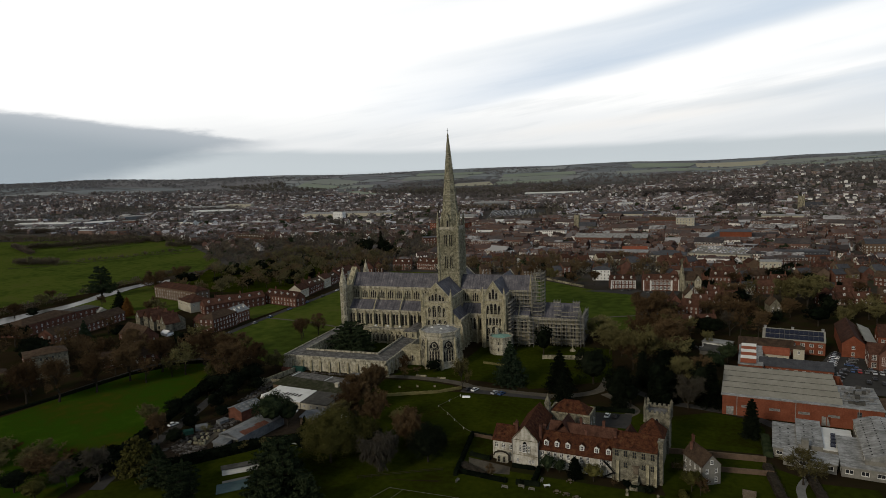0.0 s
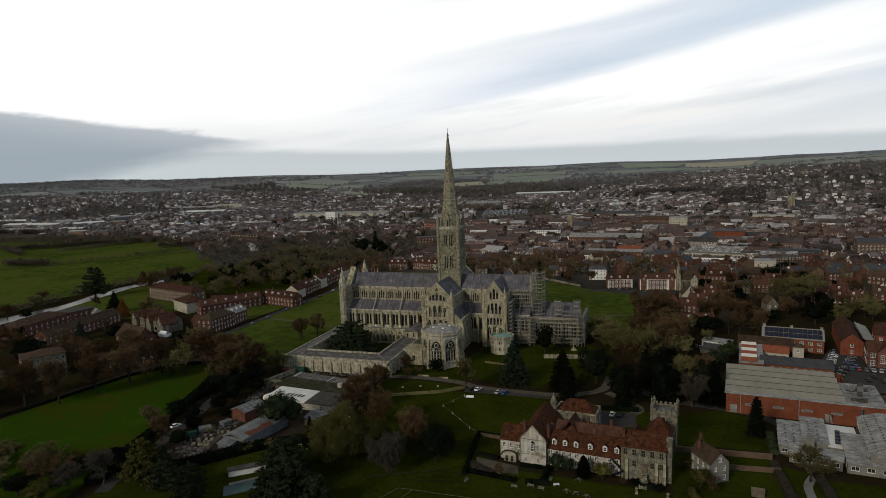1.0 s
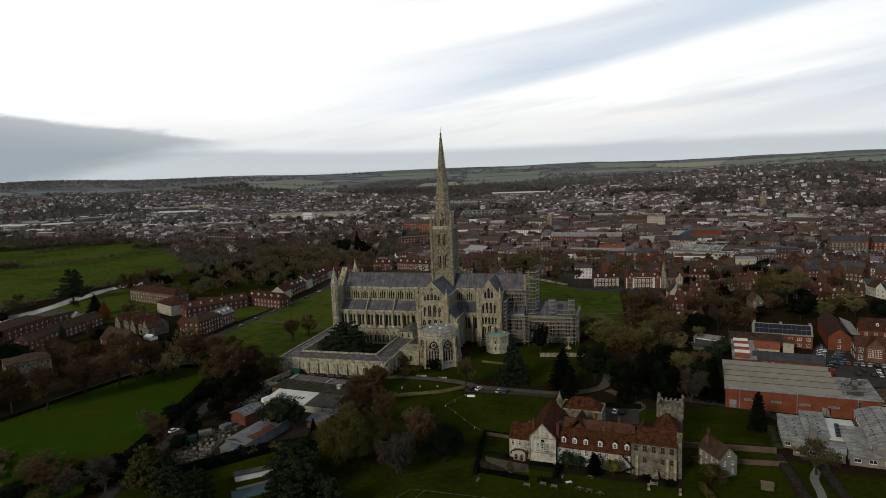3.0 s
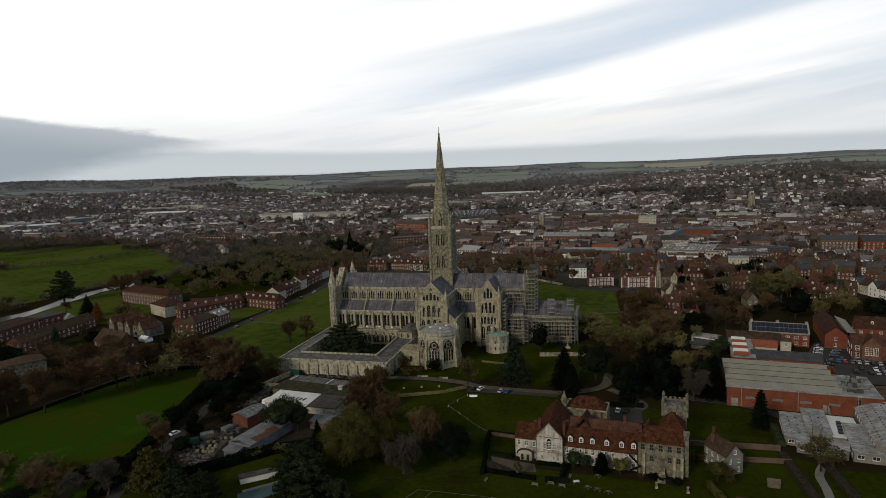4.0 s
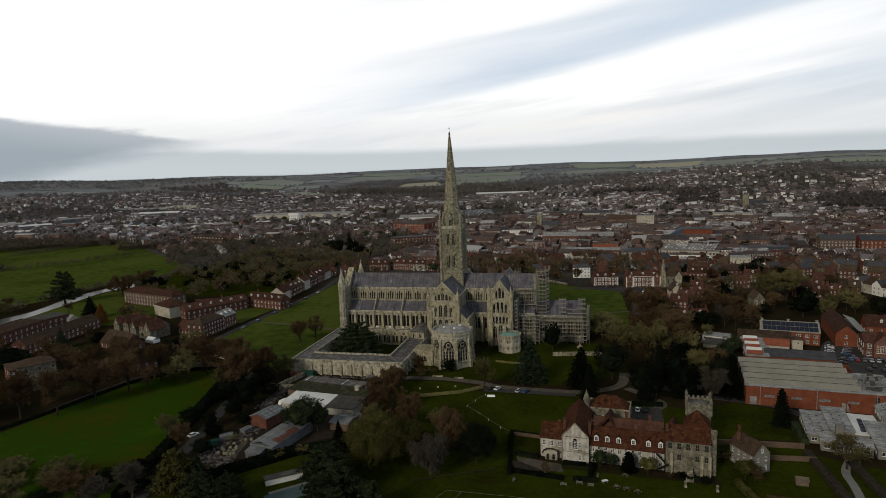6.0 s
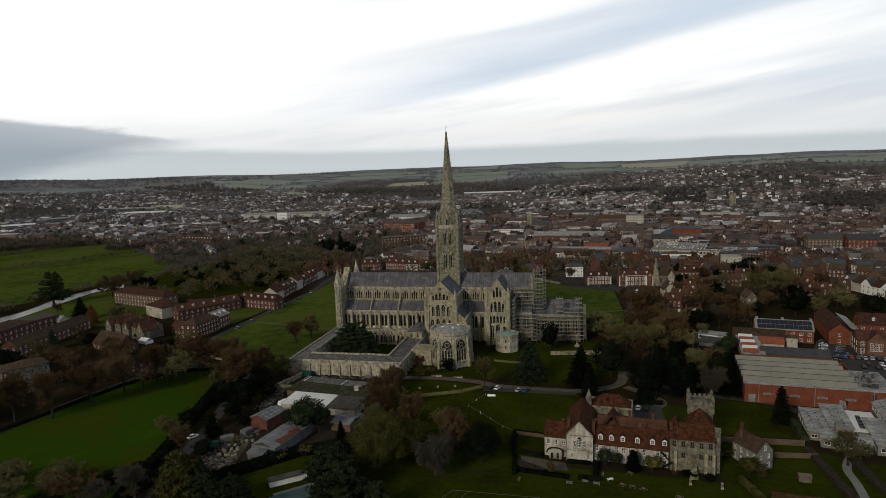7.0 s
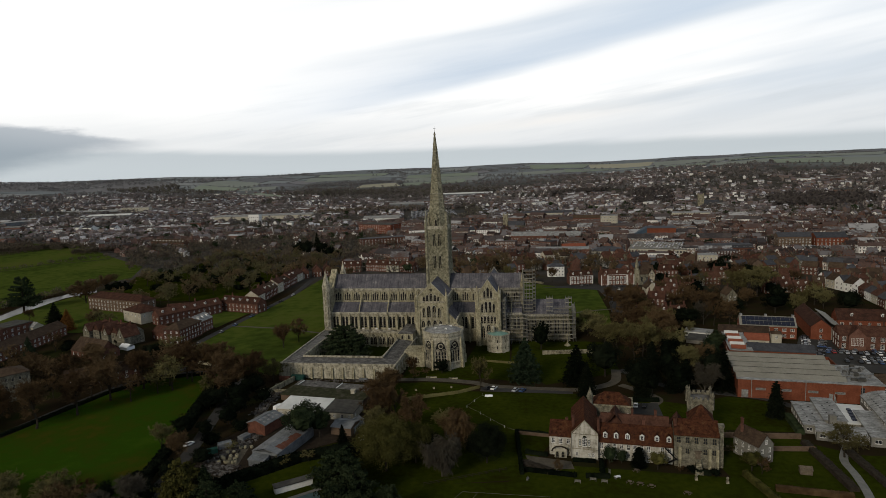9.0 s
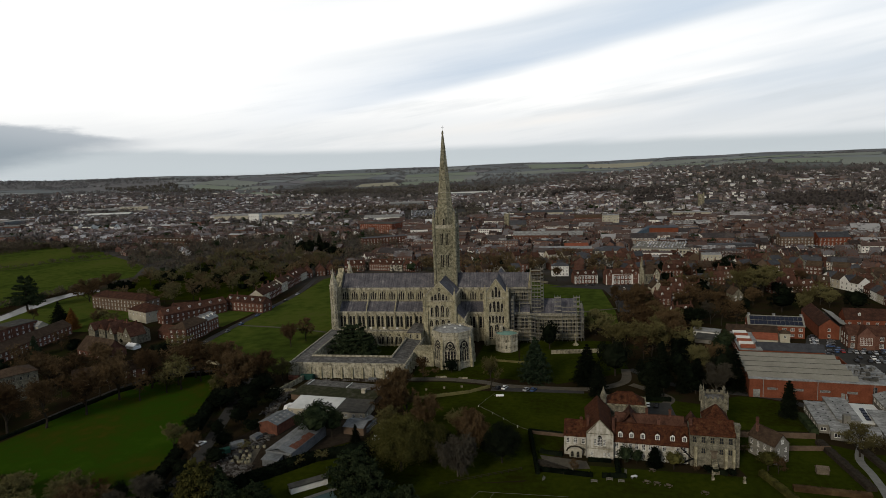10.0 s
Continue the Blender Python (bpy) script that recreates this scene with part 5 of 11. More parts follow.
def dormer_mesh(roof, w=1.3, h=1.5, d=1.8):
    key = ("dormer", roof.name, w, h, d)
    if key not in MESHES:
        s = Shape()
        s.box(-w / 2, 0, 0, w / 2, d, h)
        s.add([(-w / 2 - .12, -.12, h), (w / 2 + .12, -.12, h), (0, -.12, h + .65)], [(0, 1, 2)])
        s.slot = 1
        s.add([(-w / 2 - .15, -.15, h - .03), (0, -.15, h + .72), (0, d + .7, h + .72), (-w / 2 - .15, d, h - .03)], [(3, 2, 1, 0)])
        s.add([(w / 2 + .15, -.15, h - .03), (0, -.15, h + .72), (0, d + .7, h + .72), (w / 2 + .15, d, h - .03)], [(0, 1, 2, 3)])
        s.slot = 2
        s.add([(-w * .3, -0.02, h * .2), (w * .3, -0.02, h * .2), (w * .3, -0.02, h * .92), (-w * .3, -0.02, h * .92)], [(0, 1, 2, 3)])
        s.slot = 0
        s.box(-0.04, -0.06, h * .2, 0.04, -0.021, h * .92)
        s.box(-w * .3, -0.06, h * .55 - .03, w * .3, -0.021, h * .55 + .03)
        MESHES[key] = s.mesh("dormer", WHITE, roof, HGLASS)
    return MESHES[key]


def block(parent, m, w, d, eave, ridge, wallm, roofm, rows=((1.0, 1.6), (4.0, 1.6)), cols=5, ecols=2, ww=1.1, roof="gable", back=False,
          chim=(), dorm=0, surround=False, frame=None, panes=(2, 3), wname="wall", wlabel="", rlabel="", over=0.35, skip=(), doors=()):
    """A house body: origin at the front left corner, x along the front, y to the back. Windows sit in real openings."""
    sides = [(place(0, 0), w, cols, False), (place(w, 0, 0, 90), d, ecols, True), (place(w, d, 0, 180), w, cols if back else 0, False), (place(0, d, 0, 270), d, ecols, True)]
    s = Shape()
    wins = []
    for si, (f, L, n, end) in enumerate(sides):
        holes = []
        for ri, (z, h) in enumerate(rows):
            for i in range(n):
                if (si, ri, i) in skip:
                    continue
                c = (i + 0.5) * L / n
                if ww * 1.15 > L / n:
                    continue
                if si == 0 and ri == 0 and i in doors:
                    holes.append(rect(c - 0.55, 0.05, c + 0.55, 2.2))
                    wins.append((f, c, 0.05, 1.1, 2.15))
                    continue
                holes.append(rect(c - ww / 2, z, c + ww / 2, z + h))
                wins.append((f, c, z, ww, h))
        outline = rect(0, 0, L, eave)
        if end and roof == "gable":
            outline = [(0, 0), (L, 0), (L, eave), (L / 2, ridge - 0.1), (0, eave)]
        s.m = f
        s.panel(outline, holes, 0.15)
    wall = part(wname, s, wallm, parent, wlabel, m)
    for f, c, z, wd, h in wins:
        part("window", sash_mesh(wd, h, *panes, frame), None, wall, m=f @ place(c, 0, z))
        if surround:
            key = ("surround", round(wd, 2), round(h, 2))
            if key not in MESHES:
                q = Shape()
                for a0, b0, a1, b1 in ((-wd / 2 - .28, -.1, -wd / 2, h + .3), (wd / 2, -.1, wd / 2 + .28, h + .3), (-wd / 2, h, wd / 2, h + .3), (-wd / 2, -.25, wd / 2, -.09)):
                    q.box(a0, -.07, b0, a1, .01, b1)
                MESHES[key] = q.mesh("surround", WHITE)
            part("surround", MESHES[key], None, wall, m=f @ place(c, 0, z))
    s = Shape()
    if roof == "gable":
        s.gable(0, w, 0, d, eave, ridge, over, 0.22)
    elif roof == "hip":
        s.hip(0, w, 0, d, eave, ridge, over)
    elif roof == "flat":
        s.box(-0.15, -0.15, eave - 0.1, w + 0.15, d + 0.15, eave + 0.3)
    elif roof == "mono":
        s.add([(-.3, -.3, eave), (w + .3, -.3, eave), (w + .3, d + .3, ridge), (-.3, d + .3, ridge), (-.3, -.3, eave - .3), (w + .3, -.3, eave - .3), (w + .3, d + .3, ridge - .3), (-.3, d + .3, ridge - .3)],
              [(0, 1, 2, 3), (7, 6, 5, 4), (0, 4, 5, 1), (1, 5, 6, 2), (2, 6, 7, 3), (3, 7, 4, 0)])
    rf = part("roof", s, roofm, parent, rlabel, m) if s.v else None
    if roof == "gable" or roof == "hip":
        s = Shape()
        r0, r1 = (0, w) if roof == "gable" else (d / 2, w - d / 2)
        if r1 > r0:
            s.box(r0, d / 2 - 0.14, ridge - 0.06, r1, d / 2 + 0.14, ridge + 0.14)
            part("ridge_tiles", s, roofm, rf)
    for u, v in chim:
        zz = ridge - abs(v - d / 2) / (d / 2) * (ridge - eave)
        part("chimney", chimney_mesh(), None, parent, "brick chimney stack with clay pots", m @ place(u, v, zz))
    for i in range(dorm):
        u = (i + 0.5) * w / dorm
        v = d * 0.16
        part("dormer", dormer_mesh(roofm), None, parent, "white dormer window", m @ place(u, v, eave + (ridge - eave) * 0.32 - 0.1))
    return wall


def house(x, y, rz, label, category="house", group="", name="house", **kw):
    ob = thing(name, place(x, y, 0, rz), label, category, group)
    block(ob, Matrix.Identity(4), **kw)
    return ob


# ---------- bishop's palace, now a school ----------
pal = thing("palace", place(65.6, -158.2, 0, -6.2), "old rendered and flint palace with mossy red tile roofs", "palace")
I4 = Matrix.Identity(4)
# rendered service wing
block(pal, I4, 8.0, 9.5, 7.4, 11.2, PALE_RENDER, TILE_PAL, ((4.4, 1.8),), 3, 2, 1.2, chim=((5.5, 8.2),), wname="west_wing_wall", wlabel="cream rendered wall")
s = Shape()
s.box(2.0, -1.9, 0, 6.2, 0, 3.0)
s.add([(1.7, -2.1, 3.0), (6.5, -2.1, 3.0), (6.5, 0, 3.6), (1.7, 0, 3.6)], [(0, 1, 2, 3)])
po = part("porch", s, CREAM, pal, "cream porch with arched doorways")
for c in (3.0, 5.0):
    part("archway", lancet_mesh(1.1, 2.3), None, po, m=place(c, -2.33, 0.1))
# ivy stair rail over the porch
s = Shape()
for i in range(7):
    a = math.pi * i / 6
    b = math.pi * (i + 1) / 6
    s.tube((4.1 - 3.0 * math.cos(a), -2.3, 2.3 + 2.0 * math.sin(a)), (4.1 - 3.0 * math.cos(b), -2.3, 2.3 + 2.0 * math.sin(b)), 0.28, 0.28, 6)
part("climber", s, BARK, pal, "bare climbing plant over the porch")
# chapel with a venetian window in its gable
s = Shape()
W, E_, A_ = 9.2, 9.2, 14.0
c = W / 2
vents = [rect(c - 1.95, 4.9, c - 1.15, 7.2), rect(c + 1.15, 4.9, c + 1.95, 7.2), lancet(c, 4.7, 1.8, 3.9), rect(c - 3.1, 0.9, c - 2.2, 2.4), rect(c + 1.2, 0.9, c + 2.1, 2.4), rect(c + 2.5, 0.9, c + 3.4, 2.4)]
s.panel([(0, 0), (W, 0), (W, E_), (c, A_), (0, E_)], vents, 0.3)
cw = part("chapel_front", s, PALE_RENDER, pal, "pale grey rendered chapel gable", place(7.8, -1.6))
part("window", sash_mesh(1.7, 3.0, 3, 5), None, cw, m=place(c, -0.05, 4.75))
for u, z, wd, h in ((c - 1.55, 4.9, 0.8, 2.3), (c + 1.55, 4.9, 0.8, 2.3), (c - 2.65, 0.9, 0.9, 1.5), (c + 1.65, 0.9, 0.9, 1.5), (c + 2.95, 0.9, 0.9, 1.5)):
    part("window", sash_mesh(wd, h, 2, 4), None, cw, m=place(u, 0.05, z))
s = Shape()
for sg, ca, cb in ((1, 0, c), (-1, W, c)):
    s.add([(ca, -0.12, E_), (cb, -0.12, A_), (cb, 0.3, A_), (ca, 0.3, E_), (ca, -0.12, E_ + .28), (cb, -0.12, A_ + .28), (cb, 0.3, A_ + .28), (ca, 0.3, E_ + .28)],
          [(0, 1, 5, 4), (7, 6, 2, 3), (4, 5, 6, 7)] if sg > 0 else [(4, 5, 1, 0), (3, 2, 6, 7), (7, 6, 5, 4)])
for zz in (3.6, 9.0):
    s.box(0, -0.12, zz, W, 0.01, zz + 0.2)
s.box(c - 2.2, -0.1, 4.4, c + 2.2, 0.02, 4.62)
for u in (c - 2.1, c - 1.02, c + 0.9, c + 1.98):
    s.box(u, -0.08, 4.62, u + 0.12, 0.02, 7.4)
part("chapel_trim", s, STONE_DARK, pal, "pale stone trim", place(7.8, -1.6))
s = Shape()
s.box(0.05, -W / 2, 0, 24.4, -W / 2 + .3, E_)
s.box(0.05, W / 2 - .3, 0, 24.4, W / 2, E_)
s.box(24.1, -W / 2 + .3, 0, 24.4, W / 2 - .3, E_)
s.add([(24.4, -W / 2, E_), (24.4, W / 2, E_), (24.4, 0, A_ - .2)], [(0, 1, 2)])
part("chapel_side_wall", s, CONCRETE, pal, m=place(12.4, -1.6, 0, 94.0))
s = Shape()
s.gable(0.2, 24.5, -W / 2, W / 2, E_, A_, 0.2)
part("chapel_roof", s, TILE_PAL, pal, "lichened red tile roof", place(12.4, -1.6, 0, 94.0))
for u, v in ((8.2, 3.0), (16.9, 2.5)):
    part("chimney", chimney_mesh(4.4, 0.9, 0.9, 2), None, pal, "tall brick chimney", place(u, v, 9.4))
# long dormered range
LR = place(17.0, 0.2)
block(pal, LR, 24.6, 9.5, 6.5, 11.2, PALE_RENDER, TILE_PAL, ((0.9, 1.6), (3.7, 2.0)), 11, 2, 1.25, panes=(2, 4), chim=((0.6, 5), (15.2, 5.0), (24, 6.5)), wname="range_wall", wlabel="cream rendered wall", skip=((0, 0, 2), (0, 0, 5), (0, 1, 8), (0, 0, 9)), doors=(7,))
for u in (2.3, 6.0, 9.8, 14.6, 19.5, 23.4):
    part("dormer", dormer_mesh(TILE_PAL, 1.5, 1.8, 2.2), None, pal, "white gabled dormer window", LR @ place(u, 0.9, 7.2))
# external fire stairs
s = Shape()
for i in range(12):
    s.box(22.0 + i * 0.32, -1.6, 5.9 - i * 0.32, 22.4 + i * 0.32, -0.4, 6.0 - i * 0.32)
    s.box(25.6 - i * 0.32, -1.6, 2.6 - i * 0.2, 26.0 - i * 0.32, -0.4, 2.7 - i * 0.2)
for u, z in ((22, 6), (25.8, 2.6)):
    s.box(u, -1.65, 0, u + 0.12, -1.53, z + 1)
s.tube((22, -1.6, 7), (25.8, -1.6, 3.6), 0.05, 0.05)
part("fire_stair", s, TYRE, pal, "black steel fire stair", LR)
# flint hall block
EB = place(42.0, -0.6)
block(pal, EB, 14.0, 10.5, 11.4, 14.8, FLINT, TILE_PAL, ((4.6, 1.9), (8.3, 2.2)), 5, 3, 1.4, roof="gable", panes=(2, 2), frame=STONE_DARK, chim=((0.4, 3),), wname="hall_wall", wlabel="flint and stone wall", skip=((0, 0, 0), (0, 0, 2)))
s = Shape()
for i in range(9):
    s.box(6.6, -5.4 + i * 0.5, 0, 8.4, 0, 0.35 * (i + 1))
s.box(6.3, -5.4, 0, 6.6, 0, 1.2)
s.box(8.4, -5.4, 0, 8.7, 0, 1.2)
st = part("stairs", s, STONE_DARK, pal, "long stone stair to the door", EB)
s = Shape()
s.box(6.7, -0.25, 3.15, 8.3, -0.03, 5.6)
s.box(6.3, -0.9, 5.7, 8.7, -0.03, 6.0)
part("door", s, WOOD, pal, "weathered oak door under a lead hood", EB)
for u in (1.8, 11.2, 13.6):
    buttress(pal, EB @ place(u, 0.05, 0), 0.9, 0.9, 0, 7.0, 2, 0)
s = Shape()
s.box(14.05, 1.2, 0, 15.6, 3.6, 14.2)
s.box(13.9, 1.0, 14.2, 15.8, 3.8, 14.7)
part("stair_tower", s, FLINT, pal, "massive flint stair tower", EB)
# rear ranges
block(pal, place(17.5, 9.9), 23.5, 7.5, 7.4, 11.5, BRICK, TILE, ((3.2, 1.5),), 6, 1, 1.1, chim=((11, 3.7), (19, 3.7)), wname="rear_range_wall")
s = Shape()
s.gable(0, 9, 0, 7, 7.5, 12.6, 0.2)
s.box(0.2, 0.2, 0, 8.8, 6.8, 7.6)
part("cross_wing", s, TILE, pal, "brown tiled cross wing", place(26.0, 10.5, 0, 90))
block(pal, place(13.0, 25.4), 16.0, 10.0, 9.4, 13.4, FLINT, TILE_PAL, ((4.5, 2.6),), 4, 2, 1.2, roof="hip", over=-0.5, wname="great_chamber_wall", wlabel="flint and stone wall")
s = Shape()
s.m = place(13.0, 25.4)
for a, b, c2, d2 in ((0, 0, 16, 0.5), (0, 9.5, 16, 10), (0, 0.5, 0.5, 9.5), (15.5, 0.5, 16, 9.5)):
    s.box(a, b, 9.4, c2, d2, 9.9)
part("parapet", s, STONE_DARK, pal)
s = Shape()
s.ngon(13.0, 25.2, 0, 12.8, 1.15, 1.15, 8)
s.ngon(13.0, 25.2, 12.8, 13.2, 1.4, 1.4, 8)
s.cone(13.0, 25.2, 13.2, 17.0, 1.25, 8)
part("stair_turret", s, FLINT, pal, "slender stone turret with conical cap")
s = Shape()
s.box(41.8, 10.9, 0, 47, 22, 6.8)
part("link_wall", s, FLINT, pal)
s = Shape()
s.gable(0, 11, 0, 5.4, 7, 10.6, 0.2)
part("link_roof", s, TILE, pal, "brown tiled link roof", place(47.1, 11, 0, 90))
s = Shape()
s.box(48.0, 10.9, 0, 56.4, 22.6, 10.0)
part("tower_wing_wall", s, FLINT, pal)
s = Shape()
s.hip(48.0, 56.4, 12.6, 22.6, 10.0, 15.4, 0.3, 4.2)
part("tower_wing_roof", s, TILE_PAL, pal, "steep red tile pyramid roof")
# battlemented tower
TM = place(48.9, 24.4)
TW, TD, TZ = 8.2, 8.0, 14.0
s = Shape()
for f, L in ((place(0, 0), TW), (place(TW, 0, 0, 90), TD), (place(TW, TD, 0, 180), TW), (place(0, TD, 0, 270), TD)):
    s.m = f
    s.panel(rect(0, 0, L, TZ), [lancet(L / 2, 10.2, 1.2, 2.6)], 0.3)
tw = part("tower_wall", s, FLINT, pal, "flint tower with stone battlements", TM)
for f, L in ((place(0, 0), TW), (place(TW, 0, 0, 90), TD), (place(TW, TD, 0, 180), TW), (place(0, TD, 0, 270), TD)):
    part("window", lancet_mesh(1.2, 2.6), None, tw, m=f @ place(L / 2, -0.12, 10.2))
    s = Shape()
    s.box(0, -0.15, TZ - 0.1, L, 0.4, TZ + 0.7)
    k = 5
    for i in range(k):
        u = (i + 0.25) * L / k
        s.box(u, -0.15, TZ + 0.7, u + L / k * 0.55, 0.4, TZ + 1.5)
    part("battlement", s, FLINT, tw, m=f)
s = Shape()
s.box(0.4, 0.4, TZ - 0.6, TW - 0.4, TD - 0.4, TZ)
part("tower_roof", s, LEAD_PALE, tw)
for u, v, zt in ((0, 0, 20.6), (TW, 0, 18.2), (TW, TD, 17.6), (0, TD, 17.6)):
    s = Shape()
    s.ngon(u, v, TZ - 3, TZ + 2.2, 0.52, 0.52, 8)
    s.ngon(u, v, TZ + 2.2, TZ + 2.5, 0.66, 0.66, 8)
    s.cone(u, v, TZ + 2.5, zt, 0.52, 8)
    part("turret", s, FLINT, tw)

# garden cottage
cot = thing("cottage", place(129.4, -151.2, 0, -60), "small rendered cottage with brown tile roof", "cottage")
block(cot, I4, 11.0, 6.4, 6.8, 10.2, CONCRETE, TILE_BR, ((0.9, 1.7), (3.9, 1.6)), 4, 2, 1.0, panes=(2, 3), chim=((0.6, 3.2), (2.2, 1.6)), wlabel="grey rendered wall")
part("window", sash_mesh(1.0, 1.3, 2, 2), None, cot, m=place(11.0, 3.2, 7.0, 90) @ place(0, -0.15, 0))

# ---------- school buildings ----------
def unit_louvre():
    if "louvre" not in MESHES:
        q = Shape()
        for k in range(6):
            q.box(-2.0, .05, k * .18, 2.0, .14, k * .18 + .14)
        MESHES["louvre"] = q.mesh("louvre", FELT_PALE)
    return MESHES["louvre"]


wh = thing("sports_hall", place(145.8, -96.2, 0, -6.5), "long orange-brick sports hall with ribbed metal roof", "sports hall")
s = Shape()
holes = [rect(7 + 10 * i, 3.6, 11 + 10 * i, 4.7) for i in range(4)] + [rect(1.5, 0.1, 4.2, 3.6), rect(35, 0.1, 38, 3.8), rect(46.5, 1.0, 48, 7.0)]
s.panel(rect(0, 0, 55, 8.2), holes, 0.25)
fw = part("front_wall", s, BRICK_OR, wh, "orange brick wall")
for i in range(4):
    part("louvre", unit_louvre(), None, fw, m=place(9 + 10 * i, 0.08, 3.6))
for u, wd, h in ((2.85, 2.7, 3.5), (36.5, 3.0, 3.7)):
    s = Shape()
    s.box(-wd / 2, 0.12, 0.1, wd / 2, 0.2, h)
    for k in range(1, 4):
        s.box(-wd / 2 + wd * k / 4 - 0.03, 0.08, 0.1, -wd / 2 + wd * k / 4 + 0.03, 0.12, h)
    part("shutter", s, FELT_PALE, fw, "pale metal door", place(u, 0, 0))
part("window", sash_mesh(1.5, 6.0, 1, 5, TIN), None, fw, m=place(47.25, 0.08, 1.0))
for i in range(9):
    s = Shape()
    s.box(-0.12, -0.1, 0.3, 0.12, 0.02, 8.2)
    part("pilaster", s, BRICK_OR if i % 4 else FELT_PALE, fw, m=place(5.4 + 5.2 * i, 0, 0))
s = Shape()
s.box(0, 0.26, 0, 0.3, 39, 8.2)
s.box(54.7, 0.26, 0, 55, 26, 8.2)
s.box(0, 38.7, 0, 45, 39, 8.2)
s.box(44.7, 26, 0, 45, 38.7, 8.2)
s.box(44.9, 25.7, 0, 55, 26, 8.2)
part("wall", s, BRICK_OR, wh)
nb = 5
for i in range(nb):
    s = Shape()
    y0, y1 = 1.2 + 37.6 * i / nb, 1.2 + 37.6 * (i + 1) / nb
    s.gable(-0.4, 42, y0, y1, 8.5, 10.0, 0.0, 0.2)
    for k in range(30):
        u = -0.2 + 42 * k / 30
        s.add([(u, y0, 8.53), (u + 0.1, y0, 8.53), (u + 0.1, (y0 + y1) / 2, 10.04), (u, (y0 + y1) / 2, 10.04)], [(0, 1, 2, 3)])
    rb = part("roof_bay", s, METAL_ROOF, wh, "pale ribbed metal roof")
    # dark strip along each ridge imitates the gutter shadow between bays
    s = Shape()
    s.box(-0.45, (y0 + y1) / 2 - 0.1, 9.95, 42.05, (y0 + y1) / 2 + 0.1, 10.1)
    s.box(-0.5, y0 - 0.1, 8.3, -0.42, y1 + 0.1, 8.6)
    part("ridge_cap", s, FELT_DARK, rb, "dark ridge capping that draws the shadow line between bays")
s = Shape()
s.box(-0.6, -0.5, 8.2, 55.3, 1.2, 8.65)
part("gutter", s, FELT_PALE, wh, "pale metal eaves gutter")
s = Shape()
s.box(42, 1.2, 8.0, 55.2, 26, 8.5)
an = part("flat_roof", s, FELT_PALE, wh, "pale flat roof with plant")
for k in range(34):
    s = Shape()
    a, b = 43 + rng.random() * 9, 3 + rng.random() * 20
    if k % 3:
        s.box(a, b, 8.5, a + 0.8 + 2 * rng.random(), b + 0.8 + rng.random(), 9.3 + 0.8 * rng.random(), 0.05)
    else:
        s.tube((a, b, 8.9), (a + 3, b + 1.5 * rng.random(), 9.1), 0.3, 0.3, 6)
    part("roof_plant", s, (TIN, FELT_DARK, STEEL)[k % 3], an, "grey ventilation plant")

ms = thing("classroom_block", place(158.6, -136.5, 0, -8), "low grey school block with pale stepped monopitch roofs", "school")
for nm, u0, v0, w, d, e, r in (("left_wing", 0, 4, 7.5, 22, 3.6, 5.6), ("right_wing", 7.6, 8, 7.5, 22, 4.4, 6.4)):
    block(ms, place(u0, v0, 0, 0), w, d, e, e + 0.6, CONCRETE, FELT_PALE, ((1.0, 1.3),), 2, 6, 1.9, roof="mono", panes=(2, 1), wname=nm, rlabel="pale weathered monopitch roof")
    for k in range(10):
        s = Shape()
        s.box(-0.25, -0.12, 0, 0.25, 0.12, 0.16)
        part("roof_vent", s, TYRE, ms, "small dark roof vents", place(u0 + 2.2 + (k % 2) * 2.6, v0 + 3 + (k // 2) * 3.4, e + 0.2 + 0.6 * (3 + (k // 2) * 3.4) / d))
block(ms, place(3, -1.5, 0, -6), 15.5, 6, 3.5, 4.3, CONCRETE, FELT_PALE, ((1.1, 1.4),), 4, 1, 2.0, roof="mono", panes=(2, 1), wname="front_wing")
s = Shape()
s.box(8, 3.5, 0, 10.2, 5.7, 7.2)
part("chimney_block", s, CONCRETE, ms, "grey rendered chimney block", place(0.5, 1, 0))
block(ms, place(15.3, 8), 9.5, 20, 3.4, 3.6, CONCRETE, FELT_WHITE, ((1.0, 1.2),), 3, 3, 1.6, roof="flat", wname="link_wing")
for k in range(4):
    s = Shape()
    s.box(0, 0, 0, 1.6, 2.2, 0.5, 0.1)
    part("rooflight", s, SOLAR, ms, "dark glazed rooflight", place(17.5 + 0.25 * k, 10.5 + 3.2 * k, 3.7))
block(ms, place(19.6, -3.5), 13, 21, 3.8, 5.4, CONCRETE, FELT_PALE, ((1.2, 1.4),), 3, 4, 2.2, roof="mono", panes=(2, 1), wname="studio_wing")
hall = thing("assembly_hall", place(184.5, -141, 0, -8), "grey school hall with pale curved ribbed roof", "school")
s = Shape()
for f, L in ((place(0, 0), 16), (place(16, 0, 0, 90), 34), (place(16, 34, 0, 180), 16), (place(0, 34, 0, 270), 34)):
    s.m = f
    holes = [rect(1.2 + 3.2 * i, 4.0, 3.4 + 3.2 * i, 5.4) for i in range(10)] if L > 20 else []
    s.panel(rect(0, 0, L, 6), holes, 0.2)
hw = part("wall", s, CONCRETE, hall)
for f in (place(16, 0, 0, 90), place(0, 34, 0, 270)):
    for i in range(10):
        part("window", sash_mesh(2.2, 1.4, 3, 1), None, hw, m=f @ place(2.3 + 3.2 * i, 0, 4.0))
s = Shape()
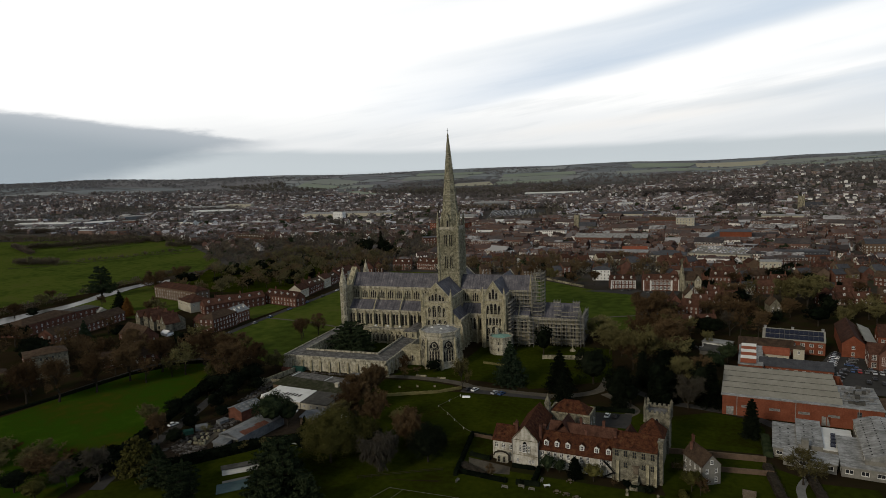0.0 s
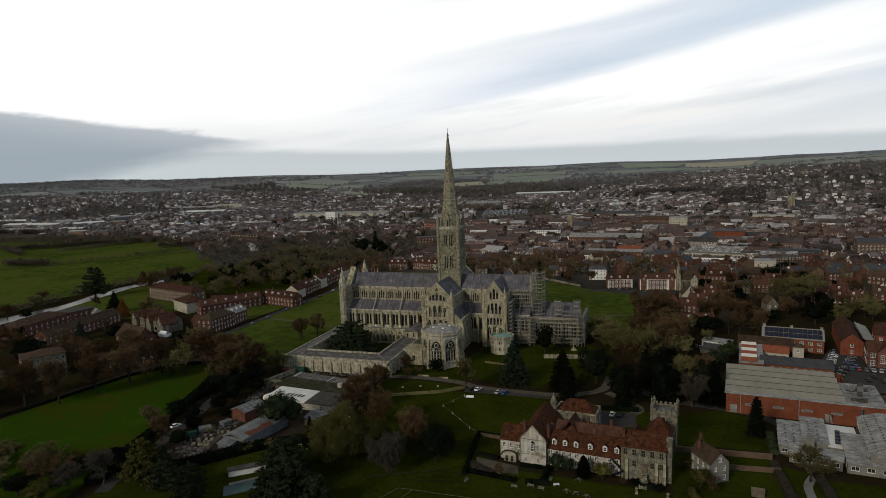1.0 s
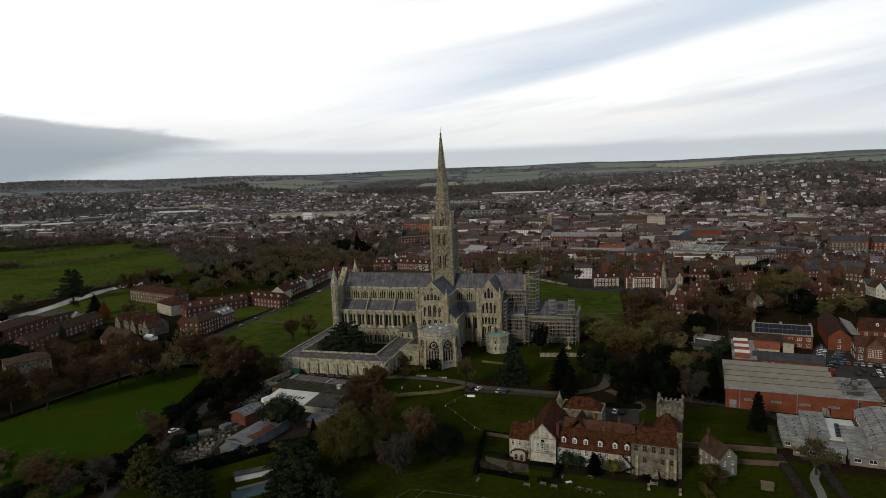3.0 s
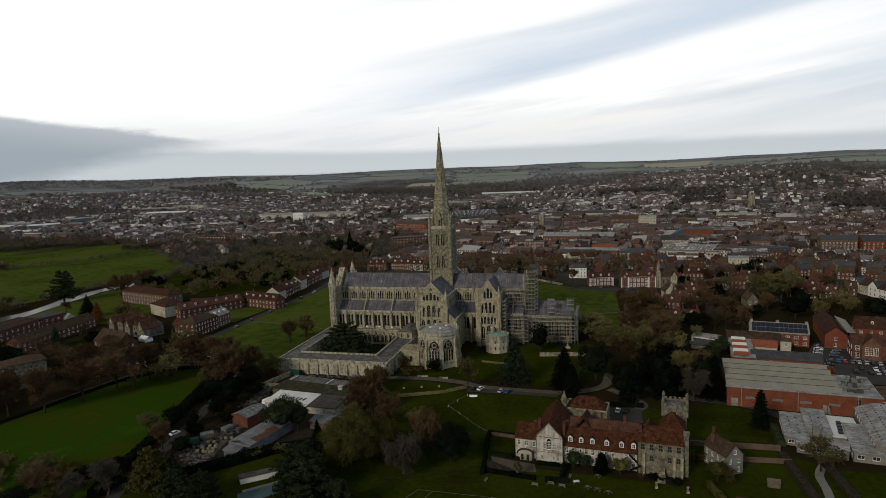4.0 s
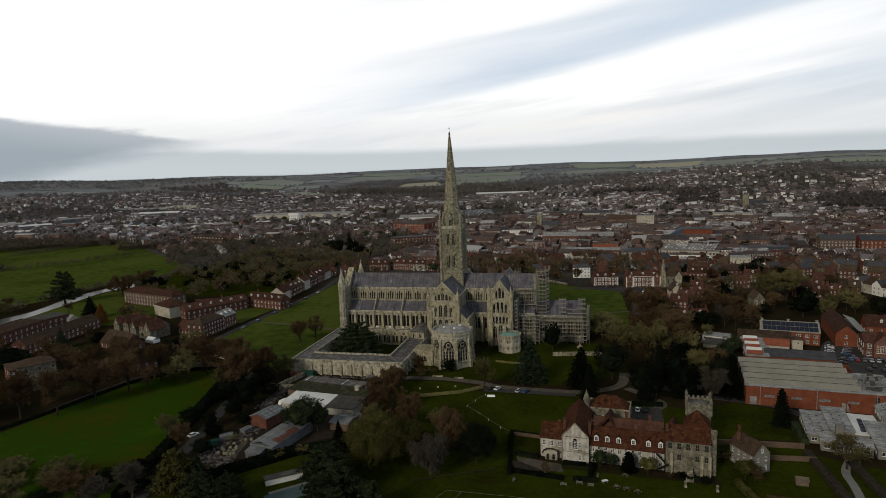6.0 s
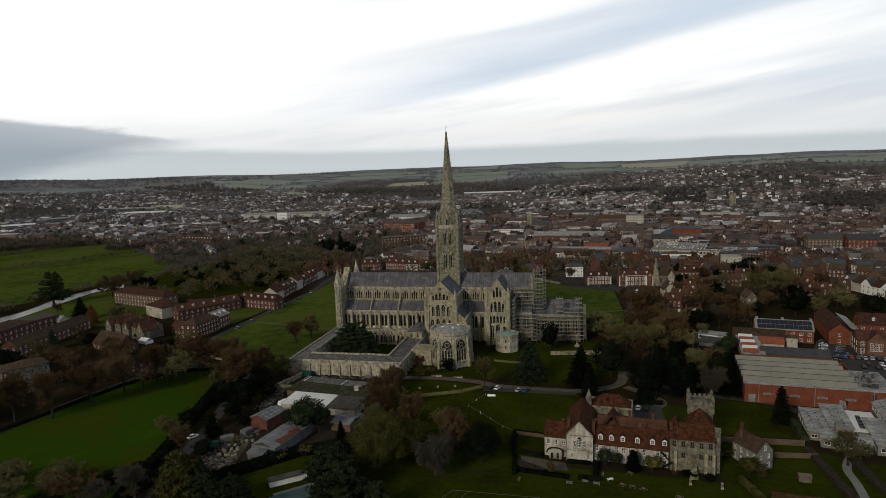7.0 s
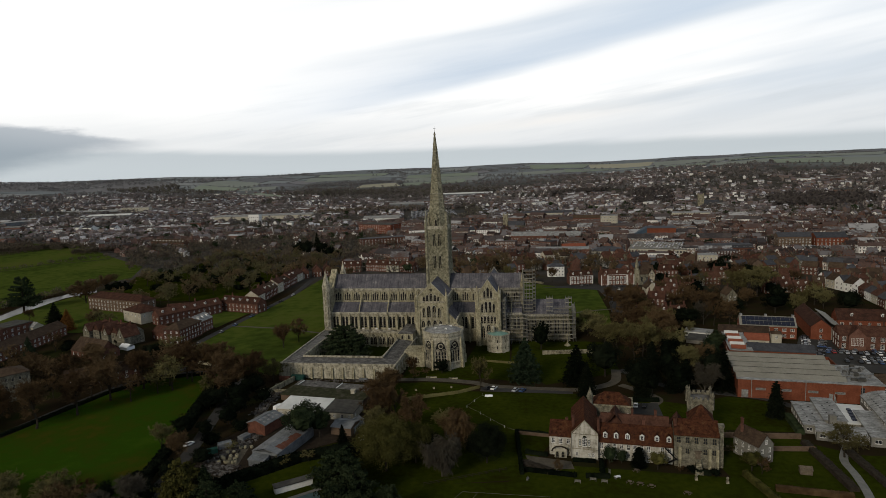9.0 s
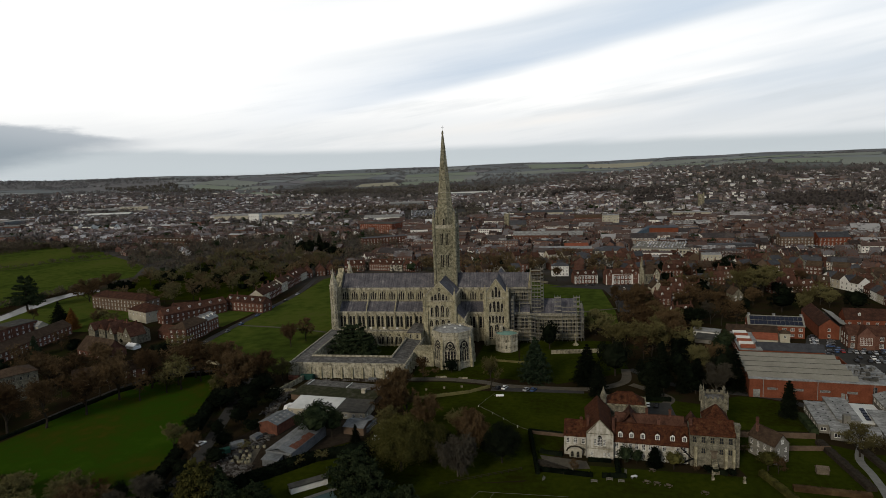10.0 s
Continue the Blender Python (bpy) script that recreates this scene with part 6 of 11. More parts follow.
for i in range(8):
    a, b = i / 8, (i + 1) / 8
    za, zb = (6 + 2.4 * math.sin(math.pi * t) for t in (a, b))
    s.add([(16.4 * a - .2, -.5, za), (16.4 * b - .2, -.5, zb), (16.4 * b - .2, 34.5, zb), (16.4 * a - .2, 34.5, za), (16.4 * a - .2, -.5, 5.7), (16.4 * b - .2, -.5, 5.7), (16.4 * b - .2, 34.5, 5.7), (16.4 * a - .2, 34.5, 5.7)],
          [(0, 1, 2, 3), (0, 4, 5, 1), (2, 6, 7, 3)])
hr = part("roof", s, FELT_PALE, hall, "pale curved ribbed roof")
s = Shape()
for i in range(5):
    for j in range(14):
        t = (i + 0.7) / 5.4
        s.m = place(16.4 * t - 0.2, 2 + 2.3 * j, 6.02 + 2.4 * math.sin(math.pi * t))
        s.box(-0.2, -0.2, 0, 0.2, 0.2, 0.12)
tagged(part("roof_vents", s, TYRE, hr), kind="stuff")

WIN2 = ((1.0, 1.6), (4.2, 1.6))
WIN3 = ((1.0, 1.6), (4.0, 1.6), (7.0, 1.4))
sol = house(173.5, 1.5, -9, "orange-brick school block with solar panels on its roof", "school", name="school_block", w=29, d=13, eave=7.2, ridge=11.2, wallm=BRICK_OR, roofm=METAL_ROOF, rows=WIN2, cols=7, ecols=2, ww=2.0)
for i in range(12):
    for j in range(2):
        s = Shape()
        s.box(0.04, 0.02, 0, 2.2, 3.2, 0.08)
        part("solar_panel", MESHES.setdefault("solarpanel", s.mesh("solar_panel", SOLAR)), None, sol, "dark blue solar panel", place(1.2 + 2.26 * i, 0.2 + 3.0 * j, 7.45 + 1.85 * j) @ pose(0, 0, 0, 31.6, 0, 0))
for u in (1, 14, 28):
    s = Shape()
    s.box(-.6, -.6, -.8, .6, .6, 1.0)
    s.box(-.75, -.75, 1.0, .75, .75, 1.2)
    part("roof_turret", s, FELT_PALE, sol, "pale roof ventilator", place(u, 6.5, 11.2))
sk = house(157.5, -40, -7, "school hall with rows of angled rooflights", "school", name="school_hall", w=10.5, d=33, eave=4.6, ridge=5.2, wallm=BRICK_OR, roofm=FELT_PALE, rows=((1.2, 1.4),), cols=3, ecols=8, ww=1.6, roof="mono")
for i in range(6):
    s = Shape()
    s.add([(0.5, 0, 0), (7.5, 0, 0), (7.5, 2.4, 1.5), (0.5, 2.4, 1.5), (0.5, 2.4, 0), (7.5, 2.4, 0)], [(0, 1, 2, 3), (3, 2, 5, 4), (0, 3, 4), (1, 5, 2)])
    part("rooflight", s, FELT_WHITE if i % 2 else ORANGE_TILE, sk, "sloping rooflight", place(0.3, 1.5 + 5.3 * i, 4.85 + 0.09 * i))
house(161, -3, -10, "low brick school range with clay tile roof", "school", name="school_range", w=26, d=9, eave=4.2, ridge=7.4, wallm=BRICK, roofm=TILE_BR, rows=((1.0, 1.6),), cols=8, ecols=2, ww=1.3)
house(171, -17, -10, "low school range with bright orange tiles", "school", name="school_range", w=12, d=8, eave=4.0, ridge=6.4, wallm=CREAM, roofm=ORANGE_TILE, rows=((1.0, 1.6),), cols=3, ecols=2, ww=1.3)
house(185.5, -14, -10, "square cream rendered stair block with hipped roof", "school", name="school_range", w=5, d=5, eave=6.2, ridge=7.6, wallm=CREAM, roofm=TILE_BR, rows=((3.4, 1.6),), cols=1, ecols=1, ww=1.2, roof="hip")
house(167, -37, -8, "low brick range with dark slate roof", "school", name="school_range", w=31, d=9.5, eave=3.8, ridge=6.4, wallm=BRICK_OR, roofm=SLATE, rows=((1.0, 1.5),), cols=9, ecols=2, ww=1.5)
gb = house(219.5, -4, 82, "long orange-brick school wing with grey metal roof", "school", name="school_wing", w=42, d=10, eave=7.6, ridge=11.6, wallm=BRICK_OR, roofm=TILE, rows=((1.0, 1.8), (4.4, 1.8)), cols=12, ecols=1, ww=1.4, panes=(2, 2))
block(gb, place(0.5, -5.2), 36, 5.0, 7.4, 9.6, CONCRETE, METAL_ROOF, ((1.0, 1.8),), 10, 1, 1.4, roof="mono", wname="side_aisle", rlabel="pale grey metal roof")
vc = house(216.5, -21.5, -8, "red-brick school house with tall white windows", "school", name="school_house", w=44, d=13, eave=8.0, ridge=11.6, wallm=BRICK, roofm=TILE, rows=((1.0, 2.4), (4.7, 2.4)), cols=10, ecols=3, ww=1.9, panes=(3, 3), chim=((8, 7), (22, 7), (36, 7)))
house(230, 14, -8, "red-brick school annexe with wide dormers", "school", name="school_house", w=46, d=13, eave=7.5, ridge=12.5, wallm=BRICK_OR, roofm=TILE, rows=WIN2, cols=10, ecols=2, ww=1.6, dorm=3)
house(199.5, -101, -10, "brown-brick classroom house with dark tile roof", "school", name="school_house", w=26, d=15, eave=7.6, ridge=11.5, wallm=BRICK_BR, roofm=TILE_BR, rows=((1.0, 1.9), (4.6, 1.9)), cols=7, ecols=3, ww=2.1, panes=(3, 2), roof="hip")
pc = house(143.5, 3, -22, "white portable cabin with grey flat roof", "cabin", name="portable_cabin", w=14.5, d=7, eave=3.1, ridge=3.5, wallm=WHITE, roofm=FELT_PALE, rows=((1.0, 1.1),), cols=5, ecols=1, ww=1.4, roof="mono", panes=(2, 1), frame=TIN)
house(141.5, -12, -22, "low garden shed with dark felt roof", "shed", name="garden_shed", w=9, d=10, eave=2.4, ridge=3.2, wallm=CONCRETE, roofm=FELT_DARK, rows=(), cols=0, ecols=0, roof="mono")

# ---------- close houses by the river ----------
house(-298.5, 68.5, -17, "long three-storey brick range with white windows", "college", name="college_range", w=62, d=13, eave=10, ridge=13.6, wallm=BRICK_BR, roofm=TILE, rows=WIN3, cols=17, ecols=3, ww=1.3, roof="hip")
house(-241, 32, -27, "cream rendered house with hipped tile roof", "house", w=24, d=17, eave=8.0, ridge=12, wallm=CREAM, roofm=TILE, rows=((4.8, 1.6),), cols=5, ecols=3, ww=1.2, roof="hip")
kg = house(-224, -18, -22, "gabled stone medieval house with tile roofs", "house", name="manor_house", w=34, d=11, eave=7.6, ridge=12, wallm=FLINT, roofm=TILE, rows=((1.0, 1.6), (4.4, 1.6)), cols=9, ecols=2, ww=1.3, chim=((8, 5), (20, 5), (30, 5)), frame=STONE_PALE)
for u, wd, ap in ((2, 7, 12.0), (11, 8, 13.0), (22, 8, 12.6)):
    block(kg, place(u, -3.5), 0.0001 + wd, 4.5, 7.6, 7.7, FLINT, TILE, ((1.2, 1.8), (4.4, 1.8)), 2, 1, 1.3, roof="none", wname="gable_front", frame=STONE_PALE)
    s = Shape()
    s.gable(-3.7, 6, -wd / 2 - .1, wd / 2 + .1, 7.6, ap, 0.15)
    s.add([(-3.5, -wd / 2, 7.6), (-3.5, wd / 2, 7.6), (-3.5, 0, ap - .25)], [(1, 0, 2)])
    part("gable_roof", s, TILE, kg, m=place(u + wd / 2, 0, 0, 90))
house(-159, -28, 88, "three-storey red-brick house with rows of white sashes", "house", w=24, d=12, eave=9.4, ridge=12.8, wallm=BRICK, roofm=TILE_BR, rows=WIN3, cols=8, ecols=3, ww=1.25, roof="hip", panes=(2, 3))
house(-160, -3, 88, "red-brick house with pale dormered roof", "house", w=15, d=11, eave=8.2, ridge=11.4, wallm=BRICK, roofm=FELT_PALE, rows=((1.0, 1.8), (4.4, 1.8)), cols=5, ecols=2, ww=1.25, dorm=3)
house(-186, -16, -22, "low brick wing with clay tile roof", "house", w=18, d=9, eave=5.4, ridge=8.6, wallm=BRICK, roofm=TILE, rows=WIN2[:1], cols=5, ecols=2, ww=1.2)
house(-203, 17, 58, "long brick range with dormers and tile roof", "house", w=48, d=10, eave=7.4, ridge=11.2, wallm=BRICK, roofm=TILE, rows=WIN2, cols=12, ecols=2, ww=1.15, dorm=6, chim=((10, 5), (30, 5)))
house(-182, 64, -16, "brick courtyard range with dormers", "house", w=36, d=10, eave=7.4, ridge=11.2, wallm=BRICK, roofm=TILE, rows=WIN2, cols=10, ecols=2, ww=1.15, dorm=5, chim=((8, 5),))
house(-212, 40, 20, "low brick back range with brown tiles", "house", w=26, d=9, eave=6, ridge=9.5, wallm=BRICK, roofm=TILE, rows=WIN2[:1], cols=6, ecols=2, ww=1.1)
for i, (yy, w, e, r, rf) in enumerate(((84, 14, 7.5, 11.5, TILE), (99, 12, 8, 12, TILE), (112, 16, 7, 11, TILE_BR), (130, 13, 8.5, 12, TILE), (145, 15, 7, 10.5, TILE_BR), (162, 18, 8, 12, TILE), (182, 16, 7.4, 11, TILE))):
    house(-161 - i * 1.2, yy, 92, "brick close house with tile roof and white windows", "house", "houses along the close road", w=w - 0.6, d=11, eave=e, ridge=r, wallm=BRICK if i % 3 else CREAM, roofm=rf, rows=WIN2, cols=max(3, int(w / 3)), ecols=2, ww=1.15, dorm=i % 3, chim=((1, 5.5), (w - 1.6, 5.5)))
house(-248, -73, 96, "long brick house with white windows and brown tile roof", "house", w=66, d=11, eave=6.2, ridge=9.8, wallm=BRICK, roofm=TILE_BR, rows=((0.9, 1.5), (3.7, 1.5)), cols=16, ecols=2, ww=1.7, panes=(3, 2))
house(-284, -66, 96, "brick house block with hipped roofs", "house", w=46, d=18, eave=8.0, ridge=11.0, wallm=BRICK, roofm=TILE_BR, rows=WIN2, cols=10, ecols=3, ww=1.4, roof="hip")
house(-292, -30, 80, "brick block with dark flat roof", "house", w=30, d=16, eave=7.4, ridge=8, wallm=BRICK, roofm=FELT_DARK, rows=WIN2, cols=7, ecols=3, ww=1.4, roof="flat")
house(-292, -2, -20, "small cream house with pale roof", "house", w=10, d=7, eave=4.5, ridge=7, wallm=CREAM, roofm=FELT_PALE, rows=((1, 1.4),), cols=3, ecols=2, ww=1.2)
house(-214, -53, -20, "low hall with steep mossy tile roof", "hall", name="old_hall", w=27, d=13, eave=4.0, ridge=10.2, wallm=BRICK, roofm=TILE_BR, rows=((1.0, 1.6),), cols=6, ecols=2, ww=1.3)
HIGH3 = ((1.4, 2.2), (5.6, 2.2), (9.7, 1.8))
oh = house(-191, -132, 58, "three-storey stone house with brick end wing", "house", w=17, d=13.6, eave=13.0, ridge=15.4, wallm=FLINT, roofm=TILE_BR, rows=HIGH3, cols=6, ecols=3, ww=1.2, roof="hip", panes=(2, 3), frame=STONE_PALE)
block(oh, place(-2.8, 0.4), 2.8, 12.8, 12.4, 13.4, BRICK, TILE_BR, HIGH3, 1, 3, 1.1, roof="mono", wname="wing_wall")
house(-194.6, -167, 58, "brick house beside the stone house", "house", w=20, d=12, eave=10, ridge=13, wallm=BRICK, roofm=TILE_BR, rows=WIN3, cols=6, ecols=3, ww=1.2, roof="hip")
house(-172, -108, 40, "low brick outbuilding with white windows", "house", w=34, d=9, eave=5, ridge=8.4, wallm=BRICK, roofm=TILE_BR, rows=((0.9, 1.4), (3.2, 1.2)), cols=8, ecols=2, ww=1.2)
mq = thing("marquee", place(-193, -39, 0, -20) @ Matrix.Scale(0.72, 4), "white canvas marquee on the grass", "tent")
s = Shape()
s.box(0, 0, 0, 11, 7, 2.6)
part("wall", s, CANVAS, mq)
s = Shape()
s.gable(0, 11, 0, 7, 2.6, 4.8, 0.2, 0.06)
part("roof", s, CANVAS, mq)

# ---------- works yard ----------
yd = thing("tin_shed", place(-40.6, -173.2, 0, 80), "long corrugated tin shed with rusty patches", "shed")
s = Shape()
s.box(0, -10.4, 0, 25, 0, 4.0)
part("wall", s, TIN, yd, "blue-grey corrugated wall")
s = Shape()
s.gable(0, 25, -10.4, 0, 4.0, 5.4, 0.25, 0.12)
s.seams(25, 34, (-10.6, 3.97), (-5.2, 5.42), 0.05, 0.12)
s.seams(25, 34, (0.2, 3.97), (-5.2, 5.42), 0.05, 0.12)
yr = part("roof", s, TIN, yd, "grey corrugated roof")
for i in range(5):
    s = Shape()
    s.add([(0, 0, 0), (2.6, 0, 0), (2.6, 3.0 - .4 * (i % 3), 0.8 - .107 * (i % 3)), (0, 3.0 - .4 * (i % 3), 0.8 - .107 * (i % 3))], [(0, 1, 2, 3)])
    part("rust_sheet", s, RUST, yr, "rusty roof sheet", place(3.4 + 2.65 * i, -10.5, 4.07))
# thin black panel on the closed wall stands for shade inside the bay
s = Shape()
s.box(0.4, 0.0, 0, 4.4, 0.06, 3.1)
part("open_bay", s, TYRE, yd, "black panel painted as the shade of an open bay", place(0, 0, 0, -90) @ place(5.4, -0.1, 0))
house(-40.3, -177.2, -8, "small blue-grey tin lean-to", "shed", name="tin_lean_to", w=6.3, d=3.8, eave=2.7, ridge=3.4, wallm=TIN, roofm=TIN, rows=(), cols=0, ecols=0, roof="mono")
brn = house(-45.6, -152.2, 75, "red corrugated barn with patched grey roof", "barn", name="barn", w=11.5, d=8.7, eave=4.6, ridge=6.0, wallm=RUST, roofm=TIN, rows=(), cols=0, ecols=0)
for i in range(8):
    s = Shape()
    s.add([(0, 0, 0), (1.4, 0, 0), (1.4, 1.3, 0.42), (0, 1.3, 0.42)], [(0, 1, 2, 3)])
    part("roof_patch", s, FELT_PALE, brn, "pale roof sheet", place(0.9 + (i % 4) * 2.6, 0.5 + (i // 4) * 1.9, 4.9 + (i // 4) * 0.61))
wr = house(-49.6, -131.3, -6, "low workshop with white sheet roof", "workshop", name="workshop", w=21, d=12, eave=3.4, ridge=4.4, wallm=CREAM, roofm=FELT_WHITE, rows=((1.1, 1.1),), cols=6, ecols=2, ww=1.1, roof="mono")
for i in range(5):
    s = Shape()
    s.box(0, 0, 0, 0.9, 2.6, 0.12)
    part("rooflight", s, FELT_DARK, wr, "dark rooflight", place(9 + 1.9 * i, 4, 3.95))
house(-28.4, -133.4, -4, "low workshop with dark felt roof", "workshop", name="workshop", w=13.5, d=12, eave=3.3, ridge=4.2, wallm=CREAM, roofm=FELT_DARK, rows=((1.1, 1.1),), cols=4, ecols=2, ww=1.1, roof="mono", doors=(2,))
house(-54.2, -102.4, -9, "long flat grey workshop roof", "workshop", name="workshop", w=39, d=7.2, eave=3.0, ridge=3.2, wallm=BRICK_BR, roofm=LEAD_PALE, rows=(), cols=0, ecols=0, roof="mono")
house(-55.8, -113.6, -9, "long mossy felt-roofed workshop", "workshop", name="workshop", w=41, d=10.6, eave=2.9, ridge=3.4, wallm=BRICK_BR, roofm=MOSS_FELT, rows=(), cols=0, ecols=0, roof="mono")
house(-19.6, -148.4, -8, "brick workshop with corrugated tin roof", "workshop", name="workshop", w=8.6, d=8.5, eave=3.4, ridge=4.4, wallm=BRICK_BR, roofm=TIN, rows=(), cols=0, ecols=0)
house(-10.5, -147, 80, "small lean-to glasshouse with tin roof", "glasshouse", name="glasshouse", w=9, d=5, eave=2.4, ridge=3.8, wallm=TIN, roofm=TIN, rows=((0.8, 1.2),), cols=5, ecols=2, ww=1.2)
house(-22.0, -195.4, 39, "long white cricket screen hut", "hut", name="pavilion_hut", w=12.5, d=2.4, eave=2.4, ridge=2.6, wallm=WHITE, roofm=FELT_DARK, rows=(), cols=0, ecols=0, roof="mono")
pl = sheet("swimming_pool", [(-19.4, -201.6), (-9.2, -192.2), (-5, -197.5), (-15.5, -207)], 0.25, POOLW, "covered pale blue swimming pool", "pool", kind="")
ribbon("pool_edge", [(-18.6, -199.8), (-8.6, -190.4)], 1.6, 0.3, PAVING, "pale paving at the pool", "path")
# pale upstands and a lantern on the long workshop roofs
for x, y, z in ((-51.5, -99.5, 3.25), (-31.5, -102.5, 3.25)):
    s = Shape()
    s.box(-.15, -3.2, 0, .15, 3.2, .35)
    solo("roof_upstand", s, FELT_WHITE, "pale upstand across the workshop roof", "roof upstand", m=place(x, y, z, -8))
s = Shape()
s.box(-.9, -.9, -.5, .9, .9, 1.6, .05)
s.box(-1.1, -1.1, 1.6, 1.1, 1.1, 1.8)
solo("roof_lantern", s, CREAM, "small cream lantern on the mossy workshop roof", "lantern", m=place(-22, -111.5, 3.2))

# ---------- old houses between the close gate and the school ----------
GATE_SPOTS = []


def gate_house(x, y, rz, w, d, e, r, wallm, roofm, label, group="old houses by the close gate", gable=False, **kw):
    """One house; with gable=True its gable end faces the front."""
    a = math.radians(rz)
    GATE_SPOTS.append((x + math.cos(a) * w / 2 - math.sin(a) * d / 2, y + math.sin(a) * w / 2 + math.cos(a) * d / 2, max(w, d) * .5 + 3))
    ob = thing("house", place(x, y, 0, rz), label, "house", group)
    o = dict(rows=((0.9, 1.4), (3.3, 1.3)) if e < 7 else ((1.0, 1.8), (4.3, 1.7)), cols=max(2, int(w / 3.0)), ecols=2, ww=1.15, back=False, chim=((0.8, d / 2), (w - .9, d / 2)))
    o.update(kw)
    if gable:
        o["cols"], o["ecols"], o["chim"] = o["ecols"], o["cols"], ((d * .7, w / 2),)
        block(ob, place(w, 0, 0, 90), d, w, e, r, wallm, roofm, **o)
    else:
        block(ob, I4, w, d, e, r, wallm, roofm, **o)
    return ob


def front_gable(ob, u, w, eave, apex, proud, wallm, roofm, win=True):
    """A gabled bay that stands forward of the front."""
    s = Shape()
    holes = [rect(w / 2 - .6, eave - .4, w / 2 + .6, eave + 1.1)] if win else []
    s.panel([(0, 0), (w, 0), (w, eave), (w / 2, apex - .1), (0, eave)], holes, .15)
    s.m = place(w, 0, 0, 90)
    s.panel(rect(0, 0, proud, eave), [], .15)
    s.m = place(0, proud, 0, 270)
    s.panel(rect(0, 0, proud, eave), [], .15)
    bay = part("front_bay", s, wallm, ob, m=place(u, -proud, 0))
    if win:
        part("window", sash_mesh(1.2, 1.5, 2, 2), None, bay, m=place(w / 2, 0, eave - .4))
    s = Shape()
    s.gable(-.2, proud + 5, -w / 2, w / 2, eave, apex, .25)
    part("bay_roof", s, roofm, ob, m=place(u + w / 2, -proud, 0, 90))
    return bay


def quoins(ob, w, h, us):
    for u in us:
        s = Shape()
        for k in range(int(h / .5)):
            s.box(u - (.45 if k % 2 else .3), -.05, k * .5, u + (.45 if k % 2 else .3), .02, k * .5 + .46)
        part("quoin", s, WHITE, ob, "white stone quoins")
    s = Shape()
    s.box(-.2, -.3, h - .35, w + .2, .02, h)
    part("cornice", s, WHITE, ob, "white painted cornice")


g1 = gate_house(82.6, 161.4, 14, 20, 10, 7.2, 10.8, BRICK, TILE, "red-brick georgian house with white sashes and dormers", cols=7, ecols=0, dorm=3, ww=1.25, surround=True)
quoins(g1, 20, 7.2, (.4, 19.6))
g2 = gate_house(108, 158, 8.4, 27.3, 11, 8.8, 12.6, BRICK, TILE, "red-brick mansion with white stone quoins and tall sashes", cols=9, ecols=0, dorm=3, ww=1.35, surround=True, rows=((1.0, 2.2), (4.9, 2.2)))
quoins(g2, 27.3, 8.8, (.4, 6.0, 21.3, 26.9))
for u in (0, 21.6):
    b = front_gable(g2, u, 5.7, 8.8, 12.4, .5, BRICK, TILE)
    for zz in (1.0, 4.9):
        for du in (1.6, 4.1):
            part("window", sash_mesh(1.5, 2.2, 2, 3), None, b, m=place(du, -.02, zz))
    for uu in (.3, 5.4):
        s = Shape()
        s.box(uu - .35, -.08, 0, uu + .35, .02, 8.8)
        part("corner_strip", s, WHITE, b, "white corner stones")
GATE_SPOTS.append((145, 168, 12))
sc = thing("chapel", place(139, 161, 0, 8), "flint and stone chapel with slender spirelet", "chapel")
block(sc, I4, 13, 16, 9, 14.5, FLINT, TILE_BR, ((2.2, 4.4),), 3, 4, 1.5, panes=(2, 1), frame=STONE_PALE)
front_gable(sc, 7.5, 5, 9, 13, .6, STONE_PALE, TILE_BR)
s = Shape()
s.box(-1.7, -1.7, 0, 1.7, 1.7, 13.5)
s.ngon(0, 0, 13.5, 16.5, 1.5, 1.4, 8)
s.cone(0, 0, 16.5, 23.5, 1.5, 8)
part("bell_turret", s, STONE_DARK, sc, "slender stone spirelet", place(-1.9, .6, 0))
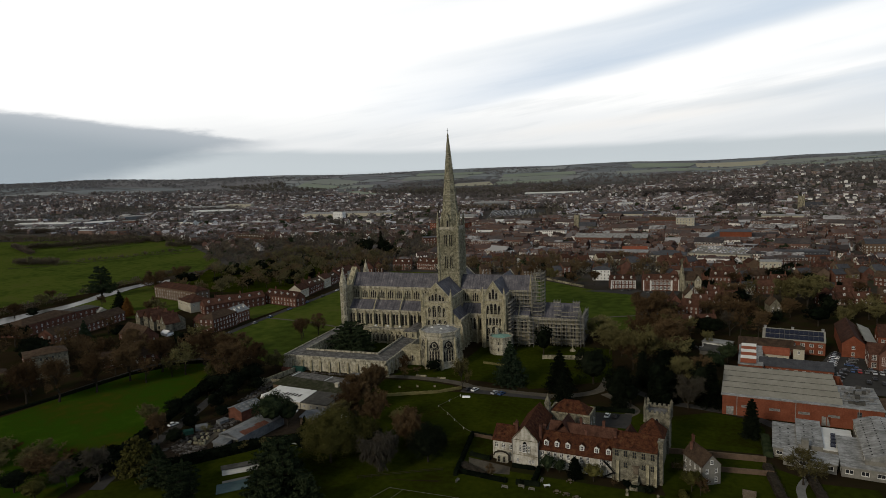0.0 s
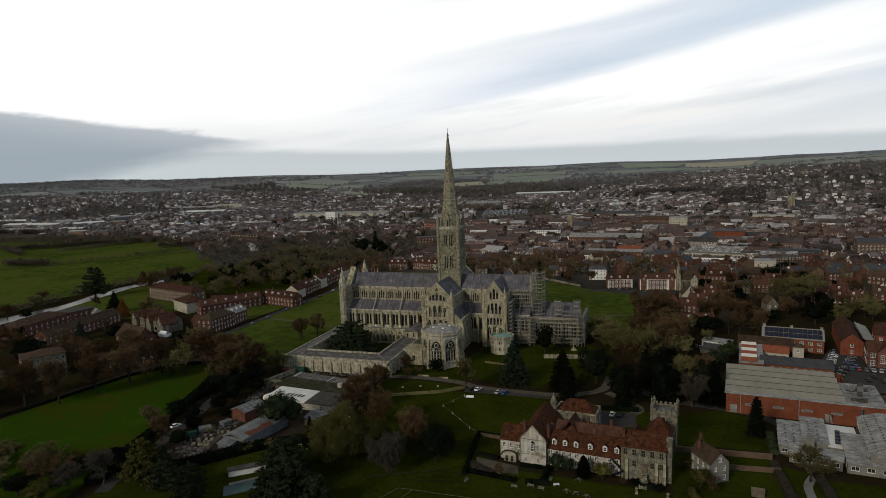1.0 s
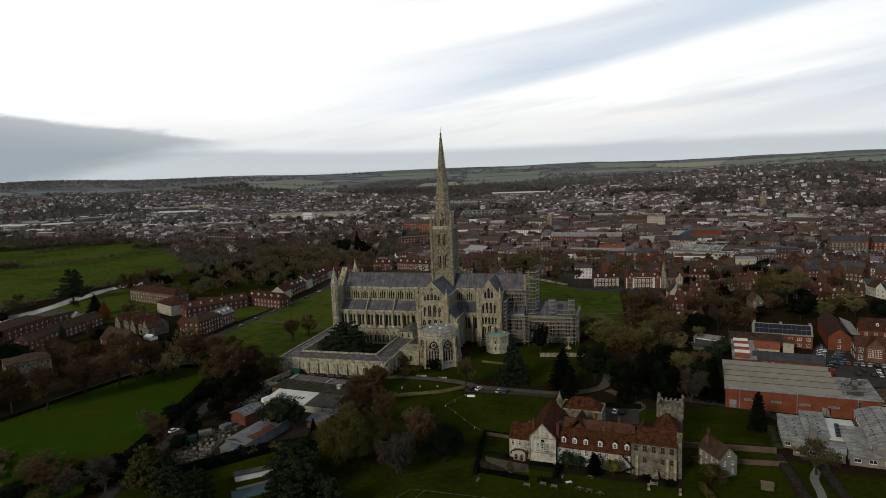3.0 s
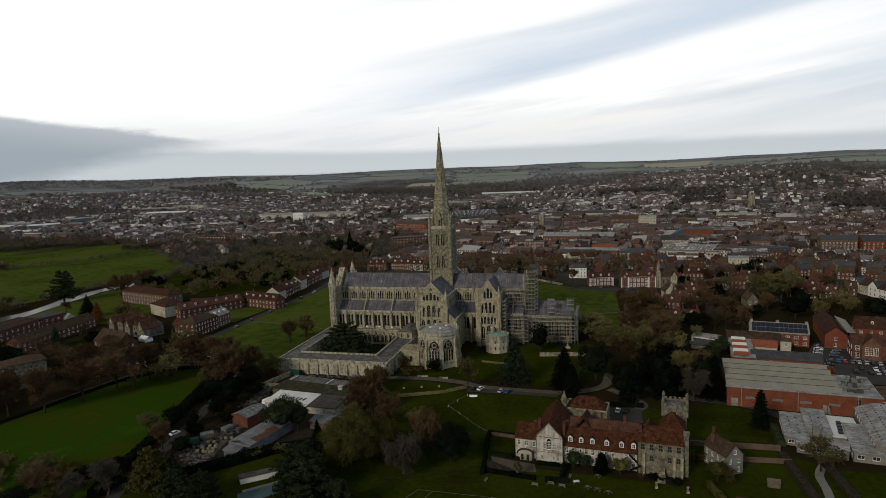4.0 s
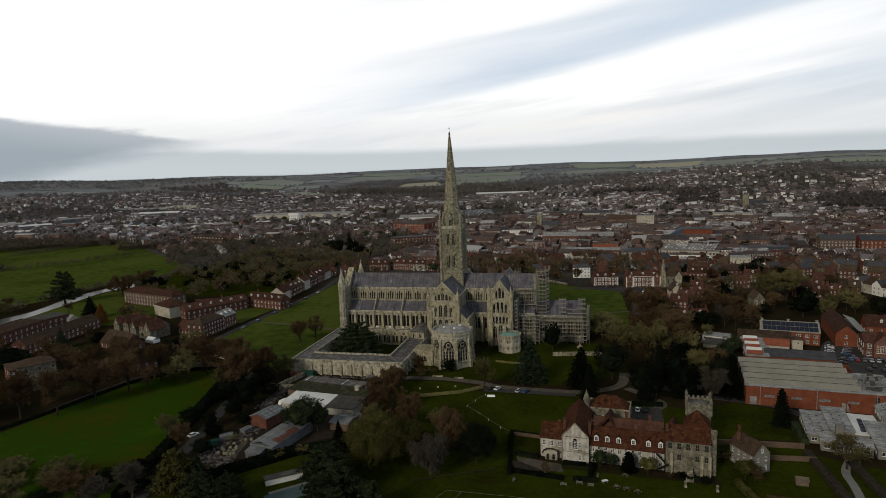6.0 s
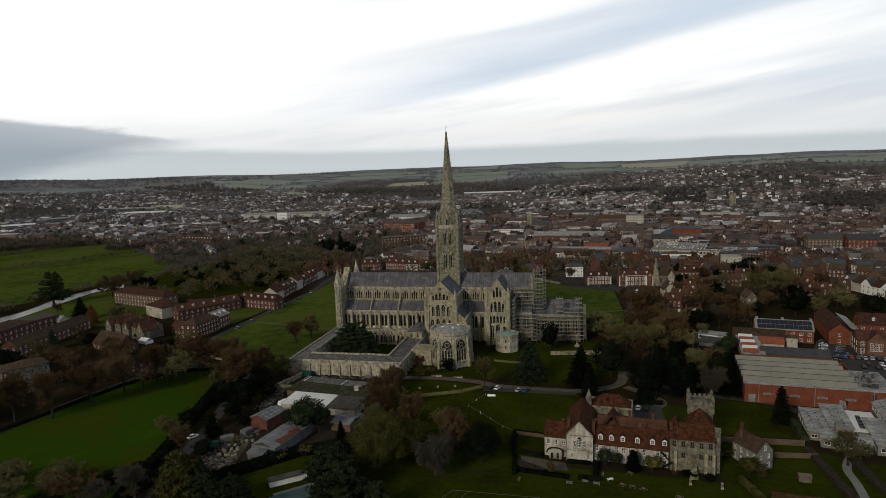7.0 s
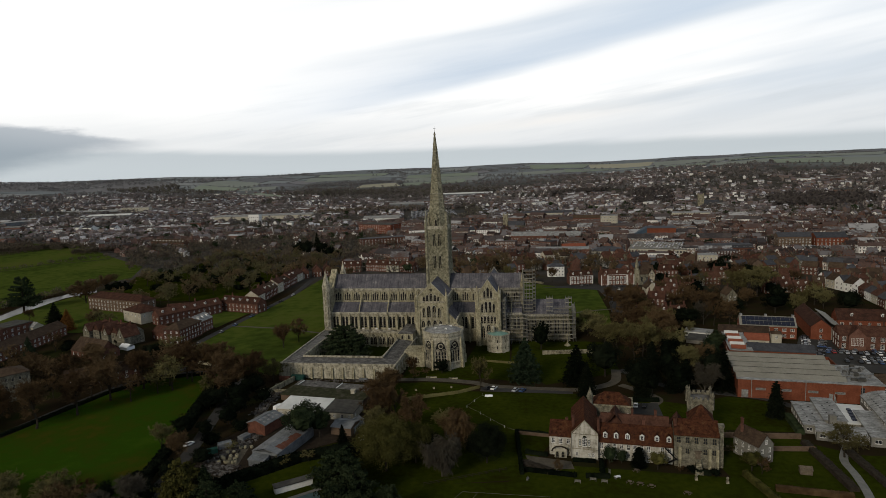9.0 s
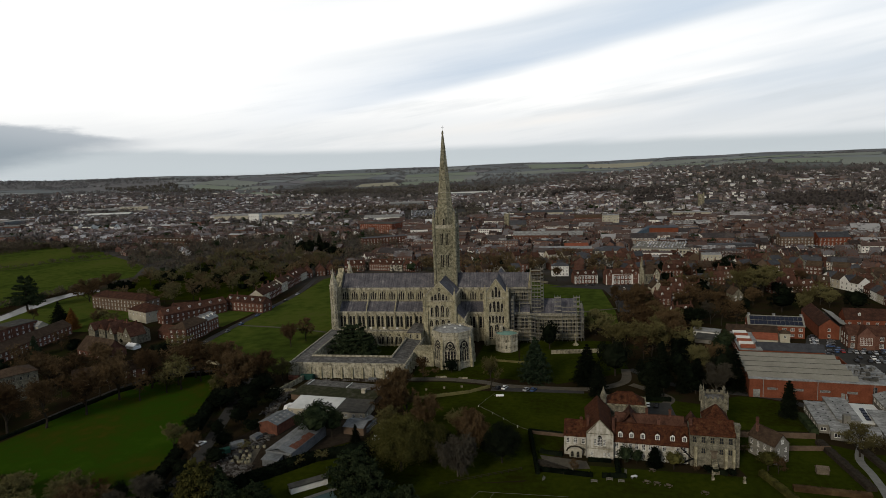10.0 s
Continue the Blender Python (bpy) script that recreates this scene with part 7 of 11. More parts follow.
for x, y, rz, w, d, e, r, wm, rm, dm, gb_ in (
        (130, 40, 18, 13, 7, 4.8, 8.2, BRICK, TILE, 2, False), (144, 45, 18, 11, 7, 4.4, 7.8, BRICK_BR, TILE, 1, False), (129, 70, 25, 9, 8, 5.5, 9.4, BRICK, TILE_BR, 0, True),
        (134, 84, -20, 12, 8, 5.8, 9.6, BRICK, TILE, 1, False), (128, 94, 12, 7, 11, 6, 10.2, BRICK, TILE, 0, True), (143, 100, 10, 10, 8, 5.8, 9.4, BRICK_BR, TILE, 1, False),
        (138, 114, 8, 8, 11, 6.2, 10.6, CREAM, TILE_BR, 0, True), (150, 116, 5, 12, 8, 5.8, 9.2, BRICK, TILE, 2, False), (164, 119, 15, 12, 7, 5, 8.6, BRICK, TILE, 1, False),
        (141, 131, 10, 7, 9, 5.6, 9.4, WHITE, SLATE, 0, True), (154, 134, -8, 10, 8, 6, 10, BRICK, TILE, 1, False), (167, 146, 10, 13, 8, 5.5, 9, BRICK, TILE_BR, 2, False),
        (160, 189, 2, 15, 10, 7.6, 11.6, BRICK, TILE, 2, False), (179, 152, 14, 10, 8, 7, 9.6, CREAM, SLATE, 0, False), (190, 156, 10, 12, 9, 7.4, 10.6, BRICK, TILE, 0, False),
        (203, 183, 0, 12, 9, 7, 10.4, BRICK_BR, TILE, 1, False), (190, 92, 8, 7, 12, 5.6, 10, FLINT, TILE_BR, 0, True), (250, 171, -14, 15, 12, 5.6, 10.2, CREAM, TILE, 1, False),
        (225, 122, 12, 10, 8, 5, 8.6, BRICK, TILE, 2, False), (236, 124.5, 12, 10, 8, 5.2, 9, BRICK_BR, TILE, 1, False), (247, 127, 12, 12, 8, 5, 8.8, BRICK, TILE, 2, False),
        (240, 146, 4, 11, 8, 5.4, 9.4, BRICK, TILE, 1, False), (228, 142, -8, 9, 8, 5.6, 9.6, BRICK, TILE, 0, True), (264, 140, -12, 8, 9, 5.6, 9.8, BRICK, TILE_BR, 1, False)):
    tint = {CREAM: "cream rendered", FLINT: "flint", WHITE: "white rendered", BRICK_BR: "brown brick"}.get(wm, "red brick")
    gate_house(x, y, rz, w, d, e, r, wm, rm, tint + (" gabled" if gb_ else " old") + " house with " + ("slate" if rm is SLATE else "mossy tile" if rm is TILE_BR else "red tile") + " roof", dorm=dm, gable=gb_)
# white gabled shops and the brick terrace along the street
for i in range(4):
    t = i / 4
    gate_house(273 + 12 * t, 156 - 33 * t, -70, 8.4, 11, 7.6 - .5 * (i % 2), 11.2, WHITE if i != 1 else CREAM, TILE_BR if i % 2 else SLATE, "white rendered shop house with timbered gable", "shops along the street", gable=i % 2 == 0, ww=1.3)
for i in range(5):
    gate_house(285 - .6 * i, 116 - 10.7 * i, -93, 10.5, 9, 6.4, 9.8, (BRICK, WHITE, CREAM, BRICK, CREAM)[i], SLATE if i % 2 else TILE, ("brick", "white", "cream", "brick", "cream")[i] + " terraced house with white windows", "terrace along the street")
gate_house(64, 200, 4, 15, 10, 9.4, 12, WHITE, SLATE, "white rendered house with slate roof", cols=5, roof="hip", rows=WIN3)
# gabled bays of the school house and the old manor
for u, w in ((4, 8), (30, 9)):
    b = front_gable(vc, u, w, 8.0, 12.4, 1.2, BRICK, TILE, False)
    for k in range(3):
        part("window", sash_mesh(1.6, 4.0, 2, 4), None, b, m=place(w / 2 - 2.0 + 2.0 * k, -.13, 2.6))
for u, w, ap in ((-6, 7, 11.5), (31, 8, 13), (16, 6, 11.5)):
    front_gable(kg, u, w, 7.2, ap, 5.5, FLINT, TILE)
# row at the far edge of the close
gate_house(-119, 241, -12, 23, 10, 7.2, 11, BRICK, TILE, "red-brick row with white windows and dormers", "houses beyond the close lawn", cols=9, dorm=3)
gate_house(-96, 235, -5, 13, 10, 7, 10.5, CREAM, TILE, "cream house with dormers and tile roof", "houses beyond the close lawn", cols=5, dorm=2)
gate_house(-82, 234, -24, 16, 10, 7, 10.5, BRICK, TILE, "red-brick house with white windows", "houses beyond the close lawn", cols=6, dorm=1)
gate_house(-142, 232, 8, 20, 10, 7.2, 11, BRICK, TILE, "long red-brick house with dormers", "houses beyond the close lawn", cols=7, dorm=3)
for x, y in ((-172, 196), (-163, 207), (-155, 214)):
    gate_house(x, y, 24, 9, 12, 6.8, 11.4, BRICK, TILE, "gabled brick house beside the close", "houses beyond the close lawn", gable=True)
# ---------- trees ----------
class Soup:
    """Triangles gathered fast, for twigs and leaves."""

    def __init__(self):
        self.v, self.f = [], []

    def tri(self, a, b, c):
        k = len(self.v)
        self.v += [a, b, c]
        self.f.append((k, k + 1, k + 2))

    def quad(self, a, b, c, d):
        k = len(self.v)
        self.v += [a, b, c, d]
        self.f += [(k, k + 1, k + 2), (k, k + 2, k + 3)]

    def mesh(self, name, material):
        me = bpy.data.meshes.new(name)
        me.from_pydata(self.v, [], self.f)
        me.materials.append(material)
        me.update()
        return me


def rvec(r):
    while True:
        v = Vector((r.uniform(-1, 1), r.uniform(-1, 1), r.uniform(-1, 1)))
        if 0.05 < v.length < 1:
            return v.normalized()


def limb(s, p, q, r0, r1, n=4):
    k = len(s.v)
    d = (q - p).normalized()
    a = d.orthogonal().normalized()
    b = d.cross(a)
    for c, rr in ((p, r0), (q, r1)):
        for i in range(n):
            t = math.tau * i / n
            s.v.append(tuple(c + (a * math.cos(t) + b * math.sin(t)) * rr))
    for i in range(n):
        j = (i + 1) % n
        s.f += [(k + i, k + j, k + n + j), (k + i, k + n + j, k + n + i)]


def twig(s, p, q, w, r):
    side = (q - p).cross(rvec(r))
    if side.length < 1e-4:
        return
    side = side.normalized() * w
    s.tri(tuple(p - side), tuple(p + side), tuple(q))


def bare_tree(seed, h, w, n1=9, n2=7, n3=7, n4=3, tw=0.07, droop=0.0, low=0.22):
    """Leafless crown: trunk, limbs and branches in one mesh; a haze of twigs in another."""
    r = random.Random(seed)
    wood, fine_ = Soup(), Soup()
    top = Vector((r.uniform(-.04, .04) * h, r.uniform(-.04, .04) * h, h * 0.62))
    base = Vector((0, 0, -0.3))
    mid = Vector((r.uniform(-.02, .02) * h, r.uniform(-.02, .02) * h, h * low))
    r0 = h * 0.021
    limb(wood, base, mid, r0 * 1.25, r0 * 0.85, 7)
    limb(wood, mid, top, r0 * 0.85, r0 * 0.35, 6)
    cz, rz_, rw = h * (0.5 + low / 2), h * (0.5 - low / 2), w / 2
    for i in range(n1):
        a = math.tau * (i + r.random() * 0.7) / n1 * 2.4
        t = r.random() ** 0.8
        st = mid.lerp(top, t)
        el = 0.15 + 0.9 * t + r.uniform(-.15, .25)
        dirn = Vector((math.cos(a) * math.cos(el), math.sin(a) * math.cos(el), math.sin(el)))
        end = Vector((dirn.x * rw * r.uniform(.75, 1), dirn.y * rw * r.uniform(.75, 1), cz + dirn.z * rz_ * r.uniform(.7, 1) - rz_ * 0.15))
        kn = st.lerp(end, 0.45) + Vector((0, 0, h * 0.03)) + rvec(r) * h * 0.03
        limb(wood, st, kn, r0 * 0.42, r0 * 0.27, 5)
        limb(wood, kn, end, r0 * 0.27, r0 * 0.07, 4)
        for j in range(n2):
            u = r.uniform(.25, 1)
            b0 = st.lerp(kn, u / .45) if u < .45 else kn.lerp(end, (u - .45) / .55)
            d = ((end - st).normalized() * 0.5 + rvec(r) * 0.8 + Vector((0, 0, 0.35 - droop))).normalized()
            b1 = b0 + d * h * r.uniform(.10, .20)
            limb(wood, b0, b1, r0 * 0.11, r0 * 0.035, 3)
            for k in range(n3):
                c0 = b0.lerp(b1, r.uniform(.25, 1))
                d2 = (d * 0.5 + rvec(r) * 0.8 + Vector((0, 0, 0.2 - droop * 1.6))).normalized()
                c1 = c0 + d2 * h * r.uniform(.05, .11) * (1 + droop)
                twig(fine_, c0, c1, tw, r)
                for q in range(n4):
                    e0 = c0.lerp(c1, r.uniform(.2, .9))
                    d3 = (d2 * 0.6 + rvec(r) * 0.8 + Vector((0, 0, .1 - droop * 2))).normalized()
                    twig(fine_, e0, e0 + d3 * h * r.uniform(.03, .075) * (1 + droop), tw * 0.75, r)
    return wood, fine_


def clump(s, c, rad, n, size, r, flat_=1.0, facing=0.8):
    for i in range(n):
        o = rvec(r)
        p = c + Vector((o.x, o.y, o.z * flat_)) * rad * (0.55 + 0.5 * r.random())
        nrm = (o * facing + rvec(r) * 0.9).normalized()
        a = nrm.orthogonal().normalized()
        b = nrm.cross(a)
        t = r.uniform(0, math.tau)
        a, b = a * math.cos(t) + b * math.sin(t), b * math.cos(t) - a * math.sin(t)
        sz = size * r.uniform(.6, 1.3)
        s.quad(tuple(p - a * sz * .5), tuple(p + b * sz * .32), tuple(p + a * sz * .6), tuple(p - b * sz * .32))


def leafy_tree(seed, h, w, n=70, per=26, size=0.55, low=0.12, top_pow=1.0):
    """Evergreen crown of leaf clumps with an uneven outline over a short trunk."""
    r = random.Random(seed)
    wood, leaf = Soup(), Soup()
    r0 = h * 0.028
    limb(wood, Vector((0, 0, -.3)), Vector((0, 0, h * .45)), r0, r0 * .6, 7)
    cz, hz_ = h * (0.5 + low / 2), h * (0.5 - low / 2)
    boughs = max(18, n // 3)
    for i in range(boughs):
        o = rvec(r)
        if o.z < -.55:
            o.z *= -.6
        k = r.uniform(.66, .86) * (1 + 0.16 * noise.noise(o * 1.7 + Vector((seed, 0, 0))))
        taper = 1 - max(0, o.z) * 0.35 * (top_pow - 1)
        c = Vector((o.x * w / 2 * k * taper, o.y * w / 2 * k * taper, cz + o.z * hz_ * k))
        clump(leaf, c, w * r.uniform(.10, .17), per * 3, size, r, 0.85, 1.6)
        if i % 3 == 0:
            limb(wood, Vector((0, 0, h * r.uniform(.15, .42))), c, r0 * .3, r0 * .08, 4)
    # dense inner foliage
    m = 9
    for i in range(m):
        for j in range(14):
            a0, a1 = math.tau * j / 14, math.tau * (j + 1) / 14
            e0, e1 = -math.pi / 2 + math.pi * i / m, -math.pi / 2 + math.pi * (i + 1) / m
            q = []
            for a, e in ((a0, e0), (a1, e0), (a1, e1), (a0, e1)):
                o = Vector((math.cos(a) * math.cos(e), math.sin(a) * math.cos(e), math.sin(e)))
                k = 0.6 * (1 + 0.28 * noise.noise(o * 2.3 + Vector((seed, 3, 0))))
                q.append((o.x * w / 2 * k, o.y * w / 2 * k, cz + o.z * hz_ * k))
            leaf.quad(*q)
    return wood, leaf


def conifer(seed, h, w, tiers=15, size=0.7, shape=1.0, low=0.06, per=8):
    r = random.Random(seed)
    wood, leaf = Soup(), Soup()
    limb(wood, Vector((0, 0, -.3)), Vector((0, 0, h * .97)), h * .02, h * .003, 7)
    for i in range(tiers):
        t = i / (tiers - 1)
        z = h * (low + (0.97 - low) * t)
        R = w / 2 * (1 - t) ** shape * (0.9 + .2 * r.random()) + 0.25
        nb = max(5, int(11 * (1 - t) + 4))
        for k in range(nb):
            a = math.tau * (k + r.random()) / nb
            rr = R * r.uniform(.75, 1.08)
            end = Vector((math.cos(a) * rr, math.sin(a) * rr, z - rr * r.uniform(.05, .28)))
            st = Vector((0, 0, z))
            limb(wood, st, end, h * .004, h * .001, 3)
            for q in range(per):
                u = (q + r.random()) / per
                c = st.lerp(end, 0.18 + .82 * u)
                clump(leaf, c, 0.18 * rr + .25, 5, size * (1.25 - .4 * u), r, 0.55)
    return wood, leaf


def cedar(seed, h, w, layers=7, size=1.0, per=8):
    """Spreading cedar: flat plates of foliage on level limbs."""
    r = random.Random(seed)
    wood, leaf = Soup(), Soup()
    limb(wood, Vector((0, 0, -.3)), Vector((0, 0, h * .5)), h * .045, h * .03, 8)
    limb(wood, Vector((0, 0, h * .5)), Vector((h * .03, 0, h * .93)), h * .03, h * .008, 6)
    for i in range(layers):
        t = i / (layers - 1)
        z = h * (.22 + .74 * t)
        R = w / 2 * (1 - .62 * t ** 1.6)
        nb = int(9 - 3 * t)
        for k in range(nb):
            a = math.tau * (k + .8 * r.random()) / nb + i
            rr = R * r.uniform(.6, 1.05)
            end = Vector((math.cos(a) * rr, math.sin(a) * rr, z + r.uniform(-.04, .05) * h))
            st = Vector((0, 0, z - h * .05))
            limb(wood, st, end, h * .012, h * .003, 4)
            for q in range(per):
                c = st.lerp(end, .25 + .75 * (q + r.random()) / per)
                clump(leaf, c + Vector((r.uniform(-1, 1), r.uniform(-1, 1), .1)) * R * .14, R * .15, 16, size, r, .3)
    return wood, leaf


PROTO = {}


def tree_meshes(kind, seed):
    key = (kind, seed)
    if key in PROTO:
        return PROTO[key]
    if kind == "bare":
        w_, l_ = bare_tree(seed, 16, 14, 14, 8, 8, 5, 0.12, low=0.12)
    elif kind == "bare_tall":
        w_, l_ = bare_tree(seed, 20, 11, 14, 9, 9, 6, 0.1, low=0.16)
    elif kind == "bare_round":
        w_, l_ = bare_tree(seed, 16, 17, 15, 9, 9, 7, 0.13, low=0.06)
    elif kind == "willow":
        w_, l_ = bare_tree(seed, 15, 13, 18, 9, 10, 8, 0.085, 0.55, low=0.12)
    elif kind == "shrub":
        w_, l_ = bare_tree(seed, 6, 8, 11, 7, 7, 3, 0.06, low=0.03)
    elif kind == "leafy":
        w_, l_ = leafy_tree(seed, 14, 13, 80, 42, 0.46)
    elif kind == "big_leafy":
        w_, l_ = leafy_tree(seed, 18, 21, 260, 84, 0.42, 0.02)
    elif kind == "yew":
        w_, l_ = leafy_tree(seed, 12, 11, 85, 32, 0.44, 0.0)
    elif kind == "conifer":
        w_, l_ = conifer(seed, 18, 9, 17, 0.62, 0.8)
    elif kind == "spruce":
        w_, l_ = conifer(seed, 20, 15, 15, 0.85, 0.75, 0.03, 10)
    elif kind == "column":
        w_, l_ = conifer(seed, 14, 5.0, 16, 0.6, 0.45)
    elif kind == "cedar":
        w_, l_ = cedar(seed, 16, 24, 8)
    elif kind == "mid":
        w_, l_ = bare_tree(seed, 14, 12, 10, 6, 6, 2, 0.19, low=0.1)
    elif kind == "midleaf":
        w_, l_ = leafy_tree(seed, 12, 11, 46, 12, 1.0)
    PROTO[key] = (w_, l_)
    return PROTO[key]


NOMINAL = {"bare": (16, 14), "bare_tall": (20, 11), "bare_round": (16, 17), "willow": (15, 13), "shrub": (6, 8), "leafy": (14, 13), "big_leafy": (18, 21), "yew": (12, 11),
           "conifer": (18, 9), "spruce": (20, 15), "column": (14, 5), "cedar": (16, 24), "mid": (14, 12), "midleaf": (12, 11)}
TREE_LABEL = {"bare": "leafless brown winter tree", "bare_tall": "tall leafless winter tree", "bare_round": "broad leafless tree with fine twigs", "willow": "grey drooping leafless willow",
              "shrub": "low leafless garden shrub", "leafy": "full evergreen tree with dense foliage", "big_leafy": "broad evergreen tree with dense rounded crown", "yew": "rounded dark yew tree", "conifer": "dark green pointed conifer tree",
              "spruce": "broad grey-green conifer tree", "column": "narrow dark green cypress tree", "cedar": "spreading dark cedar with level plates of foliage", "mid": "small leafless winter tree", "midleaf": "small dark evergreen tree"}


def tree(kind, x, y, h, w, leafm=None, seed=1, bark=None, label="", group="trees of the close"):
    bark = bark or BARK
    wood, leaf = tree_meshes(kind, seed)
    leafm = leafm or TWIG
    kw, kl = ("woodmesh", kind, seed, bark.name), ("leafmesh", kind, seed, leafm.name)
    if kw not in MESHES:
        MESHES[kw] = wood.mesh("trunk", bark)
    if kl not in MESHES:
        MESHES[kl] = leaf.mesh("crown", leafm)
    nh, nw = NOMINAL[kind]
    m = Matrix.LocRotScale((x, y, ground_z(x, y)), Euler((0, 0, rng.uniform(0, 6.28))), (w / nw, w / nw, h / nh))
    ob = thing("tree", m, label or TREE_LABEL[kind], "tree", group)
    part("trunk", MESHES[kw], None, ob)
    part("crown", MESHES[kl], None, ob)
    return ob


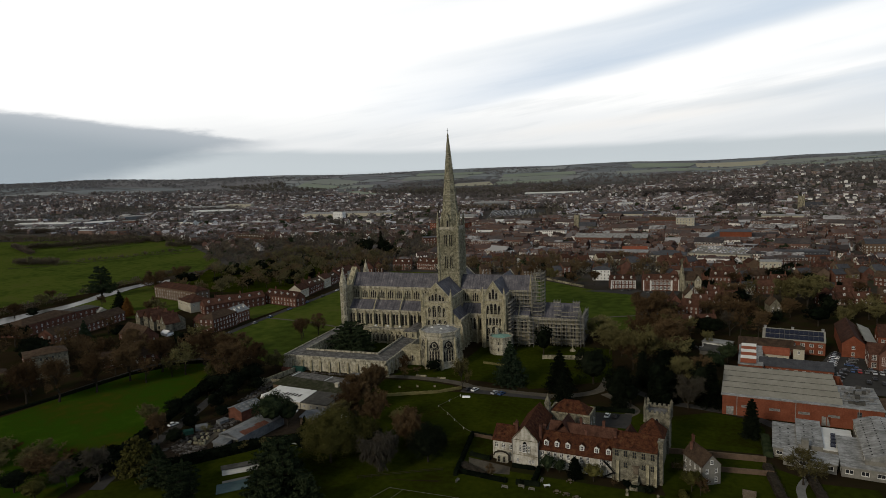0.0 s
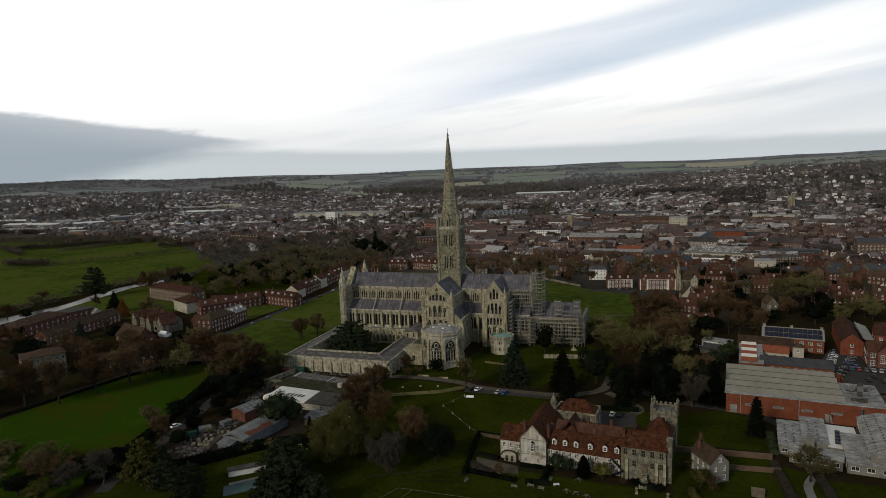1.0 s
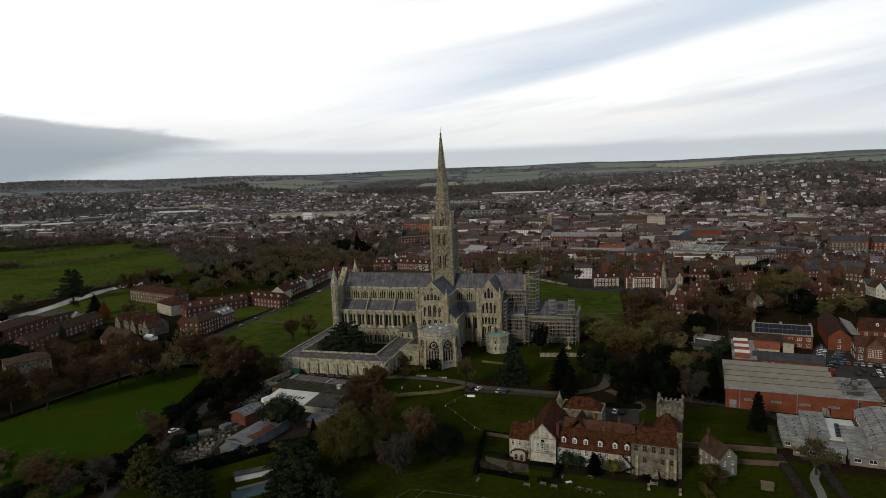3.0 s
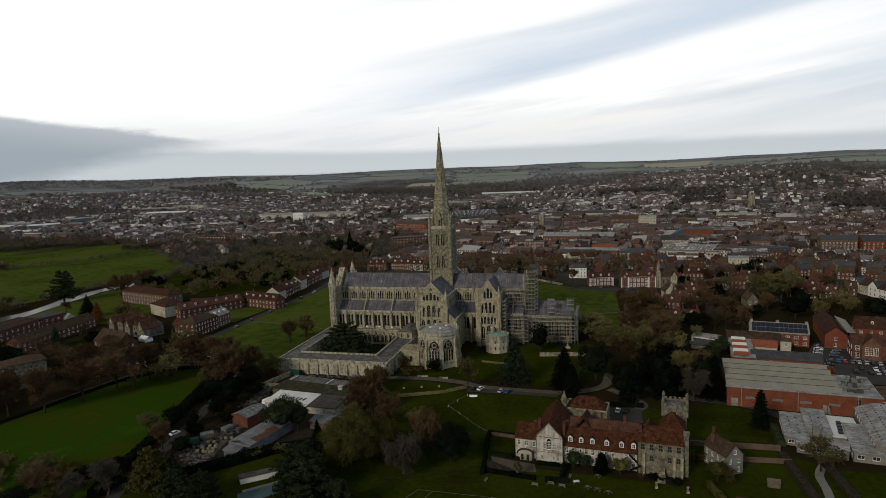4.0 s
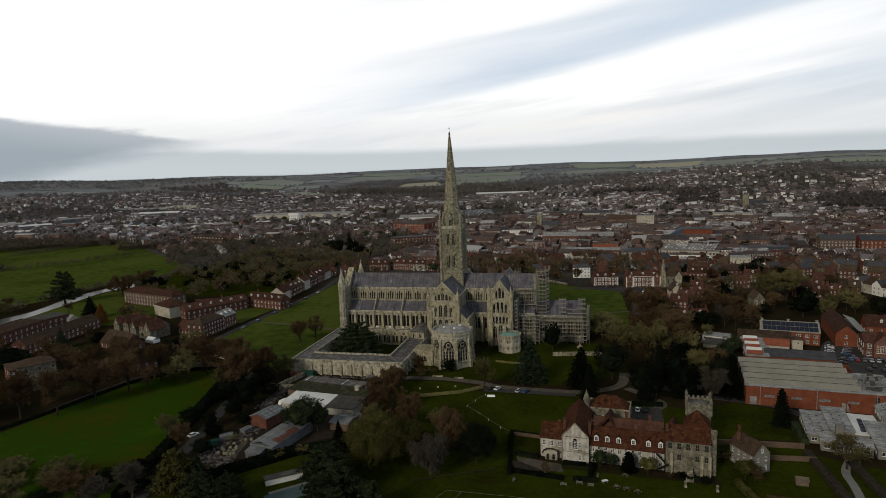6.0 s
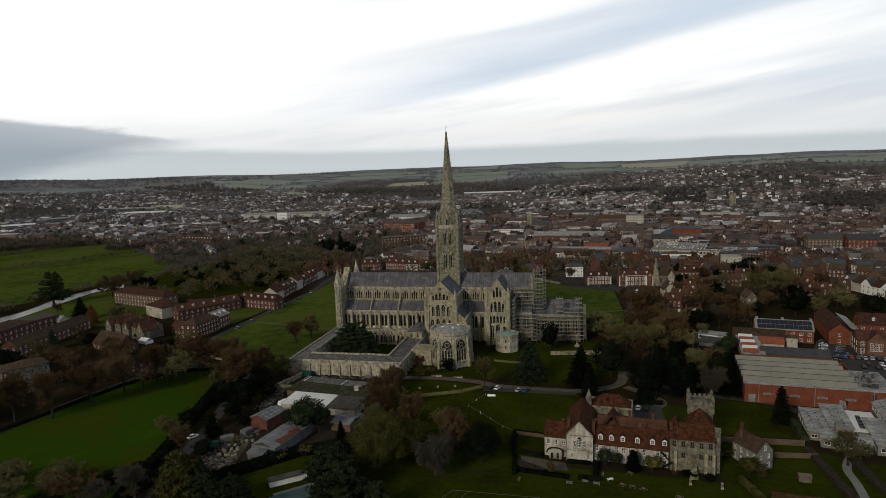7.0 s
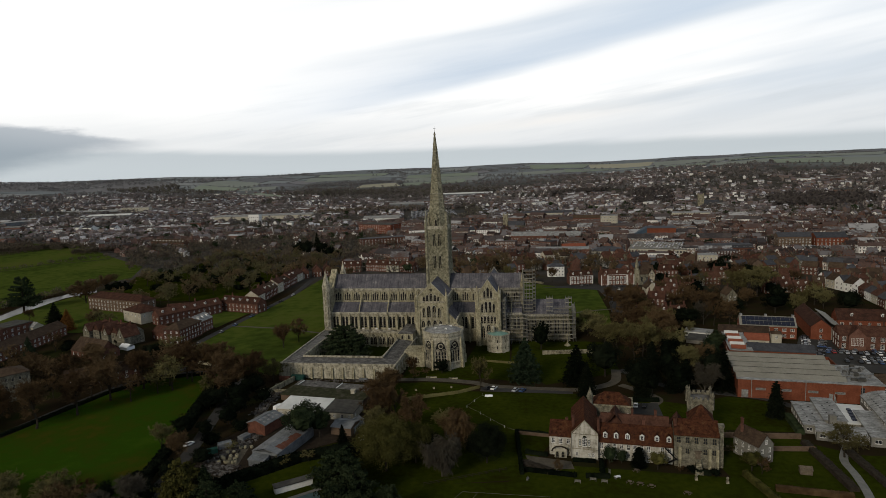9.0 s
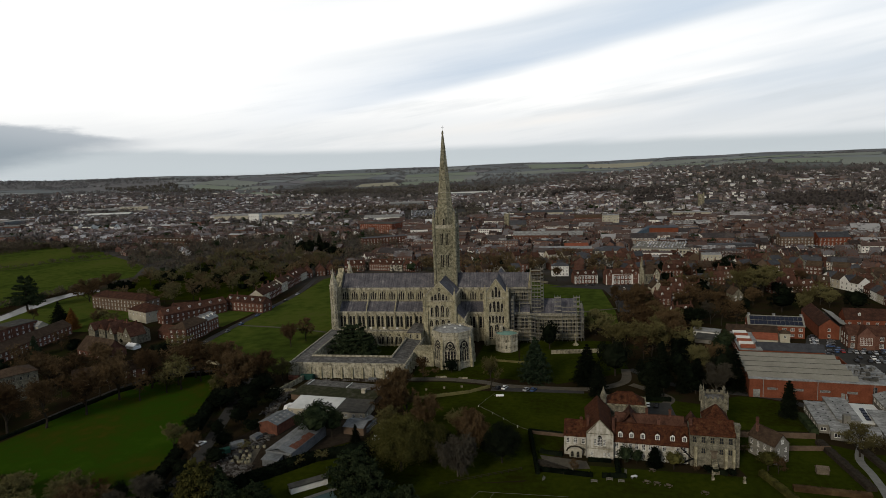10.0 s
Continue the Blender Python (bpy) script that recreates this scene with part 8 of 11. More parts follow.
TREES = [
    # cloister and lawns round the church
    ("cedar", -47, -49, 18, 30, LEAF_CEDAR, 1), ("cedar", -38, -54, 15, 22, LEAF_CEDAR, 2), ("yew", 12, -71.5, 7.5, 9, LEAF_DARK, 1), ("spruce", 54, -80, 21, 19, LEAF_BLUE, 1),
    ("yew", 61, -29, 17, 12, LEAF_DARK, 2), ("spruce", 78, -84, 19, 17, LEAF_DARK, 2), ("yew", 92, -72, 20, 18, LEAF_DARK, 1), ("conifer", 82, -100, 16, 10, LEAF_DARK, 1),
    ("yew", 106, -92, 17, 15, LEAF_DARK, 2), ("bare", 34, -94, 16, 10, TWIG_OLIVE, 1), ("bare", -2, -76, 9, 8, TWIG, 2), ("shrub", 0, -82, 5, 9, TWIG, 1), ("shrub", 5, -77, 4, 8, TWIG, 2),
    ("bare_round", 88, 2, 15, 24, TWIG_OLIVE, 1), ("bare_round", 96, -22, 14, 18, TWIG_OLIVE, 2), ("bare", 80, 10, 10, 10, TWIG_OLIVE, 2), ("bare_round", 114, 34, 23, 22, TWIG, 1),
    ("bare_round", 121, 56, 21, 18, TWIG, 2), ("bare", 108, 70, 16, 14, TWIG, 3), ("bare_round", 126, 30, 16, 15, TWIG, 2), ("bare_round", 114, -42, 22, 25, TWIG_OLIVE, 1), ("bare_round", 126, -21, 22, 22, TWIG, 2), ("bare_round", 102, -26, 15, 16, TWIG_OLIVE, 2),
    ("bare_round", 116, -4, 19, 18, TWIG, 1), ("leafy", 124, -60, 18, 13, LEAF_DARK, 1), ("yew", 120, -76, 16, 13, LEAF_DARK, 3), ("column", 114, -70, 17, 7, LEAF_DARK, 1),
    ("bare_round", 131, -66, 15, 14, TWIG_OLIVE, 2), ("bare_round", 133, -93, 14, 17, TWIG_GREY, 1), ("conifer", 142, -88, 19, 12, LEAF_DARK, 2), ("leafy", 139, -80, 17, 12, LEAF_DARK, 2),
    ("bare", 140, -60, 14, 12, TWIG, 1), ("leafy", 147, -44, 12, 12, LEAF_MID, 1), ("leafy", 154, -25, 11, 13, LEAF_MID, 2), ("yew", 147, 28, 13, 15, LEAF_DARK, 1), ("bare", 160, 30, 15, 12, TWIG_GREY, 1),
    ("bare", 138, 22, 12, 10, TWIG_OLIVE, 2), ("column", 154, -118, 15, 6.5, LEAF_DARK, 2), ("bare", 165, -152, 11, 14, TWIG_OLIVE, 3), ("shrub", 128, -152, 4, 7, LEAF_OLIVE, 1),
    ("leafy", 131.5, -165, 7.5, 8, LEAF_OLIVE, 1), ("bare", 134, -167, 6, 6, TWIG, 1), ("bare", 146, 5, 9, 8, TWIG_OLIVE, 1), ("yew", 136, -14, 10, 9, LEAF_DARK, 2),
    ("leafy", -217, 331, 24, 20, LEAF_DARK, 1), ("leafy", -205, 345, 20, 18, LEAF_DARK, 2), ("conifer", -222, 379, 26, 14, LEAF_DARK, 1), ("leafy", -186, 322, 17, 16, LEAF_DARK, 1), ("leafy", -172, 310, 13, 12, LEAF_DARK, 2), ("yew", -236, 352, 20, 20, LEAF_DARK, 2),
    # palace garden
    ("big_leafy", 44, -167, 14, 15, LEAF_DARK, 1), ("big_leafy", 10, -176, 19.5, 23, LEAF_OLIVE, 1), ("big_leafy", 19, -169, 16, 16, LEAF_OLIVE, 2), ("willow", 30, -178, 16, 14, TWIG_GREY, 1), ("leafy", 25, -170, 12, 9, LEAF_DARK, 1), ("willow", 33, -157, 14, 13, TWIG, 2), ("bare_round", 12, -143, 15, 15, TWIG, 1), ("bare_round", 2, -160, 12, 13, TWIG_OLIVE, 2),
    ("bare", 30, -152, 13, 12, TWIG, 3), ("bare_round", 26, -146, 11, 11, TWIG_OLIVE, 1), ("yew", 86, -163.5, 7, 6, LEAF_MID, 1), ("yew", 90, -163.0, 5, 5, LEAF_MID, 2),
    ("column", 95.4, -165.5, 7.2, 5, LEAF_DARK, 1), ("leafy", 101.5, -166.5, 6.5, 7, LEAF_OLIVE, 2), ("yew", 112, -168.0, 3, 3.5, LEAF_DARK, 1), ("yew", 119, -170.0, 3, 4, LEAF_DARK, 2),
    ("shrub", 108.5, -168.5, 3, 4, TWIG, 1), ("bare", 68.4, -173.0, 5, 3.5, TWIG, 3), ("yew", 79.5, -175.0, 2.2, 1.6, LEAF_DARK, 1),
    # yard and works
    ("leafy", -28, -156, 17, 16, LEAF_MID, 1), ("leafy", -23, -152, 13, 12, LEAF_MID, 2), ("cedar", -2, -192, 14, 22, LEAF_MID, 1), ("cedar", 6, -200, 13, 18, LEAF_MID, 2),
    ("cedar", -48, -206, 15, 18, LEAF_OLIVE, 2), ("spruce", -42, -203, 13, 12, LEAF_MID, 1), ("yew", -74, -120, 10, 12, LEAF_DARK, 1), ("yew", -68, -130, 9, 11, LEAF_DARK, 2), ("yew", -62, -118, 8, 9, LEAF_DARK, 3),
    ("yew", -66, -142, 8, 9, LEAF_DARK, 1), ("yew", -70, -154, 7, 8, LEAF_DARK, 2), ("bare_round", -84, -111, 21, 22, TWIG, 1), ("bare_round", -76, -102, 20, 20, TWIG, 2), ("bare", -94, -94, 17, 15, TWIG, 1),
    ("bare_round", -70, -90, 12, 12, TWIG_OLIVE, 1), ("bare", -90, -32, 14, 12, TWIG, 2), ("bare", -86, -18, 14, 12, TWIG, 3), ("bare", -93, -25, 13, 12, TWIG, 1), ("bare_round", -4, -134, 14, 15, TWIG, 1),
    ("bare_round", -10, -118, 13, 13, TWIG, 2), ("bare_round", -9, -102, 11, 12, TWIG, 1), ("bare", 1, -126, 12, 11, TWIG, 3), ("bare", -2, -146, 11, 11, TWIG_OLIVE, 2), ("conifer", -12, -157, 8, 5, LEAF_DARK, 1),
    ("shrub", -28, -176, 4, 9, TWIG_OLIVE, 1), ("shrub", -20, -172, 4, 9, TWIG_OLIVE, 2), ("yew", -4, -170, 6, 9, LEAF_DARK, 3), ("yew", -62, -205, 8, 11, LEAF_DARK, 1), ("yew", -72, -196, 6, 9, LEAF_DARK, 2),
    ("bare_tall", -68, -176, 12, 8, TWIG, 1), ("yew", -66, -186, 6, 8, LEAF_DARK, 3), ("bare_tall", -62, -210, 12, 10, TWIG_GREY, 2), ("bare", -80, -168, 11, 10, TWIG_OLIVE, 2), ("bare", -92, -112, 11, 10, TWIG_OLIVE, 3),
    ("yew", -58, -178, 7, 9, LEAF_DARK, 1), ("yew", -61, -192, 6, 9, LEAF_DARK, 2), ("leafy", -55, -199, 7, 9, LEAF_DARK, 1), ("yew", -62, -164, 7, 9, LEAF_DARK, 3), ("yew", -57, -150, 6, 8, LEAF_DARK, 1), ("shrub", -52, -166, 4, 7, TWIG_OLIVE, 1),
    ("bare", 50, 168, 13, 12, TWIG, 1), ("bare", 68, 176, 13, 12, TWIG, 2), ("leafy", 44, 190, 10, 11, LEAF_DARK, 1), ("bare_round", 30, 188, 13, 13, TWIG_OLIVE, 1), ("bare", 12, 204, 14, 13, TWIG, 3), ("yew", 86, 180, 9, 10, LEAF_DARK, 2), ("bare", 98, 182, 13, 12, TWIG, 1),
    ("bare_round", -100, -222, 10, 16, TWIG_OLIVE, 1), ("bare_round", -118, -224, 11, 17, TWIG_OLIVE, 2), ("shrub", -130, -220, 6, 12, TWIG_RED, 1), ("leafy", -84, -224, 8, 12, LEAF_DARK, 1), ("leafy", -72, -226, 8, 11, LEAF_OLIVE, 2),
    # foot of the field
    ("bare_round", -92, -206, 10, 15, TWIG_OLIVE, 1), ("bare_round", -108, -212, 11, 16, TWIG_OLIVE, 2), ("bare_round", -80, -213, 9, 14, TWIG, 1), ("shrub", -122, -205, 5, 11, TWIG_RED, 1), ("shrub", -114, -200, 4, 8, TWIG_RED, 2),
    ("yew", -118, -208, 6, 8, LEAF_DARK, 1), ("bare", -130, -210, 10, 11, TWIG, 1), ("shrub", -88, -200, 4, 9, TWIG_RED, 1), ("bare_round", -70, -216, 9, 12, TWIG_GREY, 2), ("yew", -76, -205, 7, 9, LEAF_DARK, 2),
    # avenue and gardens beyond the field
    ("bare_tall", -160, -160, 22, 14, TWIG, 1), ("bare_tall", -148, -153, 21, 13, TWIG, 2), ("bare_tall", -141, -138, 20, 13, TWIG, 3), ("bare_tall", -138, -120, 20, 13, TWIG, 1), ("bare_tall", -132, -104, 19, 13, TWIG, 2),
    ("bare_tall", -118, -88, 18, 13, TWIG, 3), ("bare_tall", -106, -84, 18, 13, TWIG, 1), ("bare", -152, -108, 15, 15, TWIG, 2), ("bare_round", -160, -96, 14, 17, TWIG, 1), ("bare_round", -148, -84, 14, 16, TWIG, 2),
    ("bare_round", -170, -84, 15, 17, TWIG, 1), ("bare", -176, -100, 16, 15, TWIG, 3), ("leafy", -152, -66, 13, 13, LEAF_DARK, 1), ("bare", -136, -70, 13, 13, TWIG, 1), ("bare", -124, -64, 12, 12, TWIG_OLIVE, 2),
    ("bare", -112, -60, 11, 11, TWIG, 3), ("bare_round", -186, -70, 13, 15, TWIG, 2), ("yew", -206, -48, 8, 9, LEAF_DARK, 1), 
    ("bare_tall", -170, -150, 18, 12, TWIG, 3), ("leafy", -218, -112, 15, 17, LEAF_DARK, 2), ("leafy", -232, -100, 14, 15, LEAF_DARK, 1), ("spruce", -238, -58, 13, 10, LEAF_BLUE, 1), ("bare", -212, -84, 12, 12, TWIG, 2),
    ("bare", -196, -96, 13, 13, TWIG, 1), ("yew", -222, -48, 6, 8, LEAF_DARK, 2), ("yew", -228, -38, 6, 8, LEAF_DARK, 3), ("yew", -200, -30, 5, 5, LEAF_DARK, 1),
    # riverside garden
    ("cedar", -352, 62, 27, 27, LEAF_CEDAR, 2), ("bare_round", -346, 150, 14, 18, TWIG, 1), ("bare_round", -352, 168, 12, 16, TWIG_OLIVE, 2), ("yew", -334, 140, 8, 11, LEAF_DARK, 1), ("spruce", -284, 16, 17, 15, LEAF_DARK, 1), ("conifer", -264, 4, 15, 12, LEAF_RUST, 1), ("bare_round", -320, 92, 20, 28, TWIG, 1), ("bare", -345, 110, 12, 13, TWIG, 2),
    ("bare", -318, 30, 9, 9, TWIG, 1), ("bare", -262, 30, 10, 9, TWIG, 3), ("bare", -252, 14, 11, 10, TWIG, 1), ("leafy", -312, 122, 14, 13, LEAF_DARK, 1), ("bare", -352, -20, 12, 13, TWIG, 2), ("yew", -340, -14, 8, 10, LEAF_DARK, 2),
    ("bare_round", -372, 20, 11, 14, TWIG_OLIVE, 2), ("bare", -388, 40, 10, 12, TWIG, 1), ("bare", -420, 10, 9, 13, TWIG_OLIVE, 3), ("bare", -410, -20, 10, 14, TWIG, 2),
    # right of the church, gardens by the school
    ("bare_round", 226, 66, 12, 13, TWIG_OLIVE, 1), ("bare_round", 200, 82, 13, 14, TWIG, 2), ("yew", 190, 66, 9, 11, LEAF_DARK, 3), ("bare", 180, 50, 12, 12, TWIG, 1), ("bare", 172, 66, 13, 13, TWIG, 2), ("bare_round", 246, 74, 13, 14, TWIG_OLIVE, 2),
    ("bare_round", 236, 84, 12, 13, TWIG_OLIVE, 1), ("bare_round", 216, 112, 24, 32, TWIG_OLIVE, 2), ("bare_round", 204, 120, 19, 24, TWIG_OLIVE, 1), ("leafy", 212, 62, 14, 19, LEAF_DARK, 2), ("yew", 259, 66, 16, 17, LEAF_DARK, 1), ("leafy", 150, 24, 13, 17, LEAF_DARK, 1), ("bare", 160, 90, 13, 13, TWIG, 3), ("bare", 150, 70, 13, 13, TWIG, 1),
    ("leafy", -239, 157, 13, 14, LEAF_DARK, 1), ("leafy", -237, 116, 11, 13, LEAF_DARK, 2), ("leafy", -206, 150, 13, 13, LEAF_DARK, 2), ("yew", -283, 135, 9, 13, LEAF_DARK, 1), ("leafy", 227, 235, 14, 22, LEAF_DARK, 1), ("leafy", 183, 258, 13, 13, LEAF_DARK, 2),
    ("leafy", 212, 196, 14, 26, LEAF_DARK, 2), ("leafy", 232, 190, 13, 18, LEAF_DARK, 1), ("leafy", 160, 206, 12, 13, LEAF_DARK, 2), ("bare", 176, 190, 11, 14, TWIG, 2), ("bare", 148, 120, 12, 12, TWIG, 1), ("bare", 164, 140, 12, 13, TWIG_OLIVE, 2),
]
for kind, x, y, h, w, lm, seed in TREES:
    tree(kind, x, y, h, w, lm, seed, BARK_PALE if lm is TWIG_GREY else None)

def thicket(n, x0, x1, y0, y1, seed, group, kinds, avoid=()):
    r = random.Random(seed)
    done = 0
    while done < n:
        x, y = r.uniform(x0, x1), r.uniform(y0, y1)
        if any(a < x < b and c < y < d for a, b, c, d in avoid) or any(math.hypot(x - a, y - b) < c for a, b, c in GATE_SPOTS):
            continue
        kind, lm, h0, h1, k = r.choice(kinds)
        h = r.uniform(h0, h1)
        tree(kind, x, y, h, h * k * r.uniform(.85, 1.2), lm, r.randint(1, 3) if kind not in ("leafy", "cedar", "spruce") else r.randint(1, 2), group=group)
        done += 1


MIDB = (("mid", TWIG, 11, 17, .95), ("mid", TWIG, 10, 15, 1.1), ("mid", TWIG_OLIVE, 11, 16, 1.05))
MIDX = MIDB + (("midleaf", LEAF_DARK, 6, 12, 1.0), ("midleaf", LEAF_DARK, 7, 13, 1.0))
BROWN = (("bare", TWIG, 11, 17, .9), ("bare_round", TWIG, 11, 16, 1.05), ("bare_round", TWIG_OLIVE, 11, 16, 1.05))
MIXED = BROWN + (("yew", LEAF_DARK, 6, 12, 1.0), ("leafy", LEAF_DARK, 7, 13, 1.0))
thicket(20, 102, 132, -48, 76, 1, "trees beside the east lawn", MIDB, ((100, 118, 50, 76),))
thicket(22, -205, -112, -122, -56, 2, "garden trees beyond the field", MIDB, ((-216, -164, -90, -40), (-172, -138, -114, -84), (-166, -140, -92, -66)))
thicket(9, -196, -165, -205, -150, 3, "garden trees beyond the field", BROWN)
thicket(34, 136, 265, 84, 205, 4, "garden trees near the gate", MIDX, ((200, 225, 60, 90),))
thicket(7, 148, 176, 16, 90, 5, "garden trees near the gate", MIDX)
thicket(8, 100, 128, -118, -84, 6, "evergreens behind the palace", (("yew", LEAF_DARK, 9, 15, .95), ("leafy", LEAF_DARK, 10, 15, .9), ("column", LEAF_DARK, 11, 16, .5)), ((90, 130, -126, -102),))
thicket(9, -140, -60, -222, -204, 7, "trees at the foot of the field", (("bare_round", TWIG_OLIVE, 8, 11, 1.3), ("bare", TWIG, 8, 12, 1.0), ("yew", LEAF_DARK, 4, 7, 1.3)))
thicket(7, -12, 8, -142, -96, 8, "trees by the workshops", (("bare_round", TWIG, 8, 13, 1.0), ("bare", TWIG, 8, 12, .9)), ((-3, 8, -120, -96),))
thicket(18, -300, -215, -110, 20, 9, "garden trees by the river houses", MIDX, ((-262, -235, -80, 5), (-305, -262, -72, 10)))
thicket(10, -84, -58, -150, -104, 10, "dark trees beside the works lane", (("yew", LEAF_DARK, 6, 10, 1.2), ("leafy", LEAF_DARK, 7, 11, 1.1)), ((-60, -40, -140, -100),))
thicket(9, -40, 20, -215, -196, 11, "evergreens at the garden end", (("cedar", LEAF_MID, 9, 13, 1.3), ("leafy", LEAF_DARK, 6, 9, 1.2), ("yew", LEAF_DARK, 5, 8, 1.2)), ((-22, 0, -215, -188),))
# ---------- scaffolding round the chancel ----------
def unit_mesh(key, fn, *mats):
    if key not in MESHES:
        s = Shape()
        fn(s)
        MESHES[key] = s.mesh(key, *mats)
    return MESHES[key]


def scaffold(m, length, top, z0=0.0, depth=1.5, bay=2.5, lift=2.05):
    """Tube scaffold along local x, out to -y: standards, boarded lifts with guard rails and toe boards."""
    ob = thing("scaffolding", m, "steel tube scaffolding with boarded lifts on stone walls", "scaffolding", "scaffolding on the chancel")
    n = max(1, round(length / bay))
    pole = unit_mesh("pole%.1f" % (top - z0), lambda s: s.tube((0, 0, 0), (0, 0, top - z0 + 1.2), 0.09, 0.09, 4), STEEL)
    for i in range(n + 1):
        for yy in (0, -depth):
            part("standard", pole, None, ob, m=place(i * length / n, yy, z0))
    k = int((top - z0) / lift)
    for j in range(1, k + 1):
        z = z0 + j * (top - z0) / k
        s = Shape()
        for q in range(4):
            y0 = -depth + 0.06 + q * (depth - .1) / 4
            s.box(-0.2, y0, z - .07, length + .2, y0 + (depth - .1) / 4 - .04, z)
        s.box(-.2, -depth - .04, z, length + .2, -depth, z + .22)
        deck = part("boarded_lift", s, PLANK, ob, "grey scaffold boards")
        s = Shape()
        for h in (0.55, 1.05):
            s.tube((-.3, -depth - .05, z + h), (length + .3, -depth - .05, z + h), .06, .06, 4)
        part("guard_rail", s, STEEL, deck)
    for i in range(n):
        if i % 2 == 0:
            s = Shape()
            s.tube((i * length / n, -depth - .08, z0), ((i + 1) * length / n, -depth - .08, z0 + (top - z0) * .5), .06, .06, 4)
            part("brace", s, STEEL, ob)
    return ob


scaffold(place(39, -16.2), 14, 17.0)
scaffold(place(39, -8.2), 12, 30.5, 17.2)
scaffold(place(39.6, -22.0, 0, 90), 13.5, 26)
scaffold(place(50.8, -7.2), 5.4, 41.0, 14.5, 2.0, 1.8)
scaffold(place(56.2, -7.2, 0, 90), 5, 41.0, 15.0, 1.6, 1.8)
scaffold(place(52.5, -12.2), 16, 15.4)
scaffold(place(68.5, -12.2), 10.5, 20.0)
scaffold(place(79.2, -12.0, 0, 90), 24, 17.0)
scaffold(place(64.2, -9.6), 3.4, 25.5, 15.6, 3.0, 1.7)
scaffold(place(75.0, -9.6), 3.4, 25.5, 18.0, 3.0, 1.7)


# ---------- vehicles ----------
def car_meshes(paint, van=False):
    key = ("car", paint.name, van)
    if key in MESHES:
        return MESHES[key]
    s = Shape()
    L, W = (2.6, .98) if van else (2.15, .88)
    prof = [(-L, .35), (-L, .85), (-L + .15, 1.0), (-L + .5, 2.1), (L - .95, 2.15), (L - .35, 1.25), (L, 1.05), (L, .35)] if van else [(-L, .32), (-L - .02, .78), (-L + .25, .92), (-.95, .96), (.95, .93), (L - .1, .76), (L, .55), (L - .05, .32)]
    n = len(prof)
    s.add([(x, -W, z) for x, z in prof] + [(x, W, z) for x, z in prof], [tuple(range(n)), tuple(range(2 * n - 1, n - 1, -1))] + [((i + 1) % n, i, n + i, n + (i + 1) % n) for i in range(n)])
    body = s.mesh("body", paint)
    g = Shape()
    if van:
        g.add([(L - .9, -W + .06, 1.45), (L - .43, -W + .06, 1.42), (L - .43, W - .06, 1.42), (L - .9, W - .06, 2.08), (L - .9, -W + .06, 2.08)], [(1, 2, 3, 4)])
        g.box(L - 1.5, -W - .01, 1.4, L - .9, -W + .02, 1.95)
        g.box(L - 1.5, W - .02, 1.4, L - .9, W + .01, 1.95)
    else:
        t = .74
        g.add([(-1.75, -W + .06, .9), (1.05, -W + .06, .9), (1.05, W - .06, .9), (-1.75, W - .06, .9), (-1.25, -W + .2, 1.42), (.35, -W + .2, 1.44), (.35, W - .2, 1.44), (-1.25, W - .2, 1.42)],
              [(0, 1, 5, 4), (1, 2, 6, 5), (2, 3, 7, 6), (3, 0, 4, 7)])
        g.slot = 1
        g.add([(-1.28, -W + .18, 1.43), (.38, -W + .18, 1.45), (.38, W - .18, 1.45), (-1.28, W - .18, 1.43), (-1.2, -W + .25, 1.48), (.3, -W + .25, 1.5), (.3, W - .25, 1.5), (-1.2, W - .25, 1.48)],
              [(4, 5, 6, 7), (0, 1, 5, 4), (1, 2, 6, 5), (2, 3, 7, 6), (3, 0, 4, 7)])
    glass = g.mesh("cabin", HGLASS, paint)
    w = Shape()
    w.m = pose(0, 0, 0, 90, 0, 0)
    w.ngon(0, 0, -.1, .1, .33, .33, 10)
    wheel = MESHES.setdefault("wheel", w.mesh("wheel", TYRE))
    MESHES[key] = (body, glass, wheel, L, W)
    return MESHES[key]


PNAME = ("white", "silver", "black", "blue", "red", "grey")


def car(x, y, rz, c, van=False, group="parked cars", z=0.1):
    body, glass, wheel, L, W = car_meshes(CARPAINTS[c], van)
    ob = thing("van" if van else "car", place(x, y, z, rz), PNAME[c] + (" parked panel van with dark windows" if van else " parked car with dark windows"), "van" if van else "car", group)
    part("body", body, None, ob)
    part("cabin", glass, None, ob)
    for u in (-L * .62, L * .62):
        for v in (-W + .08, W - .08):
            part("wheel", wheel, None, ob, m=place(u, v, .33))
    return ob


for x, y, rz, c in ((37.2, -93.8, 62, 2), (40.2, -93.6, 70, 0), (50.2, -95.2, 66, 1), (53.4, -95.6, 66, 3)):
    car(x, y, rz, c, z=0.13)
car(101.5, -110.5, 80, 0, group="cars in the palace court", z=.12)
car(104.8, -110.8, 80, 2, group="cars in the palace court", z=.12)
car(-52, -125, 70, 0, True, "vans in the works yard")
car(-5.4, -138.8, 10, 0, group="cars in the works yard")
car(-4.6, -152.1, 40, 0, group="cars in the works yard")
for x, y, rz, c in ((-2.5, -143.4, 10, 1), (-4.8, -152, 25, 0), (-72, -163, 70, 0), (-30, -137.5, 10, 0)):
    car(x, y, rz, c, group="cars in the works yard")
rc = random.Random(3)
for i in range(7):
    car(-147.2 - .02 * i, -26 + i * 24 + rc.uniform(-3, 3), 90 + rc.uniform(-3, 3), rc.choice((1, 2, 2, 3, 5)), group="cars along the close road", z=.1)
